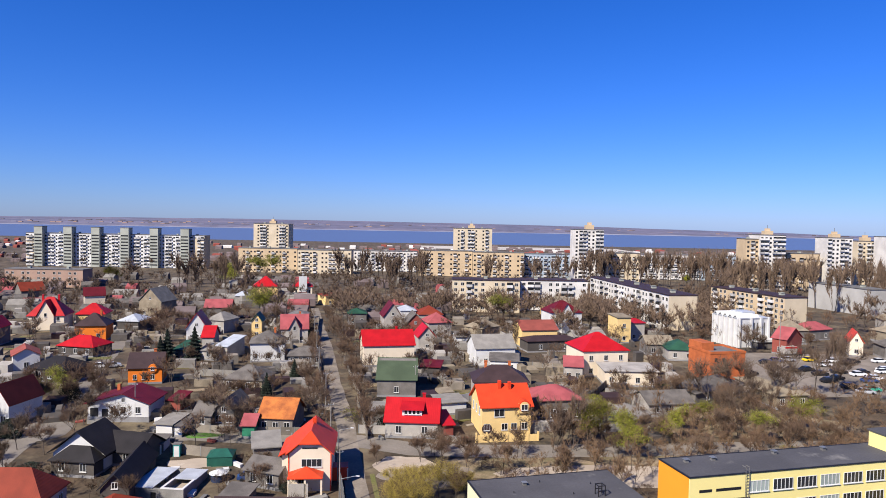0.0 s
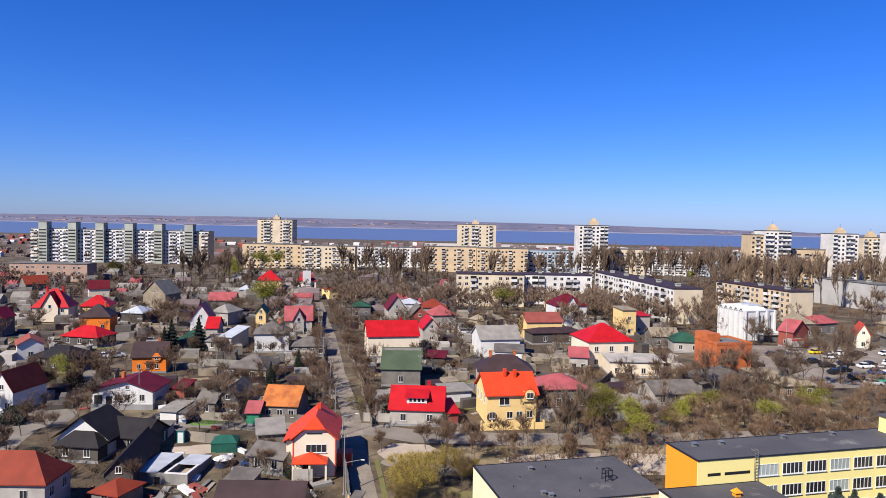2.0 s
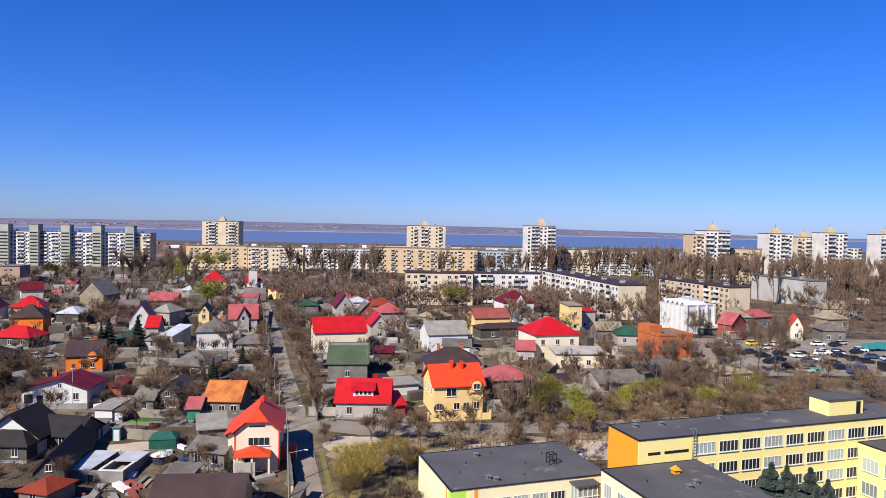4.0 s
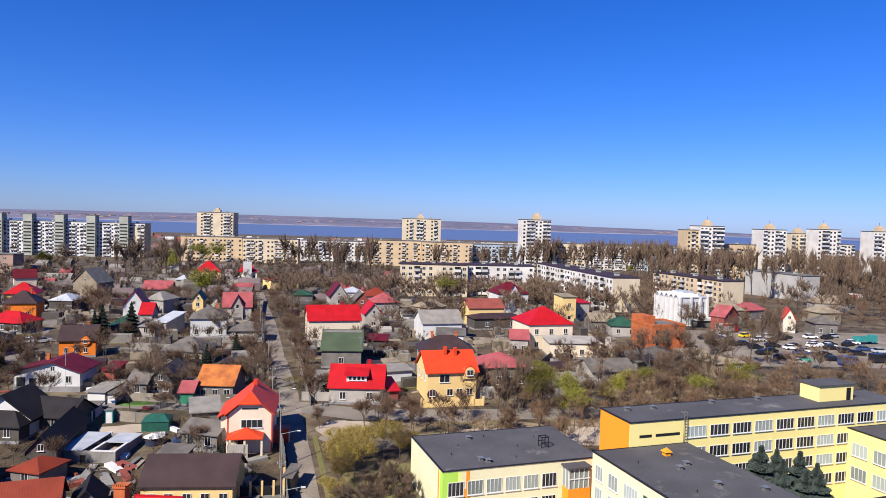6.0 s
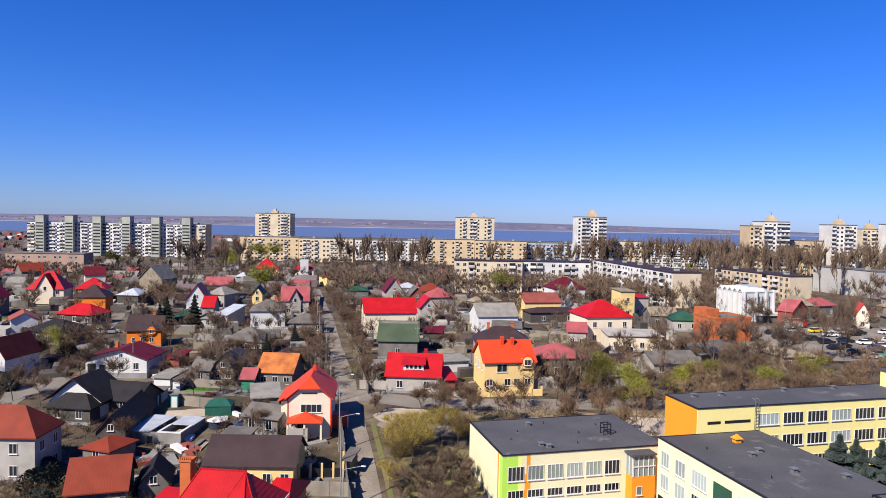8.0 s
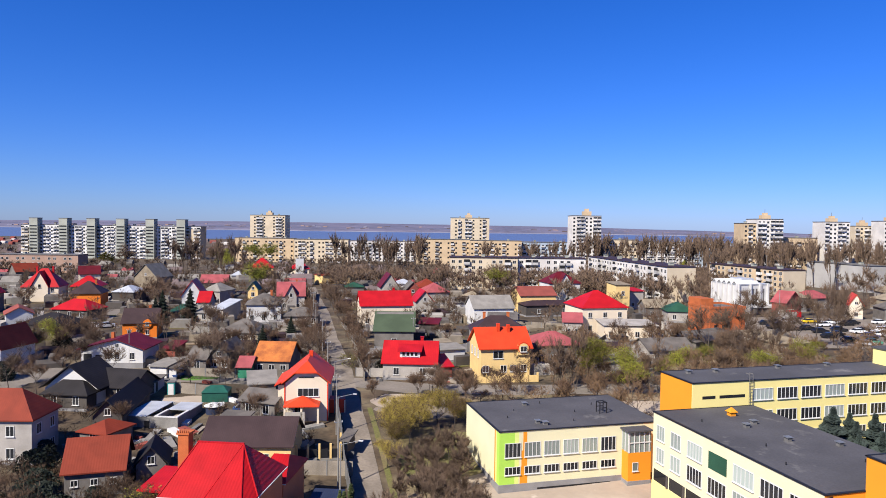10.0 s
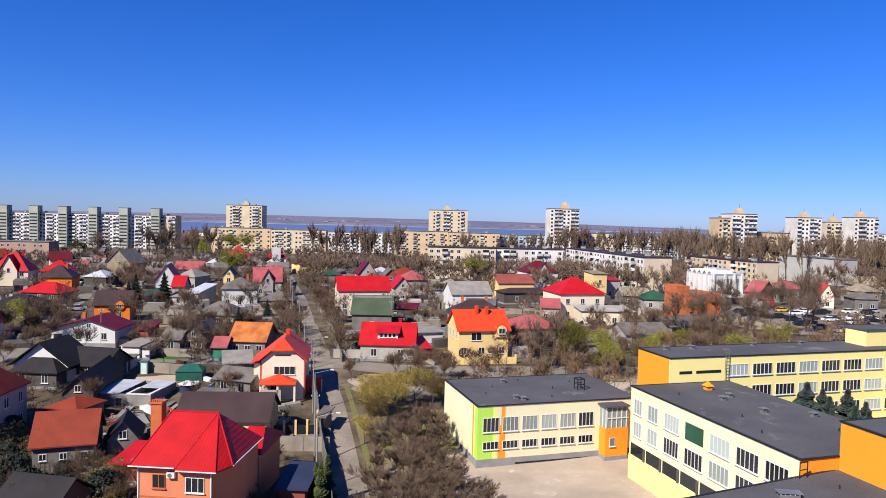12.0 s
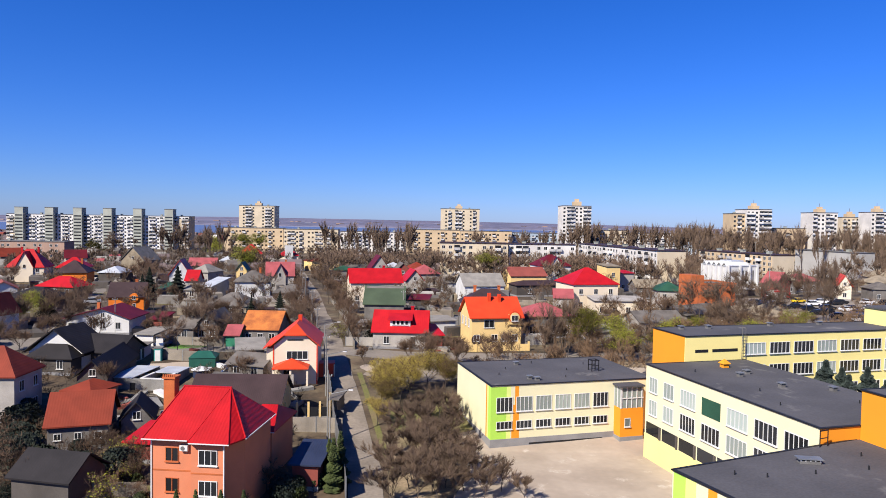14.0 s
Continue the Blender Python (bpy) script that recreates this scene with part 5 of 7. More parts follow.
frame_ob = thing("roof_frame", "rusty dark metal frame standing on the canteen roof", "frame", SCH @ pose(-0.5, 12.0, 7.68))
for sx in (-0.5, 0.5):
    for sy in (-0.5, 0.5):
        part("leg", boxes((sx - 0.05, sy - 0.05, -0.03, sx + 0.05, sy + 0.05, 1.5)), "black", frame_ob)
part("rail", boxes((-0.55, -0.55, 0.7, 0.55, -0.45, 0.8), (-0.55, 0.45, 0.7, 0.55, 0.55, 0.8), (-0.55, -0.55, 1.4, 0.55, -0.45, 1.5), (-0.55, 0.45, 1.4, 0.55, 0.55, 1.5), (-0.55, -0.45, 1.4, -0.45, 0.45, 1.5), (0.45, -0.45, 1.4, 0.55, 0.45, 1.5)), "black", frame_ob)
hood = thing("roof_hood", "orange vent hood on the classroom roof", "vent", SCH @ pose(8.0, -3.5, 11.03))
part("base", boxes((-0.35, -0.35, -0.03, 0.35, 0.35, 0.4)), "sch_orange", hood)
part("cap", shell([(-0.5, -0.5, 0.5), (0.5, -0.5, 0.5), (0.5, 0.5, 0.5), (-0.5, 0.5, 0.5), (0, 0, 1.0)], [(0, 1, 4), (1, 2, 4), (2, 3, 4), (3, 0, 4)], 0.05), "sch_orange", hood)


# ---------------------------------------------------------------- the salmon brick house with the red roof
def salmon_house():
    h = thing("house", "two-storey salmon brick house with bright red tiled hip roof", "house", pose(-21.65, 65.6, 0, 0, 0, -6.0))
    part("wall", boxes((-3.5, -4.0, -0.4, 3.5, 4.2, 7.35), (0.4, -4.5, -0.4, 3.55, -3.9, 7.35)), "salmon", h)
    side = bmesh.new()
    lo = [side.verts.new((x, y, -0.4)) for x, y in ((3.503, -4.45), (4.7, -2.65), (4.7, 4.2), (3.503, 4.2))]
    hi = [side.verts.new((v.co.x, v.co.y, 7.35)) for v in lo]
    side.faces.new(lo[::-1])
    side.faces.new(hi)
    for i in range(4):
        side.faces.new((lo[i], lo[(i + 1) % 4], hi[(i + 1) % 4], hi[i]))
    part("side_wall", side, "salmon", h)
    p = [(-4.1, -4.6, 7.4), (0.1, -4.6, 7.4), (0.5, -5.1, 7.35), (4.1, -5.1, 7.35), (5.0, -3.3, 7.4), (5.0, 4.8, 7.4), (-4.1, 4.8, 7.4), (-2.6, 0.6, 11.0), (2.0, 0.6, 11.0)]
    part("roof", shell(p, [(0, 1, 8, 7), (1, 2, 8), (2, 3, 8), (3, 4, 8), (4, 5, 8), (5, 6, 7, 8), (6, 0, 7)], 0.14), "red_tile", h)
    for (q0, q1) in (((-4.1, -4.6, 7.42), (-2.6, 0.6, 11.02)), ((4.1, -5.1, 7.37), (2.0, 0.6, 11.02)), ((5.0, -3.3, 7.42), (2.0, 0.6, 11.02)), ((0.3, -4.85, 7.39), (2.0, 0.6, 11.0))):
        bm = bmesh.new()
        limb(bm, Vector(q0), Vector(q1), 0.07, 0.07, 6)
        part("hip_cap", bm, "red_roof", h)
    part("gutter", boxes((-4.2, -4.7, 7.3, 0.1, -4.6, 7.38), (0.45, -5.2, 7.25, 4.2, -5.1, 7.33), (5.0, -3.3, 7.3, 5.08, 4.8, 7.38)), "frame_white", h)
    part("downpipe", boxes((3.45, -4.62, 0, 3.55, -4.52, 7.3)), "frame_white", h)
    part("downpipe", boxes((-3.6, -4.1, 0, -3.5, -4.0, 7.3)), "frame_white", h)
    part("band", boxes((-3.52, -4.02, 4.3, 0.4, -3.9, 4.45), (0.4, -4.52, 4.3, 3.57, -4.4, 4.45)), "brick", h, "darker brick string course")
    for z in (3.05, 5.85):
        window(h, -1.6, -4.003, z, 1.25, 1.3, 2, frame_mat="brick")
        window(h, 2.0, -4.503, z, 1.75, 1.4, 3)
    ac = part("air_conditioner", boxes((-0.75, -4.35, 6.3, 0.0, -4.02, 6.8)), "white", h)
    bm = bmesh.new()
    bmesh.ops.create_cone(bm, cap_ends=True, segments=16, radius1=0.19, radius2=0.19, depth=0.04, matrix=pose(-0.45, -4.36, 6.55, 90))
    part("fan_grille", bm, "slab_grey", ac)
    part("chimney", boxes((-4.8, 0.6, -0.3, -3.7, 1.6, 11.6), (-4.92, 0.48, 11.6, -3.58, 1.72, 11.8), *[(-4.85 + 0.22 * k, 0.5, 11.8, -4.74 + 0.22 * k, 0.62, 12.02) for k in range(6)]), "brick", h, "orange brick chimney")
    part("ridge_cap", boxes((-2.7, 0.5, 10.95, 2.1, 0.7, 11.07)), "red_roof", h)
    w = thing("house_annex", "salmon brick annex with red tiled roof", "house", pose(-18.2, 73.0, 0, 0, 0, -6))
    part("wall", boxes((-1.5, -1.6, -0.4, 1.5, 5.5, 5.2)), "salmon", w)
    part("roof", shell([(-1.9, -2.1, 5.2), (1.9, -2.1, 5.2), (1.9, 6, 5.2), (-1.9, 6, 5.2), (-0.9, 2.2, 6.9), (0.9, 2.2, 6.9)], [(0, 1, 5, 4), (1, 2, 5), (2, 3, 4, 5), (3, 0, 4)], 0.14), "red_tile", w)
    part("gutter", boxes((-1.95, -2.2, 5.08, 1.95, -2.1, 5.17)), "frame_white", w)


salmon_house()


# ---------------------------------------------------------------- the cream house at the crossing
def cream_house():
    h = thing("house", "cream two-storey house with orange-red roof and red corner trim", "house", pose(-21.6, 109.3, 2.1, 0, 0, 5.5))
    part("wall", wall_form("half_hip", 6.6, 10.0, 6.0, 8.9), "cream", h)
    p, f = roof_form("half_hip", 6.6, 10.0, 6.0, 9.1, 0.5)
    part("roof", shell(p, f, 0.16), "orange_roof", h)
    part("wing_wall", boxes((-4.5, -3.6, -0.6, -3.3, 4.0, 5.3)), "cream", h)
    part("wing_roof", shell([(-5.0, -4.2, 5.4), (-3.2, -4.2, 6.4), (-3.2, 4.6, 6.4), (-5.0, 4.6, 5.4)], [(0, 1, 2, 3)], 0.16), "orange_roof", h)
    for x in (-3.36, 3.2):
        part("corner_trim", boxes((x, -5.06, 0, x + 0.18, -4.9, 6.0)), "trim_red", h)
    win = window(h, 0.3, -5.003, 4.5, 3.2, 1.3, 4)
    window(h, -1.2, -5.003, 1.6, 1.2, 1.3, 2)
    part("porch_roof", shell([(-3.2, -7.4, 2.9), (2.2, -7.4, 2.9), (2.2, -5.0, 3.1), (-3.2, -5.0, 3.1), (-0.5, -5.4, 4.1)], [(0, 1, 4), (1, 2, 4), (2, 3, 4), (3, 0, 4)], 0.12), "orange_roof", h)
    for x in (-3.0, -0.5, 2.0):
        part("porch_post", boxes((x - 0.15, -7.2, -0.4, x + 0.15, -6.9, 2.9)), "cream", h)
    part("porch_wall", boxes((-3.0, -7.2, -0.4, 0.0, -7.05, 2.0)), "offwhite", h)
    part("balcony_vent", boxes((-1.2, -5.05, 6.75, 1.2, -5.0, 6.95)), "black", h)
    part("chimney", boxes((-0.2, 1.5, 7.4, 0.4, 2.1, 9.8)), "orange_roof", h)


cream_house()


# ---------------------------------------------------------------- the yellow house with the orange roof
def saltbox_house():
    """White house: the front gable has its apex to one side, a long lit slope and a short steep one."""
    h = thing("house", "white house with dark red lopsided gable roof and arched porch", "house", pose(-65.3, 137.8, 4.5, 0, 0, 2.0))
    bm = bmesh.new()
    out = ((-6.0, -0.8), (6.0, -0.8), (6.0, 3.2), (1.0, 4.9), (-6.0, 3.1))
    f, b = [bm.verts.new((x, -5.0, z)) for x, z in out], [bm.verts.new((x, 3.5, z)) for x, z in out]
    bm.faces.new(f)
    bm.faces.new(b[::-1])
    for k in range(5):
        m = (k + 1) % 5
        bm.faces.new((f[m], f[k], b[k], b[m]))
    part("wall", bm, "white", h)
    part("roof", shell([(-6.7, -5.6, 3.05), (1.0, -5.6, 5.15), (1.0, 4.0, 5.15), (-6.7, 4.0, 3.05), (6.6, -5.6, 3.1), (6.6, 4.0, 3.1)], [(0, 1, 2, 3), (1, 4, 5, 2)], 0.16), "maroon", h)
    part("plinth", boxes((-6.05, -5.05, -0.8, 6.05, 3.55, 0.35)), "plinth", h)
    part("chimney", boxes((-2.8, 1.0, 3.4, -2.2, 1.6, 5.4)), "brick", h)
    window(h, 1.0, -5.003, 3.75, 0.75, 0.9, 2)
    for x in (-0.9, 1.0, 3.9):
        window(h, x, -5.003, 1.7, 1.0, 1.35, 2)
    porch = part("porch_opening", boxes((-5.5, -5.02, -0.2, -3.9, -5.0, 2.1)), "black", h)
    part("porch_opening", boxes((-3.2, -5.02, -0.2, -2.0, -5.0, 1.9)), "black", h)
    part("step", boxes((-5.6, -6.2, -0.8, -1.9, -5.06, -0.15)), "concrete", porch)


saltbox_house()


def yellow_house():
    h = thing("house", "yellow two-storey house with orange-red roof and eyebrow dormer", "house", pose(11.2, 133.8, 3.75, 0, 0, 11.0))
    part("wall", wall_form("gable", 9.8, 9.0, 5.6, 8.9), "yellow", h)
    p, f = roof_form("gable", 9.8, 9.0, 5.6, 9.1, 0.5)
    part("roof", shell(p, f, 0.16), "orange_roof", h)
    part("chimney", boxes((-0.9, -1.2, 7, -0.3, -0.6, 9.9)), "orange_roof", h)
    part("chimney", boxes((1.1, -1.4, 7, 1.7, -0.8, 9.7)), "orange_roof", h)
    d = part("dormer", boxes((2.35, -4.9, 4.3, 4.45, -3.2, 6.2)), "yellow", h)
    bm = bmesh.new()
    bmesh.ops.create_cone(bm, cap_ends=True, segments=20, radius1=1.15, radius2=1.15, depth=1.9, matrix=pose(3.4, -4.1, 5.7, 90))
    part("dormer_roof", bm, "orange_roof", d)
    bm = bmesh.new()
    bmesh.ops.create_cone(bm, cap_ends=True, segments=20, radius1=0.98, radius2=0.98, depth=0.06, matrix=pose(3.4, -5.06, 5.6, 90))
    part("dormer_front", bm, "yellow", d)
    window(h, 3.4, -5.1, 5.5, 1.3, 1.1, 2)
    window(h, -1.5, -4.503, 4.4, 2.0, 1.5, 2)
    for x in (-3.9, -0.4, 1.5, 3.6):
        window(h, x, -4.503, 1.7, 1.2, 1.3, 2)
    for y in (-2.5, 0.0, 2.5):
        window(h, -4.903, y, 4.4, 0.9, 1.6, 2, -90)
    bm = bmesh.new()
    bmesh.ops.create_cone(bm, cap_ends=True, segments=20, radius1=1.0, radius2=1.0, depth=0.08, matrix=pose(-3.9, -4.52, 1.4, 90))
    part("arched_door", bm, "brown_roof", h)
    f = thing("garden_wall", "yellow rendered garden wall with posts", "wall", pose(12.0, 126.4, 3.45, 0, 0, 8))
    part("wall", boxes((-6, -0.1, -0.5, 6, 0.1, 1.3)), "yellow", f)
    for k in range(7):
        part("post", boxes((-6.15 + 2 * k, -0.2, -0.5, -5.85 + 2 * k, 0.2, 1.8)), "yellow", f)


yellow_house()


# ---------------------------------------------------------------- larger buildings of the middle ground
def orange_box():
    h = thing("brick_building", "unfinished orange brick building with flat roof", "building", pose(71.5, 177.5, 4.8, 0, 0, 12))
    part("wall", boxes((-5.0, -5.0, -1, 5.0, 5.0, 7.6)), "brick", h)
    part("parapet", boxes((-5.1, -5.1, 7.6, 5.1, -4.8, 8.2), (-5.1, 4.8, 7.6, 5.1, 5.1, 8.2), (-5.1, -4.8, 7.6, -4.8, 4.8, 8.2), (4.8, -4.8, 7.6, 5.1, 4.8, 8.2)), "brick", h)
    part("roof", boxes((-4.8, -4.8, 7.6, 4.8, 4.8, 7.7)), "slab_grey", h)
    part("tower", boxes((-5.0, -1, 7.7, -1.5, 5, 9.8)), "brick", h)
    for x in (-3.4, -1.2):
        for z in (3.0, 6.0):
            part("window_opening", boxes((x - 0.4, -5.03, z - 0.5, x + 0.4, -5.0, z + 0.5)), "black", h)


orange_box()


def white_hall():
    h = thing("public_hall", "white concrete hall with tall pilasters and folded roof", "building", pose(102.4, 234.5, 4.2, 0, 0, 15))
    part("wall", boxes((-6.0, -6.5, -1, 6.0, 6.5, 9.9)), "white", h)
    part("roof", boxes((-6.2, -6.7, 9.9, 6.2, 6.7, 10.2)), "zinc", h)
    for k in range(5):
        y = -5.2 + 2.6 * k
        part("fold", shell([(-6.5, y - 1.25, 10.0), (-6.5, y, 11.2), (2.5, y, 11.2), (2.5, y - 1.25, 10.0), (-6.5, y + 1.25, 10.0), (2.5, y + 1.25, 10.0)], [(0, 1, 2, 3), (1, 4, 5, 2)], 0.2), "white", h)
    for k in range(6):
        y = -6.5 + 2.6 * k
        part("pilaster", boxes((-6.6, y - 0.25, -1, -6.0, y + 0.25, 10.1)), "white", h)
    for x in (-5.8, -1.2, 2.6, 5.7):
        part("pilaster", boxes((x - 0.3, -7.1, -1, x + 0.3, -6.5, 10.3)), "white", h)
    for x in (0.2, 1.4, 4.2):
        part("slot_window", boxes((x - 0.3, -6.53, 2.5, x + 0.3, -6.5, 8.5)), "slab_grey", h)
    part("roof_box", boxes((-1, -2, 10.2, 4, 4, 11.6)), "zinc", h)
    part("canopy", boxes((-1, -10, 2.4, 9, -7.1, 3.2)), "white", h)
    part("lower_wall", boxes((-0.5, -9.5, -1, 8.5, -7.1, 2.4)), "greywall", h)


white_hall()


def church():
    x, y = -79.8, 377.1
    h = thing("chapel", "small chapel with white bell pillar and red roofs", "chapel", pose(x, y, ground_z(x, y), 0, 0, 12))
    part("wall", boxes((-5, -4, -1, 5, 6, 6)), "cream", h)
    part("roof", shell([(-5.5, -4.5, 6), (5.5, -4.5, 6), (5.5, 6.5, 6), (-5.5, 6.5, 6), (-2, 1, 8.5), (2, 1, 8.5)], [(0, 1, 5, 4), (1, 2, 5), (2, 3, 4, 5), (3, 0, 4)], 0.2), "red_roof", h)
    part("pillar", boxes((-2.2, -5.5, -1, 2.2, -4.2, 11.5)), "white", h)
    part("cross", boxes((-0.15, -5.0, 11.5, 0.15, -4.7, 13.5), (-0.7, -5.0, 12.6, 0.7, -4.7, 12.9)), "white", h)
    part("porch_arch", boxes((-2.2, -5.6, 0, 2.2, -5.5, 3)), "terracotta", h)
    for s in (-3.6, 3.6):
        window(h, s, -4.01, 3, 1, 2, 1)


church()


# ---------------------------------------------------------------- apartment blocks beyond the houses
block("long nine-storey panel block with grey stair towers", -288.3, 597.0, 0, 155.4, 14, 9, "panel_pale", "bbwbbw", 1.2, sh=3.04, seed=1, end_wall='panel_beige')
part("end_panel", boxes((67.0, -7.06, -1, 77.6, -7.0, 26.2)), "panel_cream", scene.objects["apartment_building"])
part("end_panel", boxes((-77.6, -7.06, -1, -70.5, -7.0, 26.2)), "panel_cream", scene.objects["apartment_building"])
for xs in (-353.0, -327.5, -303.5, -278.2, -252.8, -226.2):
    t = thing("stair_tower", "grey stair tower with dark slots on a panel block", "tower", pose(xs, 590.0, 0.07), "stair towers")
    part("wall", boxes((-3.6, -4.5, -1, 3.6, 3.0, 34.2)), "panel_grey", t)
    part("roof", boxes((-3.8, -4.7, 34.2, 3.8, 3.2, 34.6)), "slab_grey", t)
    for s in range(10):
        part("slot_window", boxes((-3.1, -4.55, 2.2 + 2.75 * s, 3.1, -4.5, 3.3 + 2.75 * s)), "glass", t)
block("fourteen-storey cream tower block", -165.6, 650.0, 0, 32.9, 20, 13, "panel_cream", "-wbbw-", 1.2, sh=2.99, seed=2)
block("five-storey beige panel block behind bare trees", -147.6, 566.0, 0, 48.3, 12, 5, "panel_beige", "-wbwwbw", 1.2, sh=3.73, seed=3, end_wall='panel_beige')
block("five-storey beige panel block with grey loggias", -100.0, 562.0, 0, 44.1, 12, 5, "panel_cream", "wbbwb-w", 1.2, sh=3.64, seed=4)
block("five-storey pale panel block among poplars", -54.0, 606.0, 0, 56.0, 12, 5, "panel_white", "wbwb", 1.2, sh=3.33, seed=5)
block("twelve-storey pale tower block", 22.9, 610.0, 0, 34.0, 20, 12, "panel_cream", "-wb-bbw", 1.2, sh=3.17, seed=6)
block("five-storey ochre panel block", -0.8, 562.0, 0, 43.9, 12, 5, "panel_beige", "-wbw-bw", 1.2, sh=3.90, seed=7, end_wall='panel_cream')
block("five-storey orange-beige panel block", 42.3, 558.0, 0, 41.6, 12, 5, "panel_beige", "wbw-wbw", 1.2, sh=3.81, seed=8)
block("five-storey grey and blue panel block", 86.2, 566.0, 0, 42.6, 12, 5, "panel_blue", "bwbbw", 1.2, sh=3.63, seed=9)
block("fourteen-storey white tower block with balconies", 104.6, 509.0, 0, 21.3, 18, 14, "panel_white", "wbbw", 1.2, sh=2.78, seed=10)
t = thing("roof_house", "small beige plant room on a tower block roof", "hut", pose(106.0, 508.0, 41.2))
part("wall", boxes((-3, -3, -0.5, 3, 3, 3.0)), "panel_beige", t)
part("roof", boxes((-1.4, -1.4, 3.0, 1.4, 1.4, 5)), "panel_beige", t)
block("five-storey pale block beside a white tower", 135.8, 526.0, 0, 24.0, 12, 5, "panel_cream", "wbwb-", 1.2, sh=4.28, seed=11)
block("five-storey white and blue panel block", 183.2, 566.0, 0, 46.0, 12, 5, "panel_white", "bwbbwb", 1.2, sh=3.89, seed=12)
block("five-storey blue panel block", 227.1, 566.0, 0, 40.9, 12, 5, "panel_blue", "bwbw", 1.2, sh=3.77, seed=13)
block("twelve-storey white tower block with bands of balconies", 224.8, 479.0, 0, 17.5, 18, 12, "panel_white", "bbwb", 1.2, sh=3.13, seed=14)
block("lower beige part of a tower block", 211.9, 480.0, 0, 8.9, 16, 11, "panel_beige", "wb", 1.2, sh=3.14, seed=15)
block("five-storey beige block behind poplars", 251.4, 486.0, 0, 23.5, 12, 5, "panel_beige", "wb-bw", 1.2, sh=4.97, seed=16)
block("twelve-storey white tower block", 276.8, 488.0, 0, 17.8, 16, 12, "panel_white", "bwwb", 1.2, sh=3.03, seed=17)
block("eleven-storey cream tower block", 316.0, 516.0, 0, 19.6, 16, 11, "panel_cream", "bwb", 1.2, sh=3.1, seed=18)
block("twelve-storey pale tower block at the edge of town", 325.2, 498.0, 0, 17.6, 15, 12, "panel_white", "wbbw", 1.2, sh=3.14, seed=19)
block("nine-storey pale block at the edge of town", 361.0, 540.0, 0, 30.0, 12, 9, "panel_white", "wbbw", 1.2, sh=2.9, seed=19)
block("twelve-storey white tower block among poplars", 369.7, 498.0, 0, 18.8, 15, 12, "panel_white", "bbwb", 1.2, sh=3.1, seed=26)
for x, y, z in ((225.0, 479.0, 41.0), (277.0, 488.0, 39.6), (316.0, 516.0, 37.2), (325.2, 498.0, 41.0), (369.7, 498.0, 40.4), (22.0, 610.0, 40.3), (-166.0, 650.0, 41.0)):
    t = thing("roof_house", "small beige lift house on a tower block roof", "hut", pose(x, y, z), "lift houses")
    part("wall", boxes((-3.0, -2.5, -2, 3.0, 2.5, 1.5)), "panel_beige", t)
    part("roof", boxes((-1.4, -1.5, 1.5, 1.4, 1.5, 3.2)), "panel_beige", t)
    part("aerial", boxes((-0.12, -0.12, 3.2, 0.12, 0.12, 5.6)), "metal_grey", t)
block("four-storey pale panel block before the poplars", 18.8, 324.0, 0, 31.7, 12, 5, "panel_cream", "wwbww-", 1.2, sh=2.78, seed=20, roof='brown_roof')
block("five-storey white panel block with dark stair slots", 51.9, 332.0, 0, 32.2, 12, 5, "panel_white", "wbb-w", 1.2, sh=2.74, seed=21, roof='brown_roof')
block("five-storey white panel block with a long dark roof", 87.8, 312.4, -81.7, 87.9, 12, 5, "panel_white", "wbww-b", 1.0, z=2.78, sh=2.70, seed=23, end_wall='panel_cream', roof='brown_roof')
block("five-storey old beige block behind bare trees", 140.2, 307.4, -75.7, 49.5, 11, 5, "panel_beige", "wbww-b", 1.0, z=2.85, sh=2.37, seed=24, end_wall='panel_cream', roof='brown_roof')
block("three-storey rose brick school building", -240.8, 410.0, 2, 46.0, 12, 3, "rose", "ww-", 1.0, sh=3.2, seed=30)
block("long low white hall with a plain wall", 207.1, 351.1, -78.0, 41.0, 11, 1, "hall_wall", "-", 1.0, z=2.10, sh=12.4, seed=25)


# ---------------------------------------------------------------- trees and scrub
FOOT = [(o.matrix_basis.translation.x, o.matrix_basis.translation.y, max([4.0] + [c.dimensions.x * 0.55 for c in o.children if c.name.startswith("wall")])) for o in scene.objects if o.parent is None and o.name.startswith(("house", "school", "brick_b", "public", "chapel"))]

FOOT += [(-72.5, 155.5, 5.0), (-71.0, 149.0, 3.5), (-65.0, 129.5, 6.5), (11.0, 126.5, 6.0), (-6.0, 125.0, 6.0), (-32.0, 125.0, 4.0), (-50.6, 184.0, 6.0), (-16.0, 181.0, 6.0), (41.0, 174.0, 6.0), (14.0, 184.0, 6.0)]   # open front gardens


def road_x(y):
    return float(np.interp(y, (58, 101.5, 133, 163, 210, 262, 320), (-5.6, -13, -19.6, -27, -37, -49, -62)))


def free(x, y, r=1.0, road=4.6):
    if abs(x - road_x(y)) < road:
        return False
    if abs(y - (116 + (x + 70) * 0.05)) < 4 and x < 10:
        return False
    return all((x - a) ** 2 + (y - b) ** 2 > (c * 0.8 + r) ** 2 for a, b, c in FOOT)


def scatter(kinds, n, x0, x1, y0, y1, s0, s1, seed, r=0.5, tries=12):
    rng = random.Random(seed)
    for _ in range(n):
        for _ in range(tries):
            y = rng.uniform(y0, y1)
            f = y / y1
            x = rng.uniform(x0 * f, x1 * f)
            if free(x, y, r):
                plant(rng.choice(kinds), x, y, rng.uniform(s0, s1), rng.uniform(0, 360))
                break


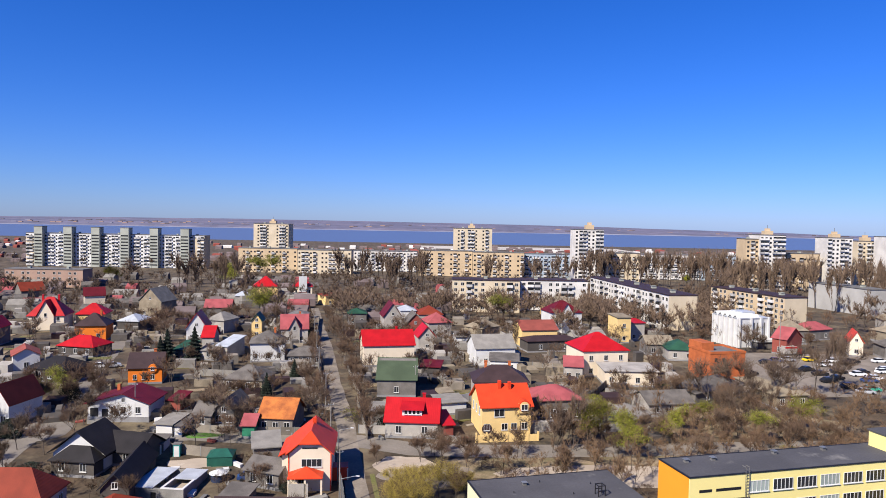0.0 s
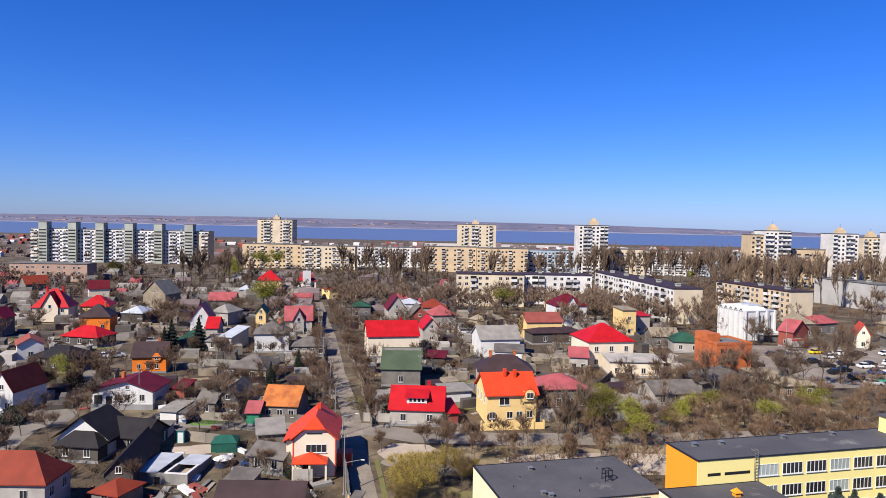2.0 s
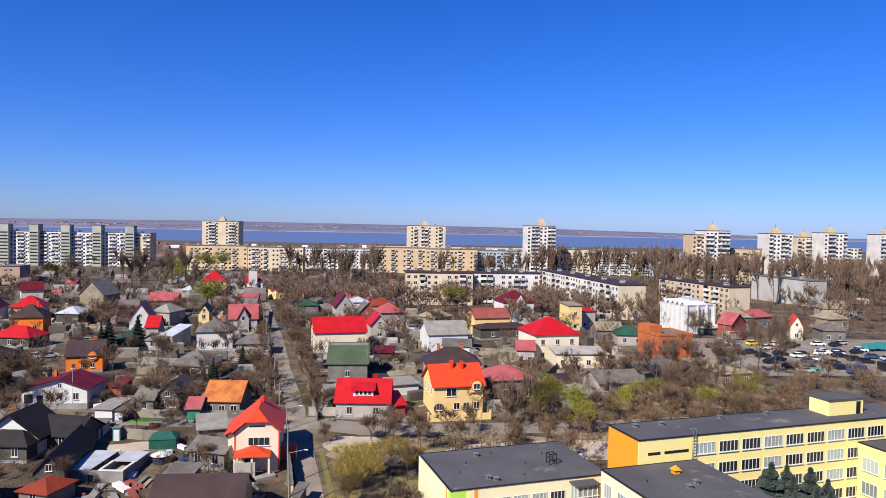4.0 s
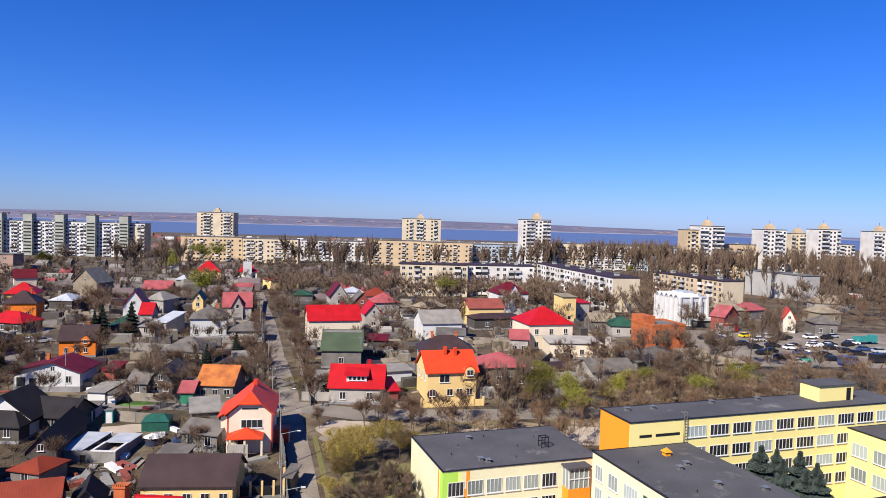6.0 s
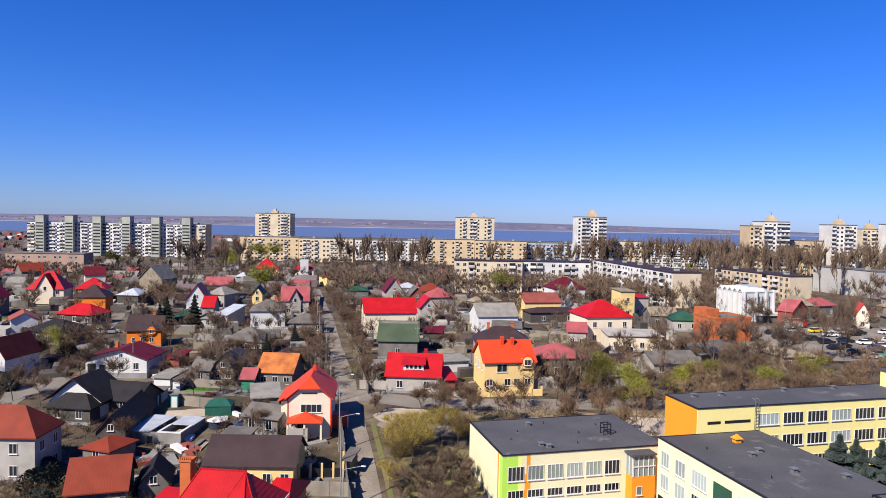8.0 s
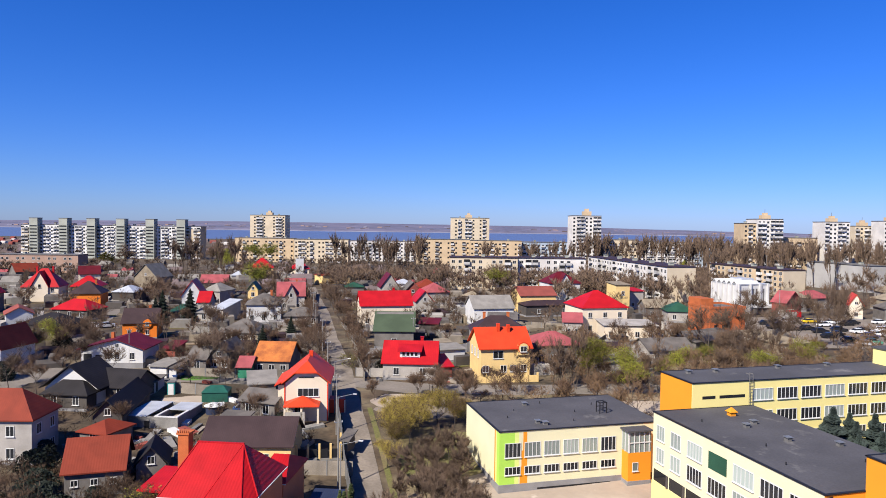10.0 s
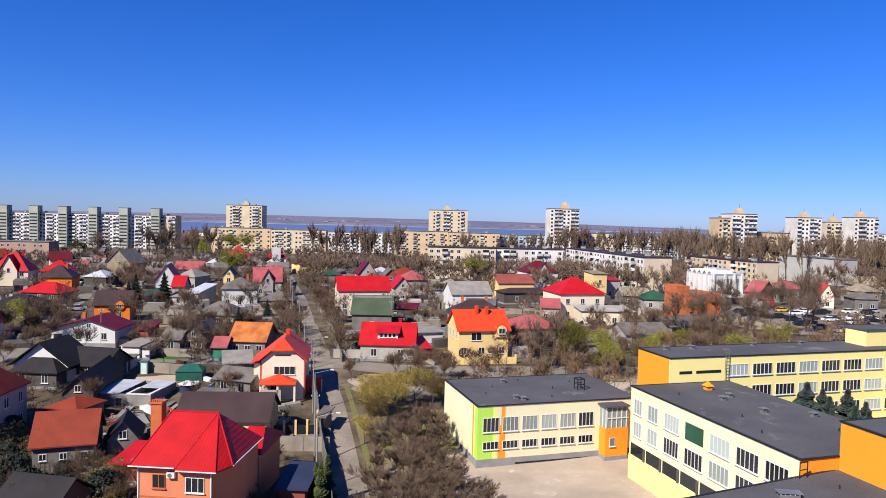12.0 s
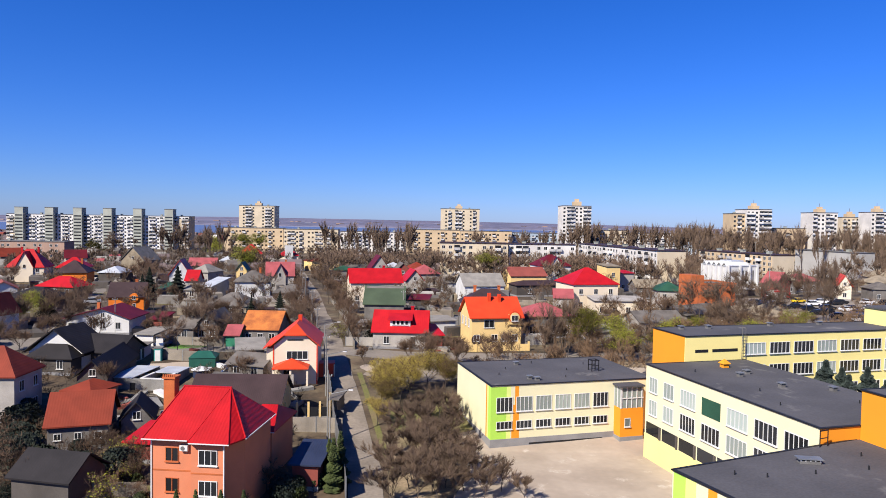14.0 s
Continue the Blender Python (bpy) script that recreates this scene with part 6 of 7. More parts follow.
BARE = ["bare0", "bare1", "bare2", "bare3", "grey0", "grey1", "shrub0"]
scatter(BARE, 20, -60, -12, 120, 140, 0.4, 0.65, 1)
scatter(BARE, 50, -130, 20, 130, 220, 0.45, 0.8, 2)
scatter(BARE, 60, -190, 120, 200, 310, 0.6, 0.95, 3)
# scrub behind the school
scatter(["bare0", "bare1", "bare2", "shrub0", "shrub0", "shrub1", "grey2"], 52, 4, 96, 103, 128, 0.5, 0.8, 4)
scatter(["bare0", "bare2", "shrub0", "shrub0", "shrub1", "grey3"], 40, 40, 84, 118, 160, 0.5, 0.8, 5)
scatter(["bare0", "bare2", "shrub0", "shrub0", "shrub1"], 24, 84, 130, 118, 150, 0.45, 0.6, 15)
scatter(BARE, 24, 60, 160, 212, 262, 0.6, 0.9, 6)

# single trees and shrubs that stand out
plant("bare1", -11.6, 114.8, 0.50, 0)
plant("bare2", -4.3, 117.2, 0.55, 67)
plant("bare0", -0.4, 115.5, 0.65, 134)
plant("bare3", 3.9, 114.5, 0.70, 201)
plant("grey2", -2.2, 119.8, 0.50, 268)
plant("bare0", -4.1, 116.0, 0.55, 335)
plant("bare2", -0.2, 114.8, 0.62, 42)
plant("bare1", 4.2, 116.5, 0.60, 109)
plant("bare3", 9.2, 118.2, 0.60, 176)
plant("bare0", 13.2, 119.0, 0.65, 243)
plant("grey0", -1.7, 119.0, 0.50, 310)
plant("poplar1", 21.7, 122.0, 0.38, 17)
plant("poplar0", 19.8, 121.2, 0.35, 84)
plant("poplar2", 23.5, 122.8, 0.36, 151)
plant("young0", 26.7, 123.8, 0.95, 218)
plant("young1", 31.3, 132.8, 0.75, 285)
plant("young2", 43.2, 128.2, 0.60, 352)
plant("young1", 47.9, 134.0, 0.60, 59)
plant("young0", 53.4, 138.2, 0.55, 126)
plant("poplar2", 59.5, 135.0, 0.45, 193)
plant("poplar0", 68.4, 139.5, 0.40, 260)
plant("grey3", 58.5, 134.0, 0.90, 327)
plant("poplar1", 95.1, 164.5, 0.75, 34)
plant("grey1", 95.1, 163.8, 1.30, 101)
plant("conifer", -77.5, 187.0, 1.00, 168)
plant("conifer", -70.7, 189.2, 1.05, 235)
plant("conifer", -38.0, 169.2, 0.55, 302)
plant("conifer", -40.5, 152.0, 0.60, 9)
plant("conifer", -47.5, 233.0, 0.85, 76)
plant("conifer", -78.7, 185.2, 0.80, 143)
plant("evergreen", -11.2, 130.8, 1.00, 210)
plant("evergreen", -7.4, 131.0, 0.70, 277)
plant("evergreen", -32.2, 148.2, 0.80, 344)
plant("shrub1", -18.6, 135.8, 0.80, 51)
plant("young2", -86.3, 148.8, 0.70, 118)
plant("young1", -86.4, 142.5, 0.60, 185)
plant("wood0", -75.6, 279.0, 1.00, 252)
plant("young1", -74.0, 276.0, 1.45, 40)
plant("young0", 24.0, 283.0, 1.3, 10)
plant("young2", 33.0, 121.0, 0.85, 70)
plant("young0", 61.0, 128.0, 0.7, 20)
plant("young1", 72.0, 136.0, 0.75, 130)
plant("young0", -140.5, 504.0, 1.75, 319)
plant("young1", -137.8, 548.0, 1.7, 26)
plant("young2", -138.0, 430.0, 1.6, 93)
plant("wood0", 24.3, 285.2, 1.00, 160)
plant("young2", -214.4, 434.0, 1.30, 227)
plant("wood1", -204.4, 436.0, 1.20, 294)
plant("wood1", -155.1, 448.0, 1.30, 1)
plant("young1", 176.6, 500.0, 0.90, 68)
plant("young0", 251.4, 542.0, 1.10, 135)
plant("wood0", -97.7, 225.8, 0.75, 202)
plant("bare1", -47.4, 132.2, 0.95, 269)
plant("grey0", -45.2, 130.8, 0.80, 336)
plant("bare0", -31.2, 152.8, 0.85, 43)
plant("bare2", -28.5, 148.5, 0.85, 110)
plant("bare3", -29.9, 140.5, 0.70, 177)
plant("bare0", -28.3, 184.2, 0.80, 244)
plant("bare1", -23.3, 170.5, 0.75, 311)
plant("bare2", -19.7, 153.5, 0.70, 18)
plant("grey1", -35.8, 221.2, 0.85, 85)
plant("bare3", -32.2, 221.8, 0.80, 152)
plant("bare2", 41.0, 158.5, 0.80, 219)
plant("bare0", 67.0, 160.8, 0.90, 286)
plant("wood1", 98.0, 460.0, 0.90, 353)
plant("bare1", 50.9, 165.0, 0.70, 60)
plant("thuja", -9.5, 70.0, 1.25, 127)
plant("thuja", -10.0, 68.5, 1.20, 194)
plant("thuja", -10.8, 71.0, 1.00, 261)
plant("ball", -13.5, 68.5, 0.90, 328)
plant("ball", -11.9, 69.0, 0.90, 35)
plant("thuja", -22.4, 59.4, 0.80, 311)
plant("thuja", -20.7, 59.4, 0.80, 346)
plant("thuja", -16.5, 59.4, 0.80, 431)
plant("evergreen", -14.8, 66.0, 0.45, 303)
plant("thuja", -18.5, 59.4, 0.80, 391)
plant("evergreen", -37.3, 73.0, 0.70, 77)
plant("shrub0", -38.8, 79.2, 0.70, 144)
plant("shrub0", -36.2, 76.5, 0.70, 211)
plant("bare1", -39.9, 82.2, 0.50, 278)
plant("shrub1", -35.1, 70.5, 0.60, 345)
plant("evergreen", -38.8, 86.5, 0.45, 52)
plant("shrub0", -47.8, 80.8, 0.70, 119)
plant("shrub0", -41.2, 66.8, 0.70, 186)
plant("bare2", -38.6, 66.0, 0.50, 253)
plant("shrub1", -31.1, 69.2, 0.60, 320)
plant("shrub0", -31.6, 75.8, 0.60, 27)
plant("bare0", -47.1, 98.2, 0.60, 94)
plant("bare1", -51.3, 104.2, 0.50, 161)
plant("bare3", -28.3, 103.8, 0.55, 228)
plant("evergreen", -24.7, 104.0, 0.50, 295)
plant("bare2", -29.7, 110.5, 0.50, 2)
for k, (x, y) in enumerate(((-6.3, 99), (-3.6, 101), (-0.6, 102.5), (2.0, 100.5), (-4.6, 96))):
    plant('willow', x, y, 0.78 + 0.05 * (k % 3), 70 * k)
for k, (x, y) in enumerate(((3.2, 90), (-3, 86), (0, 87), (2.4, 86), (-2.2, 81), (0.5, 81), (-2.6, 76), (0, 75), (-2, 71), (1, 70), (4.0, 72), (-1.5, 66), (2, 66), (-2, 89), (1, 90), (-1, 84), (1.4, 83.5), (-1.6, 78.5), (1.5, 78), (-0.8, 73), (2, 72.5), (0, 68), (3.3, 68.5))):
    plant('thicket', x, y, 0.68 + 0.06 * (k % 4), 50 * k)
for k, (x, y, s) in enumerate(((46.7, 80.2, 1.4), (49.4, 80.0, 1.2), (52.0, 80.6, 1.3), (48.2, 77.5, 1.1), (51.0, 77.6, 1.15), (54.6, 81.0, 1.1), (47.4, 83.0, 1.15), (50.6, 83.4, 1.2), (53.4, 78.6, 1.05))):
    plant('spruce', x, y, s, 60 * k)
for k, (x, y) in enumerate(((-71, 131), (-79, 111), (-66, 105), (-88, 118), (-84, 138), (-93, 134), (-74, 143), (-81, 124), (-70, 116), (-62, 124), (-96, 142), (-88, 126), (-82, 146), (-99, 128), (-92, 150), (-76, 118), (-72, 108), (-84, 113), (-64, 98), (-68, 122))):
    plant(('wood1', 'bare1', 'evergreen', 'wood0', 'bare3')[k % 5], x, y, (0.55, 0.8, 1.1, 0.5, 0.8)[k % 5], 50 * k)


# ---------------------------------------------------------------- parked cars
for paint, x, y, turn in (
    ("white", 116.1, 201.6, -8),
    ("white", 110.3, 196.1, 12),
    ("white", 112.8, 183.6, 4),
    ("black", 115.5, 186.4, 20),
    ("blue", 111.2, 176.1, -3),
    ("white", 114.4, 178.9, -8),
    ("white", 122.1, 187.7, 12),
    ("white", 124.3, 190.5, 4),
    ("black", 116.4, 174.0, 20),
    ("black", 114.9, 167.9, -3),
    ("black", 125.1, 184.4, -8),
    ("white", 126.5, 187.2, 12),
    ("black", 128.4, 190.0, 4),
    ("black", 134.4, 190.4, 20),
    ("black", 126.3, 179.4, -3),
    ("black", 127.2, 176.2, -8),
    ("black", 100.1, 175.4, 12),
    ("black", 102.4, 183.7, 4),
    ("black", 101.5, 189.0, 20),
    ("silver", 102.6, 163.7, -3),
    ("green", 105.7, 166.5, -8),
    ("black", 101.8, 169.3, 12),
    ("white", 130.6, 202.8, 4),
    ("black", 135.6, 202.1, 20),
    ("silver", 136.6, 180.0, -3),
    ("black", 94.5, 197.9, -8),
    ("blue", 98.5, 200.7, 12),
    ("silver", 103.0, 202.6, 4),
    ("yellow", 109.8, 203.2, 20),
    ("black", 96.9, 187.7, -3),
    ("black", 109.2, 186.8, -8),
    ("black", 93.1, 190.5, 12),
    ("black", 82.7, 182.5, 4),
    ("black", 103.8, 178.2, 20),
    ("blue", 134.0, 182.8, -3),
    ("white", 137.5, 193.2, -8),
    ("black", 118.6, 198.8, 12),
    ("black", 121.7, 201.6, 4),
    ("silver", 139.3, 204.9, 20),
):
    car(paint, x, y, turn)
car("blue", -49.8, 127.2, 80)
car("white", -90.7, 176.0, 20)
car("black", -29.1, 106.2, 5)
car("blue", -31.4, 107.8, 10)
car("silver", -87.9, 177.0, 30)
car("black", -119.2, 186.8, 20)



def van(x, y, turn, paint, label):
    t = thing("van", label, "van", pose(x, y, ground_z(x, y) + 0.05, 0, 0, turn), "parked vans")
    bm = bmesh.new()
    prof = [(-2.7, 0.4), (-2.75, 2.2), (-2.6, 2.4), (1.2, 2.4), (1.9, 1.5), (2.7, 1.25), (2.8, 0.4)]
    a, b = [bm.verts.new((px, -0.97, pz)) for px, pz in prof], [bm.verts.new((px, 0.97, pz)) for px, pz in prof]
    bm.faces.new(a)
    bm.faces.new(b[::-1])
    for k in range(len(prof)):
        m = (k + 1) % len(prof)
        bm.faces.new((a[m], a[k], b[k], b[m]))
    part("body", bm, paint, t)
    part("windscreen", boxes((1.35, -0.85, 1.62, 1.62, 0.85, 2.2)), "glass_car", t)
    for k in (-2.2, -0.9, 0.3):
        part("window", boxes((k, -1.0, 1.5, k + 1.0, -0.965, 2.1)), "glass_car", t)
    for sx in (-1.8, 1.8):
        for sy in (-0.9, 0.9):
            part("wheel", CAR_PAINT["black"][3], None, t, at=pose(sx, sy, 0.34))
    return t


van(115.6, 162.6, 4, "car_blue", "dark blue van parked on bare ground")
van(126.6, 166.6, 8, "car_black", "black van parked on bare ground")
lorry = thing("truck", "turquoise tipper truck beside the parked cars", "truck", pose(142.5, 194.5, ground_z(142.5, 194.5) + 0.05, 0, 0, 8), "trucks")
part("cab", boxes((1.6, -1.1, 0.6, 3.4, 1.1, 2.7)), "teal", lorry)
part("windscreen", boxes((3.4, -0.95, 1.7, 3.43, 0.95, 2.5)), "glass_car", lorry)
part("tray", boxes((-3.4, -1.2, 0.9, 1.4, 1.2, 1.1), (-3.4, -1.2, 1.1, 1.4, -1.1, 2.2), (-3.4, 1.1, 1.1, 1.4, 1.2, 2.2), (-3.4, -1.1, 1.1, -3.3, 1.1, 2.2), (1.3, -1.1, 1.1, 1.4, 1.1, 2.2)), "teal", lorry)
for sx in (-2.4, -1.2, 2.4):
    for sy in (-1.0, 1.0):
        part("wheel", CAR_PAINT["black"][3], None, lorry, at=pose(sx, sy, 0.45))
sign = thing("billboard", "white and red roadside billboard on a tall pole", "billboard", pose(214.0, 300.0, ground_z(214.0, 300.0), 0, 0, -30))
part("pole", boxes((-0.2, -0.2, -0.5, 0.2, 0.2, 4.0)), "metal_grey", sign)
part("panel", boxes((-3.2, -0.2, 4.0, 3.2, 0.2, 7.0)), "white", sign)
part("print", boxes((-2.4, -0.23, 4.9, 0.4, -0.2, 6.2)), "trim_red", sign)
bus = thing("truck", "red and white box truck beside the parked cars", "truck", pose(109.0, 213.0, ground_z(109.0, 213.0) + 0.05, 0, 0, 10))
part("body", boxes((-2.6, -1.1, 0.5, 1.6, 1.1, 2.9)), "offwhite", bus)
part("stripe", boxes((-2.65, -1.13, 2.3, 1.65, -1.1, 2.9)), "red_roof", bus)
part("cab", boxes((1.65, -1.0, 0.5, 3.2, 1.0, 2.2)), "red_roof", bus)
part("windscreen", boxes((3.2, -0.85, 1.3, 3.23, 0.85, 2.05)), "glass_car", bus)
for sx in (-1.6, 2.3):
    for sy in (-0.95, 0.95):
        part("wheel", CAR_PAINT["black"][3], None, bus, at=pose(sx, sy, 0.4))


# ---------------------------------------------------------------- fences, poles and yard clutter
fence([(-8.4, 66.0), (-9.6, 73.0), (-11.0, 80.0), (-12.8, 88.0), (-15.2, 100.5), (-16.6, 106.5)], 2.3, "slab_grey", "tall grey sheet fence along the lane")
fence([(-18.1, 86.2), (-11.4, 86.0)], 1.9, "fence", "tan board fence between two yards")
fence([(-19.8, 91.8), (-11.9, 91.0)], 1.0, "slab_grey", "low wire mesh fence of a yard")
fence([(-35.1, 66.5), (-32.5, 66.2), (-27.8, 66.2)], 1.5, "fence", "low garden fence with pale posts")
fence([(-54.6, 128.5), (-47.9, 128.0), (-39.0, 127.0), (-26.1, 127.5)], 1.6, "fence", "fence of patched boards along the street")
fence([(-48.6, 118.0), (-39.9, 116.2)], 1.8, "fence", "rusty sheet fence along the street")
fence([(-16.6, 129.2), (-8.4, 128.8), (1.3, 129.0)], 1.7, "offwhite", "pale garden wall along the street")
fence([(-1.1, 144.5), (7.7, 152.5)], 2.0, "white", "white garden wall beside a red house")
fence([(-19.4, 147.8), (-14.5, 125.8)], 1.6, "fence", "old board fence beside the lane")
fence([(-28.5, 189.5), (-17.9, 145.5)], 1.5, "fence", "old picket fence along the lane")
fence([(-63.8, 170.0), (-53.3, 168.2), (-47.5, 167.5)], 1.8, "light_roof", "pale corrugated garden fence")
fence([(-27.4, 153.0), (-38.8, 199.8), (-52.8, 282.8)], 1.6, "fence", "board fence along the lane")
fence([(2.5, 140.5), (14.9, 141.5), (28.4, 147.0)], 1.2, "fence", "low fence before the gardens")
fence([(27.6, 149.2), (34.4, 154.8), (45.1, 177.0)], 1.6, "fence", "fence of mixed boards by a dirt lane")
fence([(11.0, 190.0), (32.5, 185.5)], 1.5, "fence", "fence between two gardens")
fence([(-19.2, 177.2), (-2.9, 175.2)], 1.4, "offwhite", "low pale wall between gardens")
gate = thing("gate", "bright red metal yard gate beside the lane", "gate", pose(-17.4, 108.2, ground_z(-17.4, 108.2), 0, 0, 8))
part("leaf", boxes((-1.6, -0.05, 0.05, 0.0, 0.05, 2.1)), "trim_red", gate)
part("leaf", boxes((0.02, -0.05, 0.05, 1.6, 0.05, 2.1)), "trim_red", gate)
part("roof", boxes((-1.8, -0.1, 2.1, 1.8, 2.4, 2.25)), "trim_red", gate)
part("post", boxes((-1.8, -0.1, -0.3, -1.6, 0.1, 2.1)), "cream", gate)
part("post", boxes((1.6, -0.1, -0.3, 1.8, 0.1, 2.1)), "cream", gate)
for yy, ar in ((74.0, 2.2), (91.0, 2.2), (108.0, 2.2)):
    street_pole(road_x(yy) - 2.9, yy, 8.5, ar, -10)
for yy in (82.0, 99.0, 120.0, 140.0, 165.0, 190.0, 220.0):
    street_pole(road_x(yy) - (3.0 if yy < 110 else 3.6), yy, 9.0, 0, 10)
street_pole(95.1, 191.8, 16.0)
street_pole(119.6, 246.0, 13.0)
street_pole(150.2, 316.8, 18.0)
street_pole(-61.8, 133.0, 8.0)
street_pole(-6.8, 154.5, 7.0)


# ---------------------------------------------------------------- the half-built block shed and what stands round it
def block_shed():
    s = thing("shed", "half-built shed of grey blocks with white sheet roofs", "shed", pose(-43.4, 104.8, 1.0, 0, 0, -5))
    part("wall", boxes((-4.3, -4.2, -0.5, 4.3, -3.9, 2.5)), "concrete", s)
    part("wall", boxes((-4.3, 3.9, -0.5, 4.3, 4.2, 2.5)), "concrete", s)
    part("wall", boxes((-4.3, -3.9, -0.5, -4.0, 3.9, 2.5)), "concrete", s)
    part("wall", boxes((4.0, -3.9, -0.5, 4.3, 3.9, 2.5)), "concrete", s)
    part("wall", boxes((0.6, -3.9, -0.5, 0.9, 3.9, 2.5)), "concrete", s)
    part("floor", boxes((-4, -3.9, 0.3, 4, 3.9, 1.6)), "yard", s)
    part("roof_sheet", boxes((-4.4, -4.3, 2.52, -0.6, 4.3, 2.62)), "zinc", s)
    part("roof_sheet", boxes((0.7, -0.2, 2.52, 4.4, 4.3, 2.62)), "zinc", s)
    part("roof_beam", boxes((0.6, -4.2, 2.5, 1.0, -0.2, 2.65)), "white", s)
    part("roof_beam", boxes((3.9, -4.2, 2.5, 4.3, -0.2, 2.65)), "white", s)
    part("roof_beam", boxes((1.0, -4.25, 2.5, 3.9, -3.9, 2.65)), "white", s)
    part("doorway", boxes((-0.9, -4.23, -0.2, -0.1, -4.2, 1.9)), "black", s)
    for k in range(9):
        b = thing("plank_pile", "loose grey and yellow planks lying in the yard", "planks", pose(-41.5 + 0.6 * (k % 3), 98.4 + 0.5 * (k // 3), ground_z(-41, 98.4) - 0.02, 0, 0, 5 + 7 * k), "planks")
        part("plank", boxes((-2.2, -0.1, 0, 2.2, 0.1, 0.12), (-1.8, -0.25, 0.0, 1.9, -0.12, 0.1)), "beige_roof" if k % 2 else "fence", b)
    h = thing("tent", "small green tarpaulin tent in the yard", "tent", pose(-38.4, 114.6, 2.65, 0, 0, 8))
    part("canopy", shell([(-2.2, -2, 1.6), (2.2, -2, 1.6), (2.2, 2, 1.6), (-2.2, 2, 1.6), (-1.0, 0, 2.45), (1.0, 0, 2.45)], [(0, 1, 5, 4), (1, 2, 5), (2, 3, 4, 5), (3, 0, 4)], 0.06), "tarp", h)
    part("wall", boxes((-2.1, -1.9, -0.2, 2.1, 1.9, 1.56)), "tarp", h)
    bm = bmesh.new()
    bmesh.ops.create_cone(bm, cap_ends=True, segments=20, radius1=1.2, radius2=1.2, depth=2.0, matrix=pose(0, 0, 1.0))
    t = thing("water_tank", "round water tank with white and blue cover", "tank", pose(-36.6, 107.6, 1.5))
    part("drum", bm, "blue_roof", t)
    bm = bmesh.new()
    bmesh.ops.create_cone(bm, cap_ends=True, segments=20, radius1=1.5, radius2=0.2, depth=0.5, matrix=pose(0, 0, 2.25))
    part("cover", bm, "white", t)
    d = thing("toilet_cabin", "narrow turquoise cabin by the street fence", "cabin", pose(-47.0, 117.0, 2.8, 0, 0, 5))
    part("body", boxes((-0.6, -0.6, -0.2, 0.6, 0.6, 2.2)), "teal", d)
    part("door", boxes((-0.45, -0.63, 0, 0.45, -0.6, 1.9)), "frame_white", d)
    part("roof", boxes((-0.7, -0.7, 2.2, 0.7, 0.7, 2.3)), "slab_grey", d)


block_shed()


def terrace():
    t = thing("terrace", "paved terrace with yellow posts and dark mesh panels", "terrace", pose(-16.8, 92.5, ground_z(-16.8, 92.5), 0, 0, 8))
    part("paving", boxes((-3.2, -2.4, -0.3, 3.0, 2.6, 0.12)), "concrete", t)
    for x in (-3.0, -1.5, 0.0, 1.5, 2.8):
        part("post", boxes((x - 0.14, -2.4, 0.0, x + 0.14, -2.12, 2.1)), "yellow", t)
        if x < 2:
            part("mesh_panel", boxes((x + 0.16, -2.3, 0.2, x + 1.2, -2.24, 1.4)), "black", t)
    for x in (-3.0, 2.8):
        part("post", boxes((x - 0.14, 2.2, 0.0, x + 0.14, 2.48, 2.1)), "yellow", t)


terrace()
patch("yard_sand", -43.0, 113.6, 4.5, 2.0, "yard", 0.06, "heap-strewn yard of pale sand", "ground", 8)


# ---------------------------------------------------------------- far town and woods, too small to tell apart
def joined(name, verts, faces, material, label, category):
    me = bpy.data.meshes.new(name)
    me.from_pydata(verts, [], faces)
    me.materials.append(M[material])
    return tagged(new(name, me), label, category, "", "stuff")


def far_roofs():
    for mt, nm, seed in (("far_roofs", "far_houses", 1), ("panel_white", "far_houses", 2), ("redwall", "far_houses", 3)):
        rng = random.Random(seed)
        vs, fs = [], []
        for k in range(420 if seed < 2 else 130):
            y = rng.uniform(640, 1240)
            x = rng.uniform(-0.72, 0.72) * y
            w, d, h = rng.uniform(5, 12), rng.uniform(5, 10), rng.uniform(2, 4)
            z, b = ground_z(x, y), len(vs)
            a, c = w / 2, d / 2
            vs += [(x - a, y - c, z - 1), (x + a, y - c, z - 1), (x + a, y + c, z - 1), (x - a, y + c, z - 1), (x - a, y - c, z + h), (x + a, y - c, z + h), (x + a, y + c, z + h), (x - a, y + c, z + h), (x - a, y, z + h * 1.5), (x + a, y, z + h * 1.5)]
            fs += [tuple(b + i for i in f) for f in ((0, 1, 5, 4), (1, 2, 6, 9, 5), (2, 3, 7, 6), (3, 0, 4, 8, 7), (4, 5, 9, 8), (6, 7, 8, 9))]
        joined(nm, vs, fs, mt, "far low houses of the town towards the river", "houses")


far_roofs()


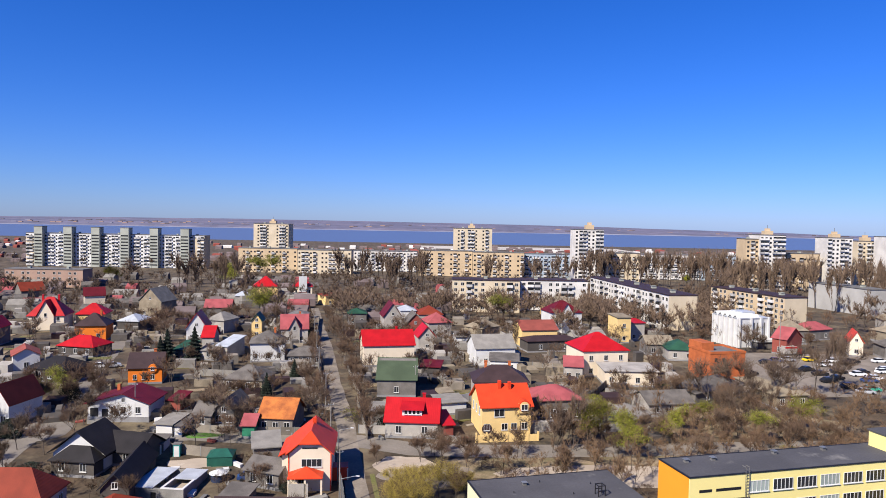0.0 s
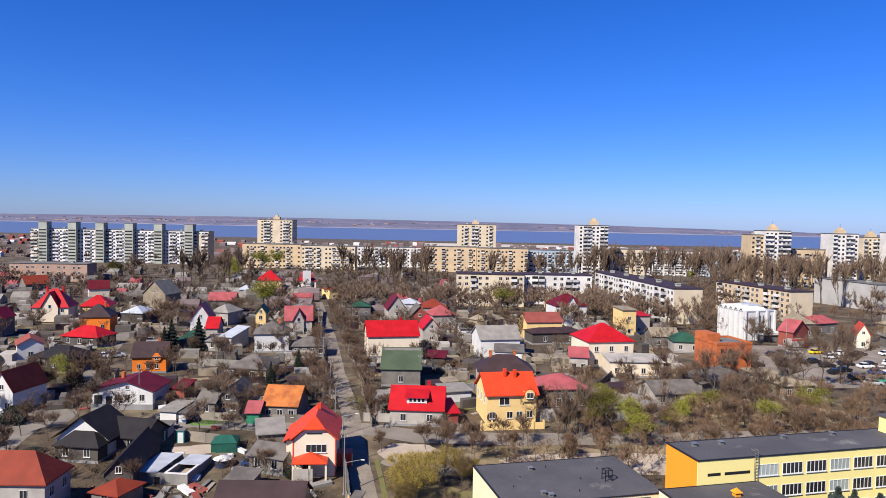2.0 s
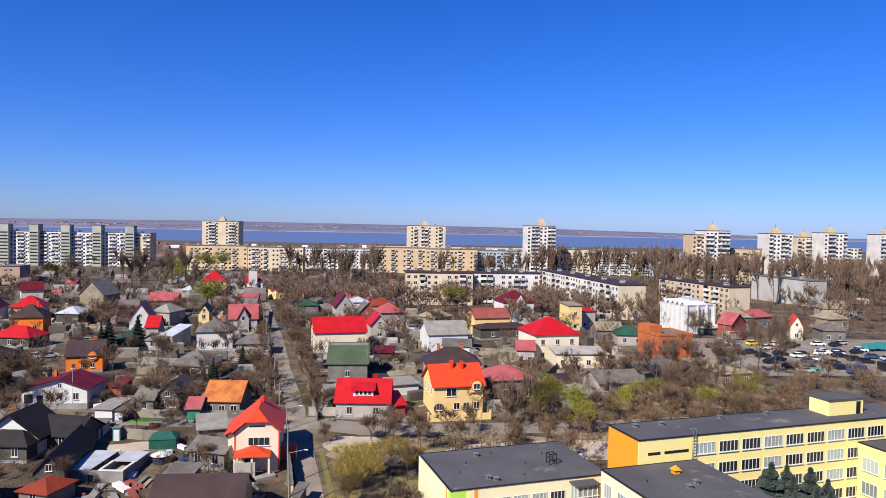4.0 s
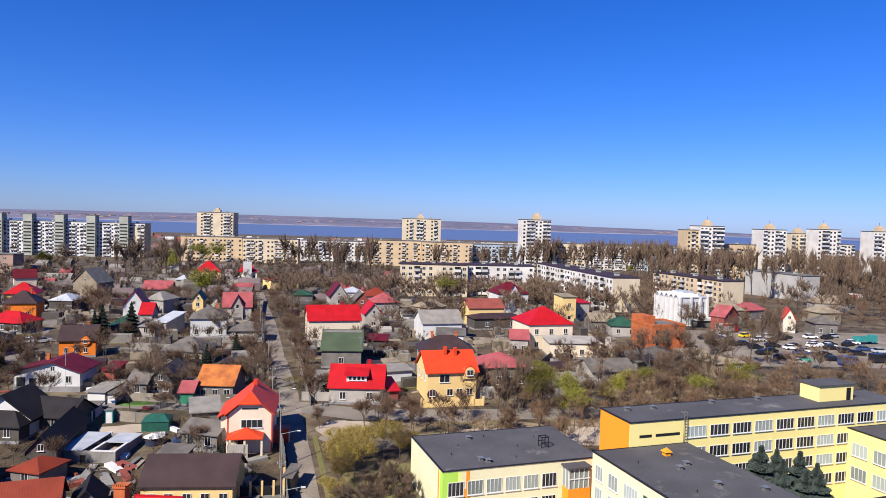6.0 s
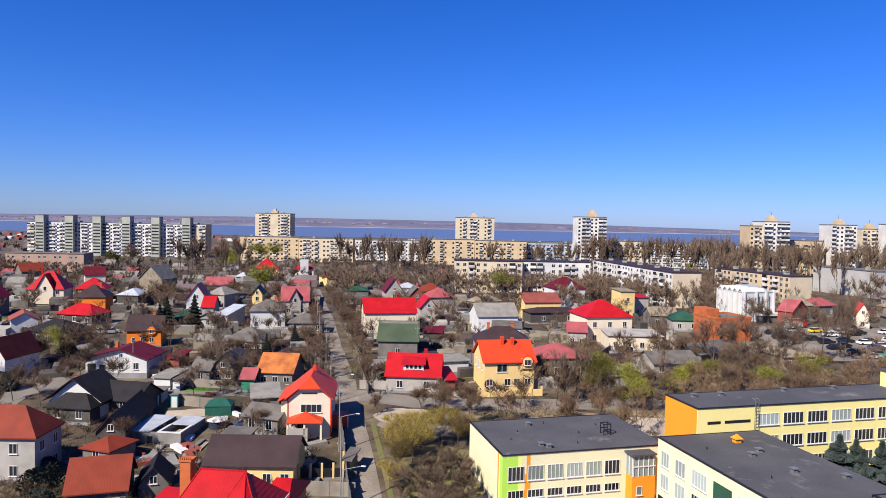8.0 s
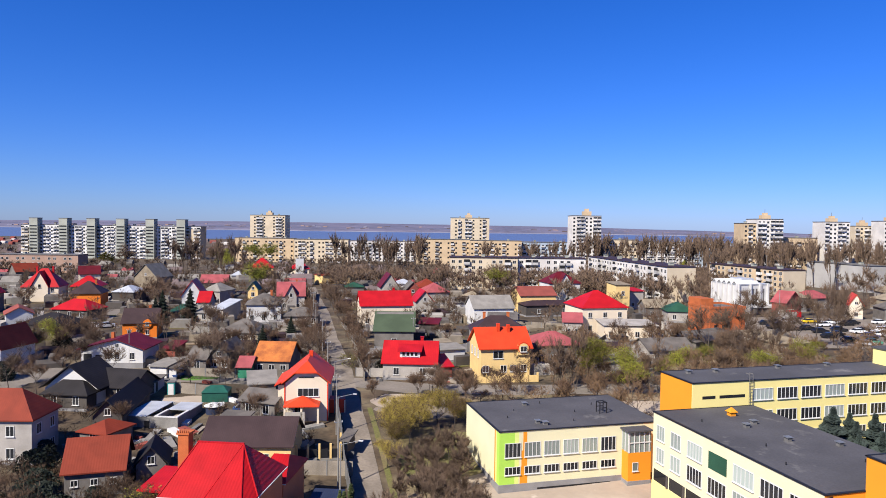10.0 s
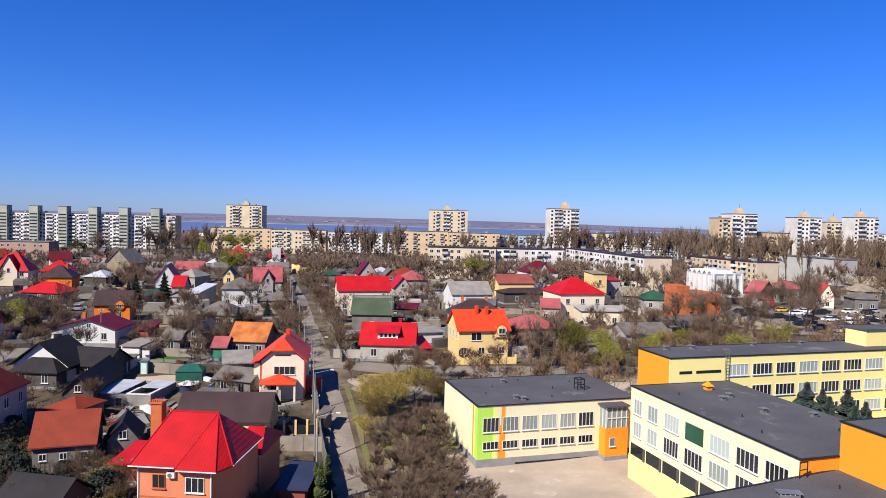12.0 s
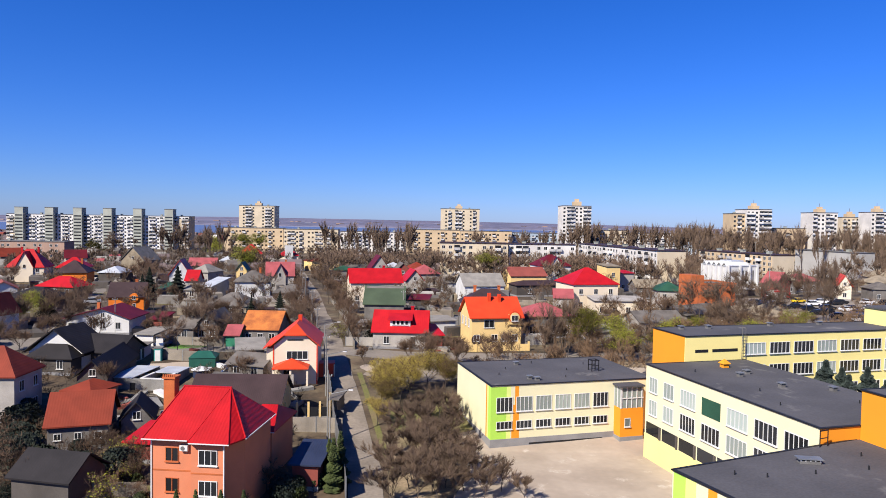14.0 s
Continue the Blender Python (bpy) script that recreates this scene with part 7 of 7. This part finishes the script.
def back_gardens():
    """Low roofs that show between the trees before the apartment blocks."""
    for mt, seed in (("grey_roof", 11), ("far_roofs", 12), ("pink_roof", 13), ("light_roof", 14)):
        rng = random.Random(seed)
        vs, fs = [], []
        for k in range(14 if mt == "pink_roof" else 45):
            y = rng.uniform(270, 470)
            x = rng.uniform(-0.80, 0.05) * y
            if not free(x, y, 3.0, 6.0):
                continue
            a, c, h, t = rng.uniform(2.5, 6), rng.uniform(2.5, 4.5), rng.uniform(2.4, 3.6), rng.uniform(0.0, 0.5)
            z, b, cs, sn = ground_z(x, y), len(vs), math.cos(t), math.sin(t)
            for px, py, pz in ((-a, -c, -1), (a, -c, -1), (a, c, -1), (-a, c, -1), (-a, -c, h), (a, -c, h), (a, c, h), (-a, c, h), (-a, 0, h * 1.6), (a, 0, h * 1.6)):
                vs.append((x + px * cs - py * sn, y + px * sn + py * cs, z + pz))
            fs += [tuple(b + i for i in f) for f in ((0, 1, 5, 4), (1, 2, 6, 9, 5), (2, 3, 7, 6), (3, 0, 4, 8, 7), (4, 5, 9, 8), (6, 7, 8, 9))]
        joined("garden_houses", vs, fs, mt, "low weathered houses far off among the gardens", "houses")


back_gardens()


def woods(name, kinds, spots, label, tall=1.25):
    """Many far trees of one look, joined into one trunk mesh and one crown mesh."""
    for slot in (0, 1):
        cache = {}
        for kind in {p[0] for p in spots}:
            me = MASTERS[kind][0][slot]
            co = np.empty(len(me.vertices) * 3, np.float32)
            me.vertices.foreach_get("co", co)
            li = np.empty(len(me.loops), np.int32)
            me.loops.foreach_get("vertex_index", li)
            lt = np.empty(len(me.polygons), np.int32)
            me.polygons.foreach_get("loop_total", lt)
            cache[kind] = (co.reshape(-1, 3), li, lt)
        vs, ls, ts, n = [], [], [], 0
        for kind, x, y, s, turn in spots:
            co, li, lt = cache[kind]
            c, sn = math.cos(turn) * s, math.sin(turn) * s
            vs.append(np.stack([co[:, 0] * c - co[:, 1] * sn + x, co[:, 0] * sn + co[:, 1] * c + y, co[:, 2] * s * tall + ground_z(x, y)], 1))
            ls.append(li + n)
            ts.append(lt)
            n += len(co)
        vs, ls, ts = np.concatenate(vs).astype(np.float32), np.concatenate(ls), np.concatenate(ts)
        me = bpy.data.meshes.new(name)
        me.vertices.add(len(vs))
        me.vertices.foreach_set("co", vs.ravel())
        me.loops.add(len(ls))
        me.loops.foreach_set("vertex_index", ls.astype(np.int32))
        me.polygons.add(len(ts))
        me.polygons.foreach_set("loop_start", np.concatenate([[0], np.cumsum(ts)[:-1]]).astype(np.int32))
        me.update(calc_edges=True)
        me.materials.append(MASTERS[spots[0][0]][0][slot].materials[0])
        tagged(new(name, me), label, "trees", "", "stuff")


def band(n, y0, y1, u0, u1, s0, s1, kinds, seed):
    """Trees strewn over a fan-shaped strip; the forecourts of the chapel and of the white hall stay nearly free."""
    rng = random.Random(seed)
    out = []
    for _ in range(n):
        y = rng.uniform(y0, y1)
        u = rng.uniform(u0, u1)
        if -0.245 < u < -0.2 and 240 < y < 345:
            continue
        if 0.52 < u < 0.65 and 235 < y < 372 and rng.random() < (0.8 if y > 300 else 0.3):
            continue
        out.append((rng.choice(kinds), u * y, y, rng.uniform(s0, s1), rng.uniform(0, 6.28)))
    return out


POP = ["farpop0", "farpop1", "farpop2"]
FAR = ["far0", "far1", "far2"]
MID = ["mid0", "mid1", "mid2"]
woods("far_poplars", POP, band(70, 400, 470, 0.40, 0.86, 0.6, 0.95, POP, 41) + band(60, 300, 395, 0.60, 0.88, 0.6, 0.95, POP, 42) + band(70, 430, 500, 0.20, 0.50, 0.75, 1.1, POP, 1) + band(40, 330, 420, 0.38, 0.62, 0.7, 1.05, POP, 2) + band(34, 400, 480, -0.16, -0.03, 0.65, 1.0, POP, 3) + band(20, 420, 500, 0.05, 0.2, 0.6, 0.9, POP, 4) + band(20, 380, 440, -0.40, -0.28, 0.6, 0.9, POP, 5), "rows of leafless poplars before the apartment blocks")
woods("far_woods", FAR, band(230, 318, 480, -0.3, 0.32, 0.5, 0.85, FAR, 6) + band(40, 300, 420, 0.33, 0.62, 0.7, 1.1, FAR, 7) + band(90, 255, 430, 0.60, 0.90, 0.8, 1.2, FAR, 43) + band(170, 310, 480, -0.62, -0.28, 0.4, 0.65, FAR, 8) + band(70, 260, 480, -0.80, -0.60, 0.5, 0.8, FAR, 45) + band(60, 560, 700, -0.7, 0.7, 0.6, 0.9, FAR, 9), "leafless woods and gardens farther off")
FRONT = band(80, 235, 300, 0.16, 0.42, 0.6, 1.0, FAR, 31) + band(150, 270, 318, -0.25, 0.24, 0.6, 1.0, FAR, 32)
woods("tall_woods", FAR, [p for p in FRONT if free(p[1], p[2], 0.5) and not (78 < p[1] < 125 and p[2] < 240)], "tall leafless trees before the apartment blocks")
GARDEN = [p for p in band(330, 145, 320, -0.80, 0.36, 0.4, 0.75, MID, 21) if free(p[1], p[2], 0.3, 3.4)]
rng = random.Random(77)
for k in range(90):
    yy = rng.uniform(122, 300)
    GARDEN.append((rng.choice(MID), road_x(yy) + rng.choice((-1, 1)) * rng.uniform(3.4, 6.0), yy, rng.uniform(0.35, 0.7), rng.uniform(0, 6)))
woods("garden_scrub", MID, GARDEN, "leafless fruit trees and scrub in the gardens")
RIGHT = [p for p in band(120, 214, 300, 0.34, 0.86, 0.5, 0.95, MID, 22) if free(p[1], p[2], 0.5) and not (78 < p[1] < 125 and p[2] < 236)]
woods("roadside_scrub", MID, RIGHT, "leafless scrub round the parking ground")
DRY = ["dry0", "dry1", "dry2"]
THICK = [p for p in band(210, 102, 158, 0.1, 0.86, 0.4, 0.8, DRY, 23) if free(p[1], p[2], 0.3)]
woods("school_scrub", DRY, THICK, "dense brown scrub behind the school")
NEAR_SCRUB = [p for p in band(170, 62, 118, -0.66, -0.2, 0.18, 0.42, MID, 24) if free(p[1], p[2], 0.3, 4.0) and not (-49 < p[1] < -36 and 96 < p[2] < 118)]
woods("yard_scrub", MID, NEAR_SCRUB, "low leafless bushes in the yards", 1.1)


def yard_clutter():
    """Boards, crates, sheets and rubble that lie about in the yards, too jumbled to pick apart."""
    for mt, seed in (("fence", 1), ("concrete", 2), ("slab_grey", 3), ("redwall", 4), ("white", 5)):
        rng = random.Random(seed + 40)
        vs, fs = [], []
        for k in range(60):
            y = rng.uniform(84, 150)
            x = rng.uniform(-0.55, -0.17) * y if k % 3 else rng.uniform(-0.1, 0.12) * y + (0 if y > 124 else 400)
            if x > 300 or not free(x, y, 0.2, 3.6):
                continue
            w, d, h, a = rng.uniform(0.2, 2.2), rng.uniform(0.15, 0.8), rng.uniform(0.1, 0.7), rng.uniform(0, 3.14)
            z, b, c, s = ground_z(x, y), len(vs), math.cos(a), math.sin(a)
            for zz in (z - 0.1, z + h):
                for px, py in ((-w, -d), (w, -d), (w, d), (-w, d)):
                    vs.append((x + px * c - py * s, y + px * s + py * c, zz + 0.08 * px * (zz > z)))
            fs += [tuple(b + i for i in f) for f in ((0, 1, 5, 4), (1, 2, 6, 5), (2, 3, 7, 6), (3, 0, 4, 7), (4, 5, 6, 7))]
        joined("yard_clutter", vs, fs, mt, "boards, sheets and rubble lying in the yards", "clutter")


yard_clutter()


def garden_sheds():
    """Small sheds, beds, hothouses and stacks in the gardens of the middle ground, too jumbled to pick apart."""
    for mt, seed in (("grey_roof", 1), ("light_roof", 2), ("fence", 3), ("darkwall", 4), ("offwhite", 5), ("beige_roof", 6), ("brown_roof", 7), ("litter", 8), ("grass", 9)):
        rng = random.Random(seed + 70)
        vs, fs = [], []
        flat = mt in ("litter", "grass")
        for k in range(95):
            y = rng.uniform(128, 290)
            x = rng.uniform(-0.80, 0.34) * y
            if not free(x, y, 1.6, 5.0):
                continue
            w, d, h, a = rng.uniform(0.5, 2.6), rng.uniform(0.4, 1.8), rng.uniform(0.5, 2.6), rng.uniform(0, 0.5)
            if flat:
                w, d, h = w * 1.6, d * 1.6, 0.12
            z, b, c, sn = ground_z(x, y), len(vs), math.cos(a), math.sin(a)
            for zz, rise in ((z - 0.3, 0.0), (z + h, 0.25 * d)):
                for px, py in ((-w, -d), (w, -d), (w, d), (-w, d)):
                    vs.append((x + px * c - py * sn, y + px * sn + py * c, zz + (rise if py > 0 and not flat else 0.0)))
            fs += [tuple(b + i for i in f) for f in ((0, 1, 5, 4), (1, 2, 6, 5), (2, 3, 7, 6), (3, 0, 4, 7), (4, 5, 6, 7))]
        joined("garden_sheds", vs, fs, mt, "low sheds, beds and stacks in the gardens", "sheds")


garden_sheds()


for k in range(16):
    rng = random.Random(900 + k)
    x, y = rng.uniform(-52, -27), rng.uniform(60, 80)
    if free(x, y, 0.4):
        plant("evergreen" if k % 3 else "shrub0", x, y, rng.uniform(0.35, 0.6), rng.uniform(0, 360))


# dark evergreens and young green bushes in the near gardens
for k, (x, y, s, kind) in enumerate(((-30.5, 63.5, 0.9, "shrub1"), (-33.0, 71.5, 1.0, "evergreen"), (-44.5, 74.0, 1.2, "evergreen"), (-48.0, 79.0, 1.1, "evergreen"), (-51.0, 84.5, 1.2, "evergreen"), (-46.0, 69.0, 1.2, "shrub0"), (-41.5, 72.0, 1.0, "evergreen"), (-52.5, 80.0, 1.0, "shrub0"), (-30.0, 69.0, 0.7, "ball"), (-27.4, 64.0, 0.8, "ball"), (-33.5, 75.5, 0.8, "shrub1"), (-14.2, 66.0, 0.8, "evergreen"), (-16.2, 67.5, 0.7, "shrub0"), (-12.8, 65.6, 0.8, "ball"), (-45.0, 88.0, 0.8, "shrub0"), (-53.5, 90.0, 0.8, "evergreen"), (-33.8, 90.5, 0.6, "evergreen"), (-50.5, 72.5, 1.3, "shrub0"))):
    plant(kind, x, y, s, 47 * k)

# tall bare trees behind the school and round the brick building
for k, (x, y, s, kind) in enumerate(((21.5, 122.5, 0.5, "poplar0"), (24.0, 123.0, 0.52, "poplar1"), (58.0, 148.0, 1.1, "grey0"), (66.0, 153.0, 1.2, "grey2"), (74.0, 150.0, 1.1, "grey1"), (82.0, 157.0, 1.2, "grey3"), (52.0, 150.0, 0.9, "bare0"), (88.0, 160.0, 0.7, "poplar0"))):
    plant(kind, x, y, s, 61 * k)

# the willow clump and the thicket widen along the lane
for k, (x, y, s) in enumerate(((-7.4, 97.5, 0.72), (-7.0, 103.0, 0.7), (-6.4, 92.5, 0.7), (-3.0, 105.0, 0.6), (3.4, 103.0, 0.6), (-7.2, 88.5, 0.55))):
    plant("willow", x, y, s, 33 + 80 * k)
for k, (x, y, s) in enumerate(((-4.4, 71.5, 0.7), (-2.2, 69.0, 0.75), (1.4, 69.5, 0.7), (4.4, 70.5, 0.6), (7.0, 68.5, 0.55), (9.2, 66.0, 0.5), (4.6, 75.0, 0.5), (-5.0, 79.0, 0.6), (-5.4, 84.0, 0.55), (5.0, 65.5, 0.6), (0.6, 65.5, 0.7), (-3.6, 65.0, 0.7))):
    plant("thicket", x, y, s, 25 + 70 * k)

patch("leaf_litter", 14.0, 114.5, 20.0, 4.6, "litter", 0.03, "dry leaf litter and dead grass under bare trees", "ground", 9)
patch("leaf_litter", 48.0, 120.0, 18.0, 5.0, "litter", 0.03, "dry leaf litter and dead grass under bare trees", "ground", 10)
patch("leaf_litter", 58.0, 140.0, 26.0, 9.0, "litter", 0.03, "dry leaf litter and dead grass under bare trees", "ground", 12)
patch("bare_ground", -6.5, 114.5, 5.0, 4.0, "yard", 0.065, "pale trodden dirt at the street corner", "ground", 11)
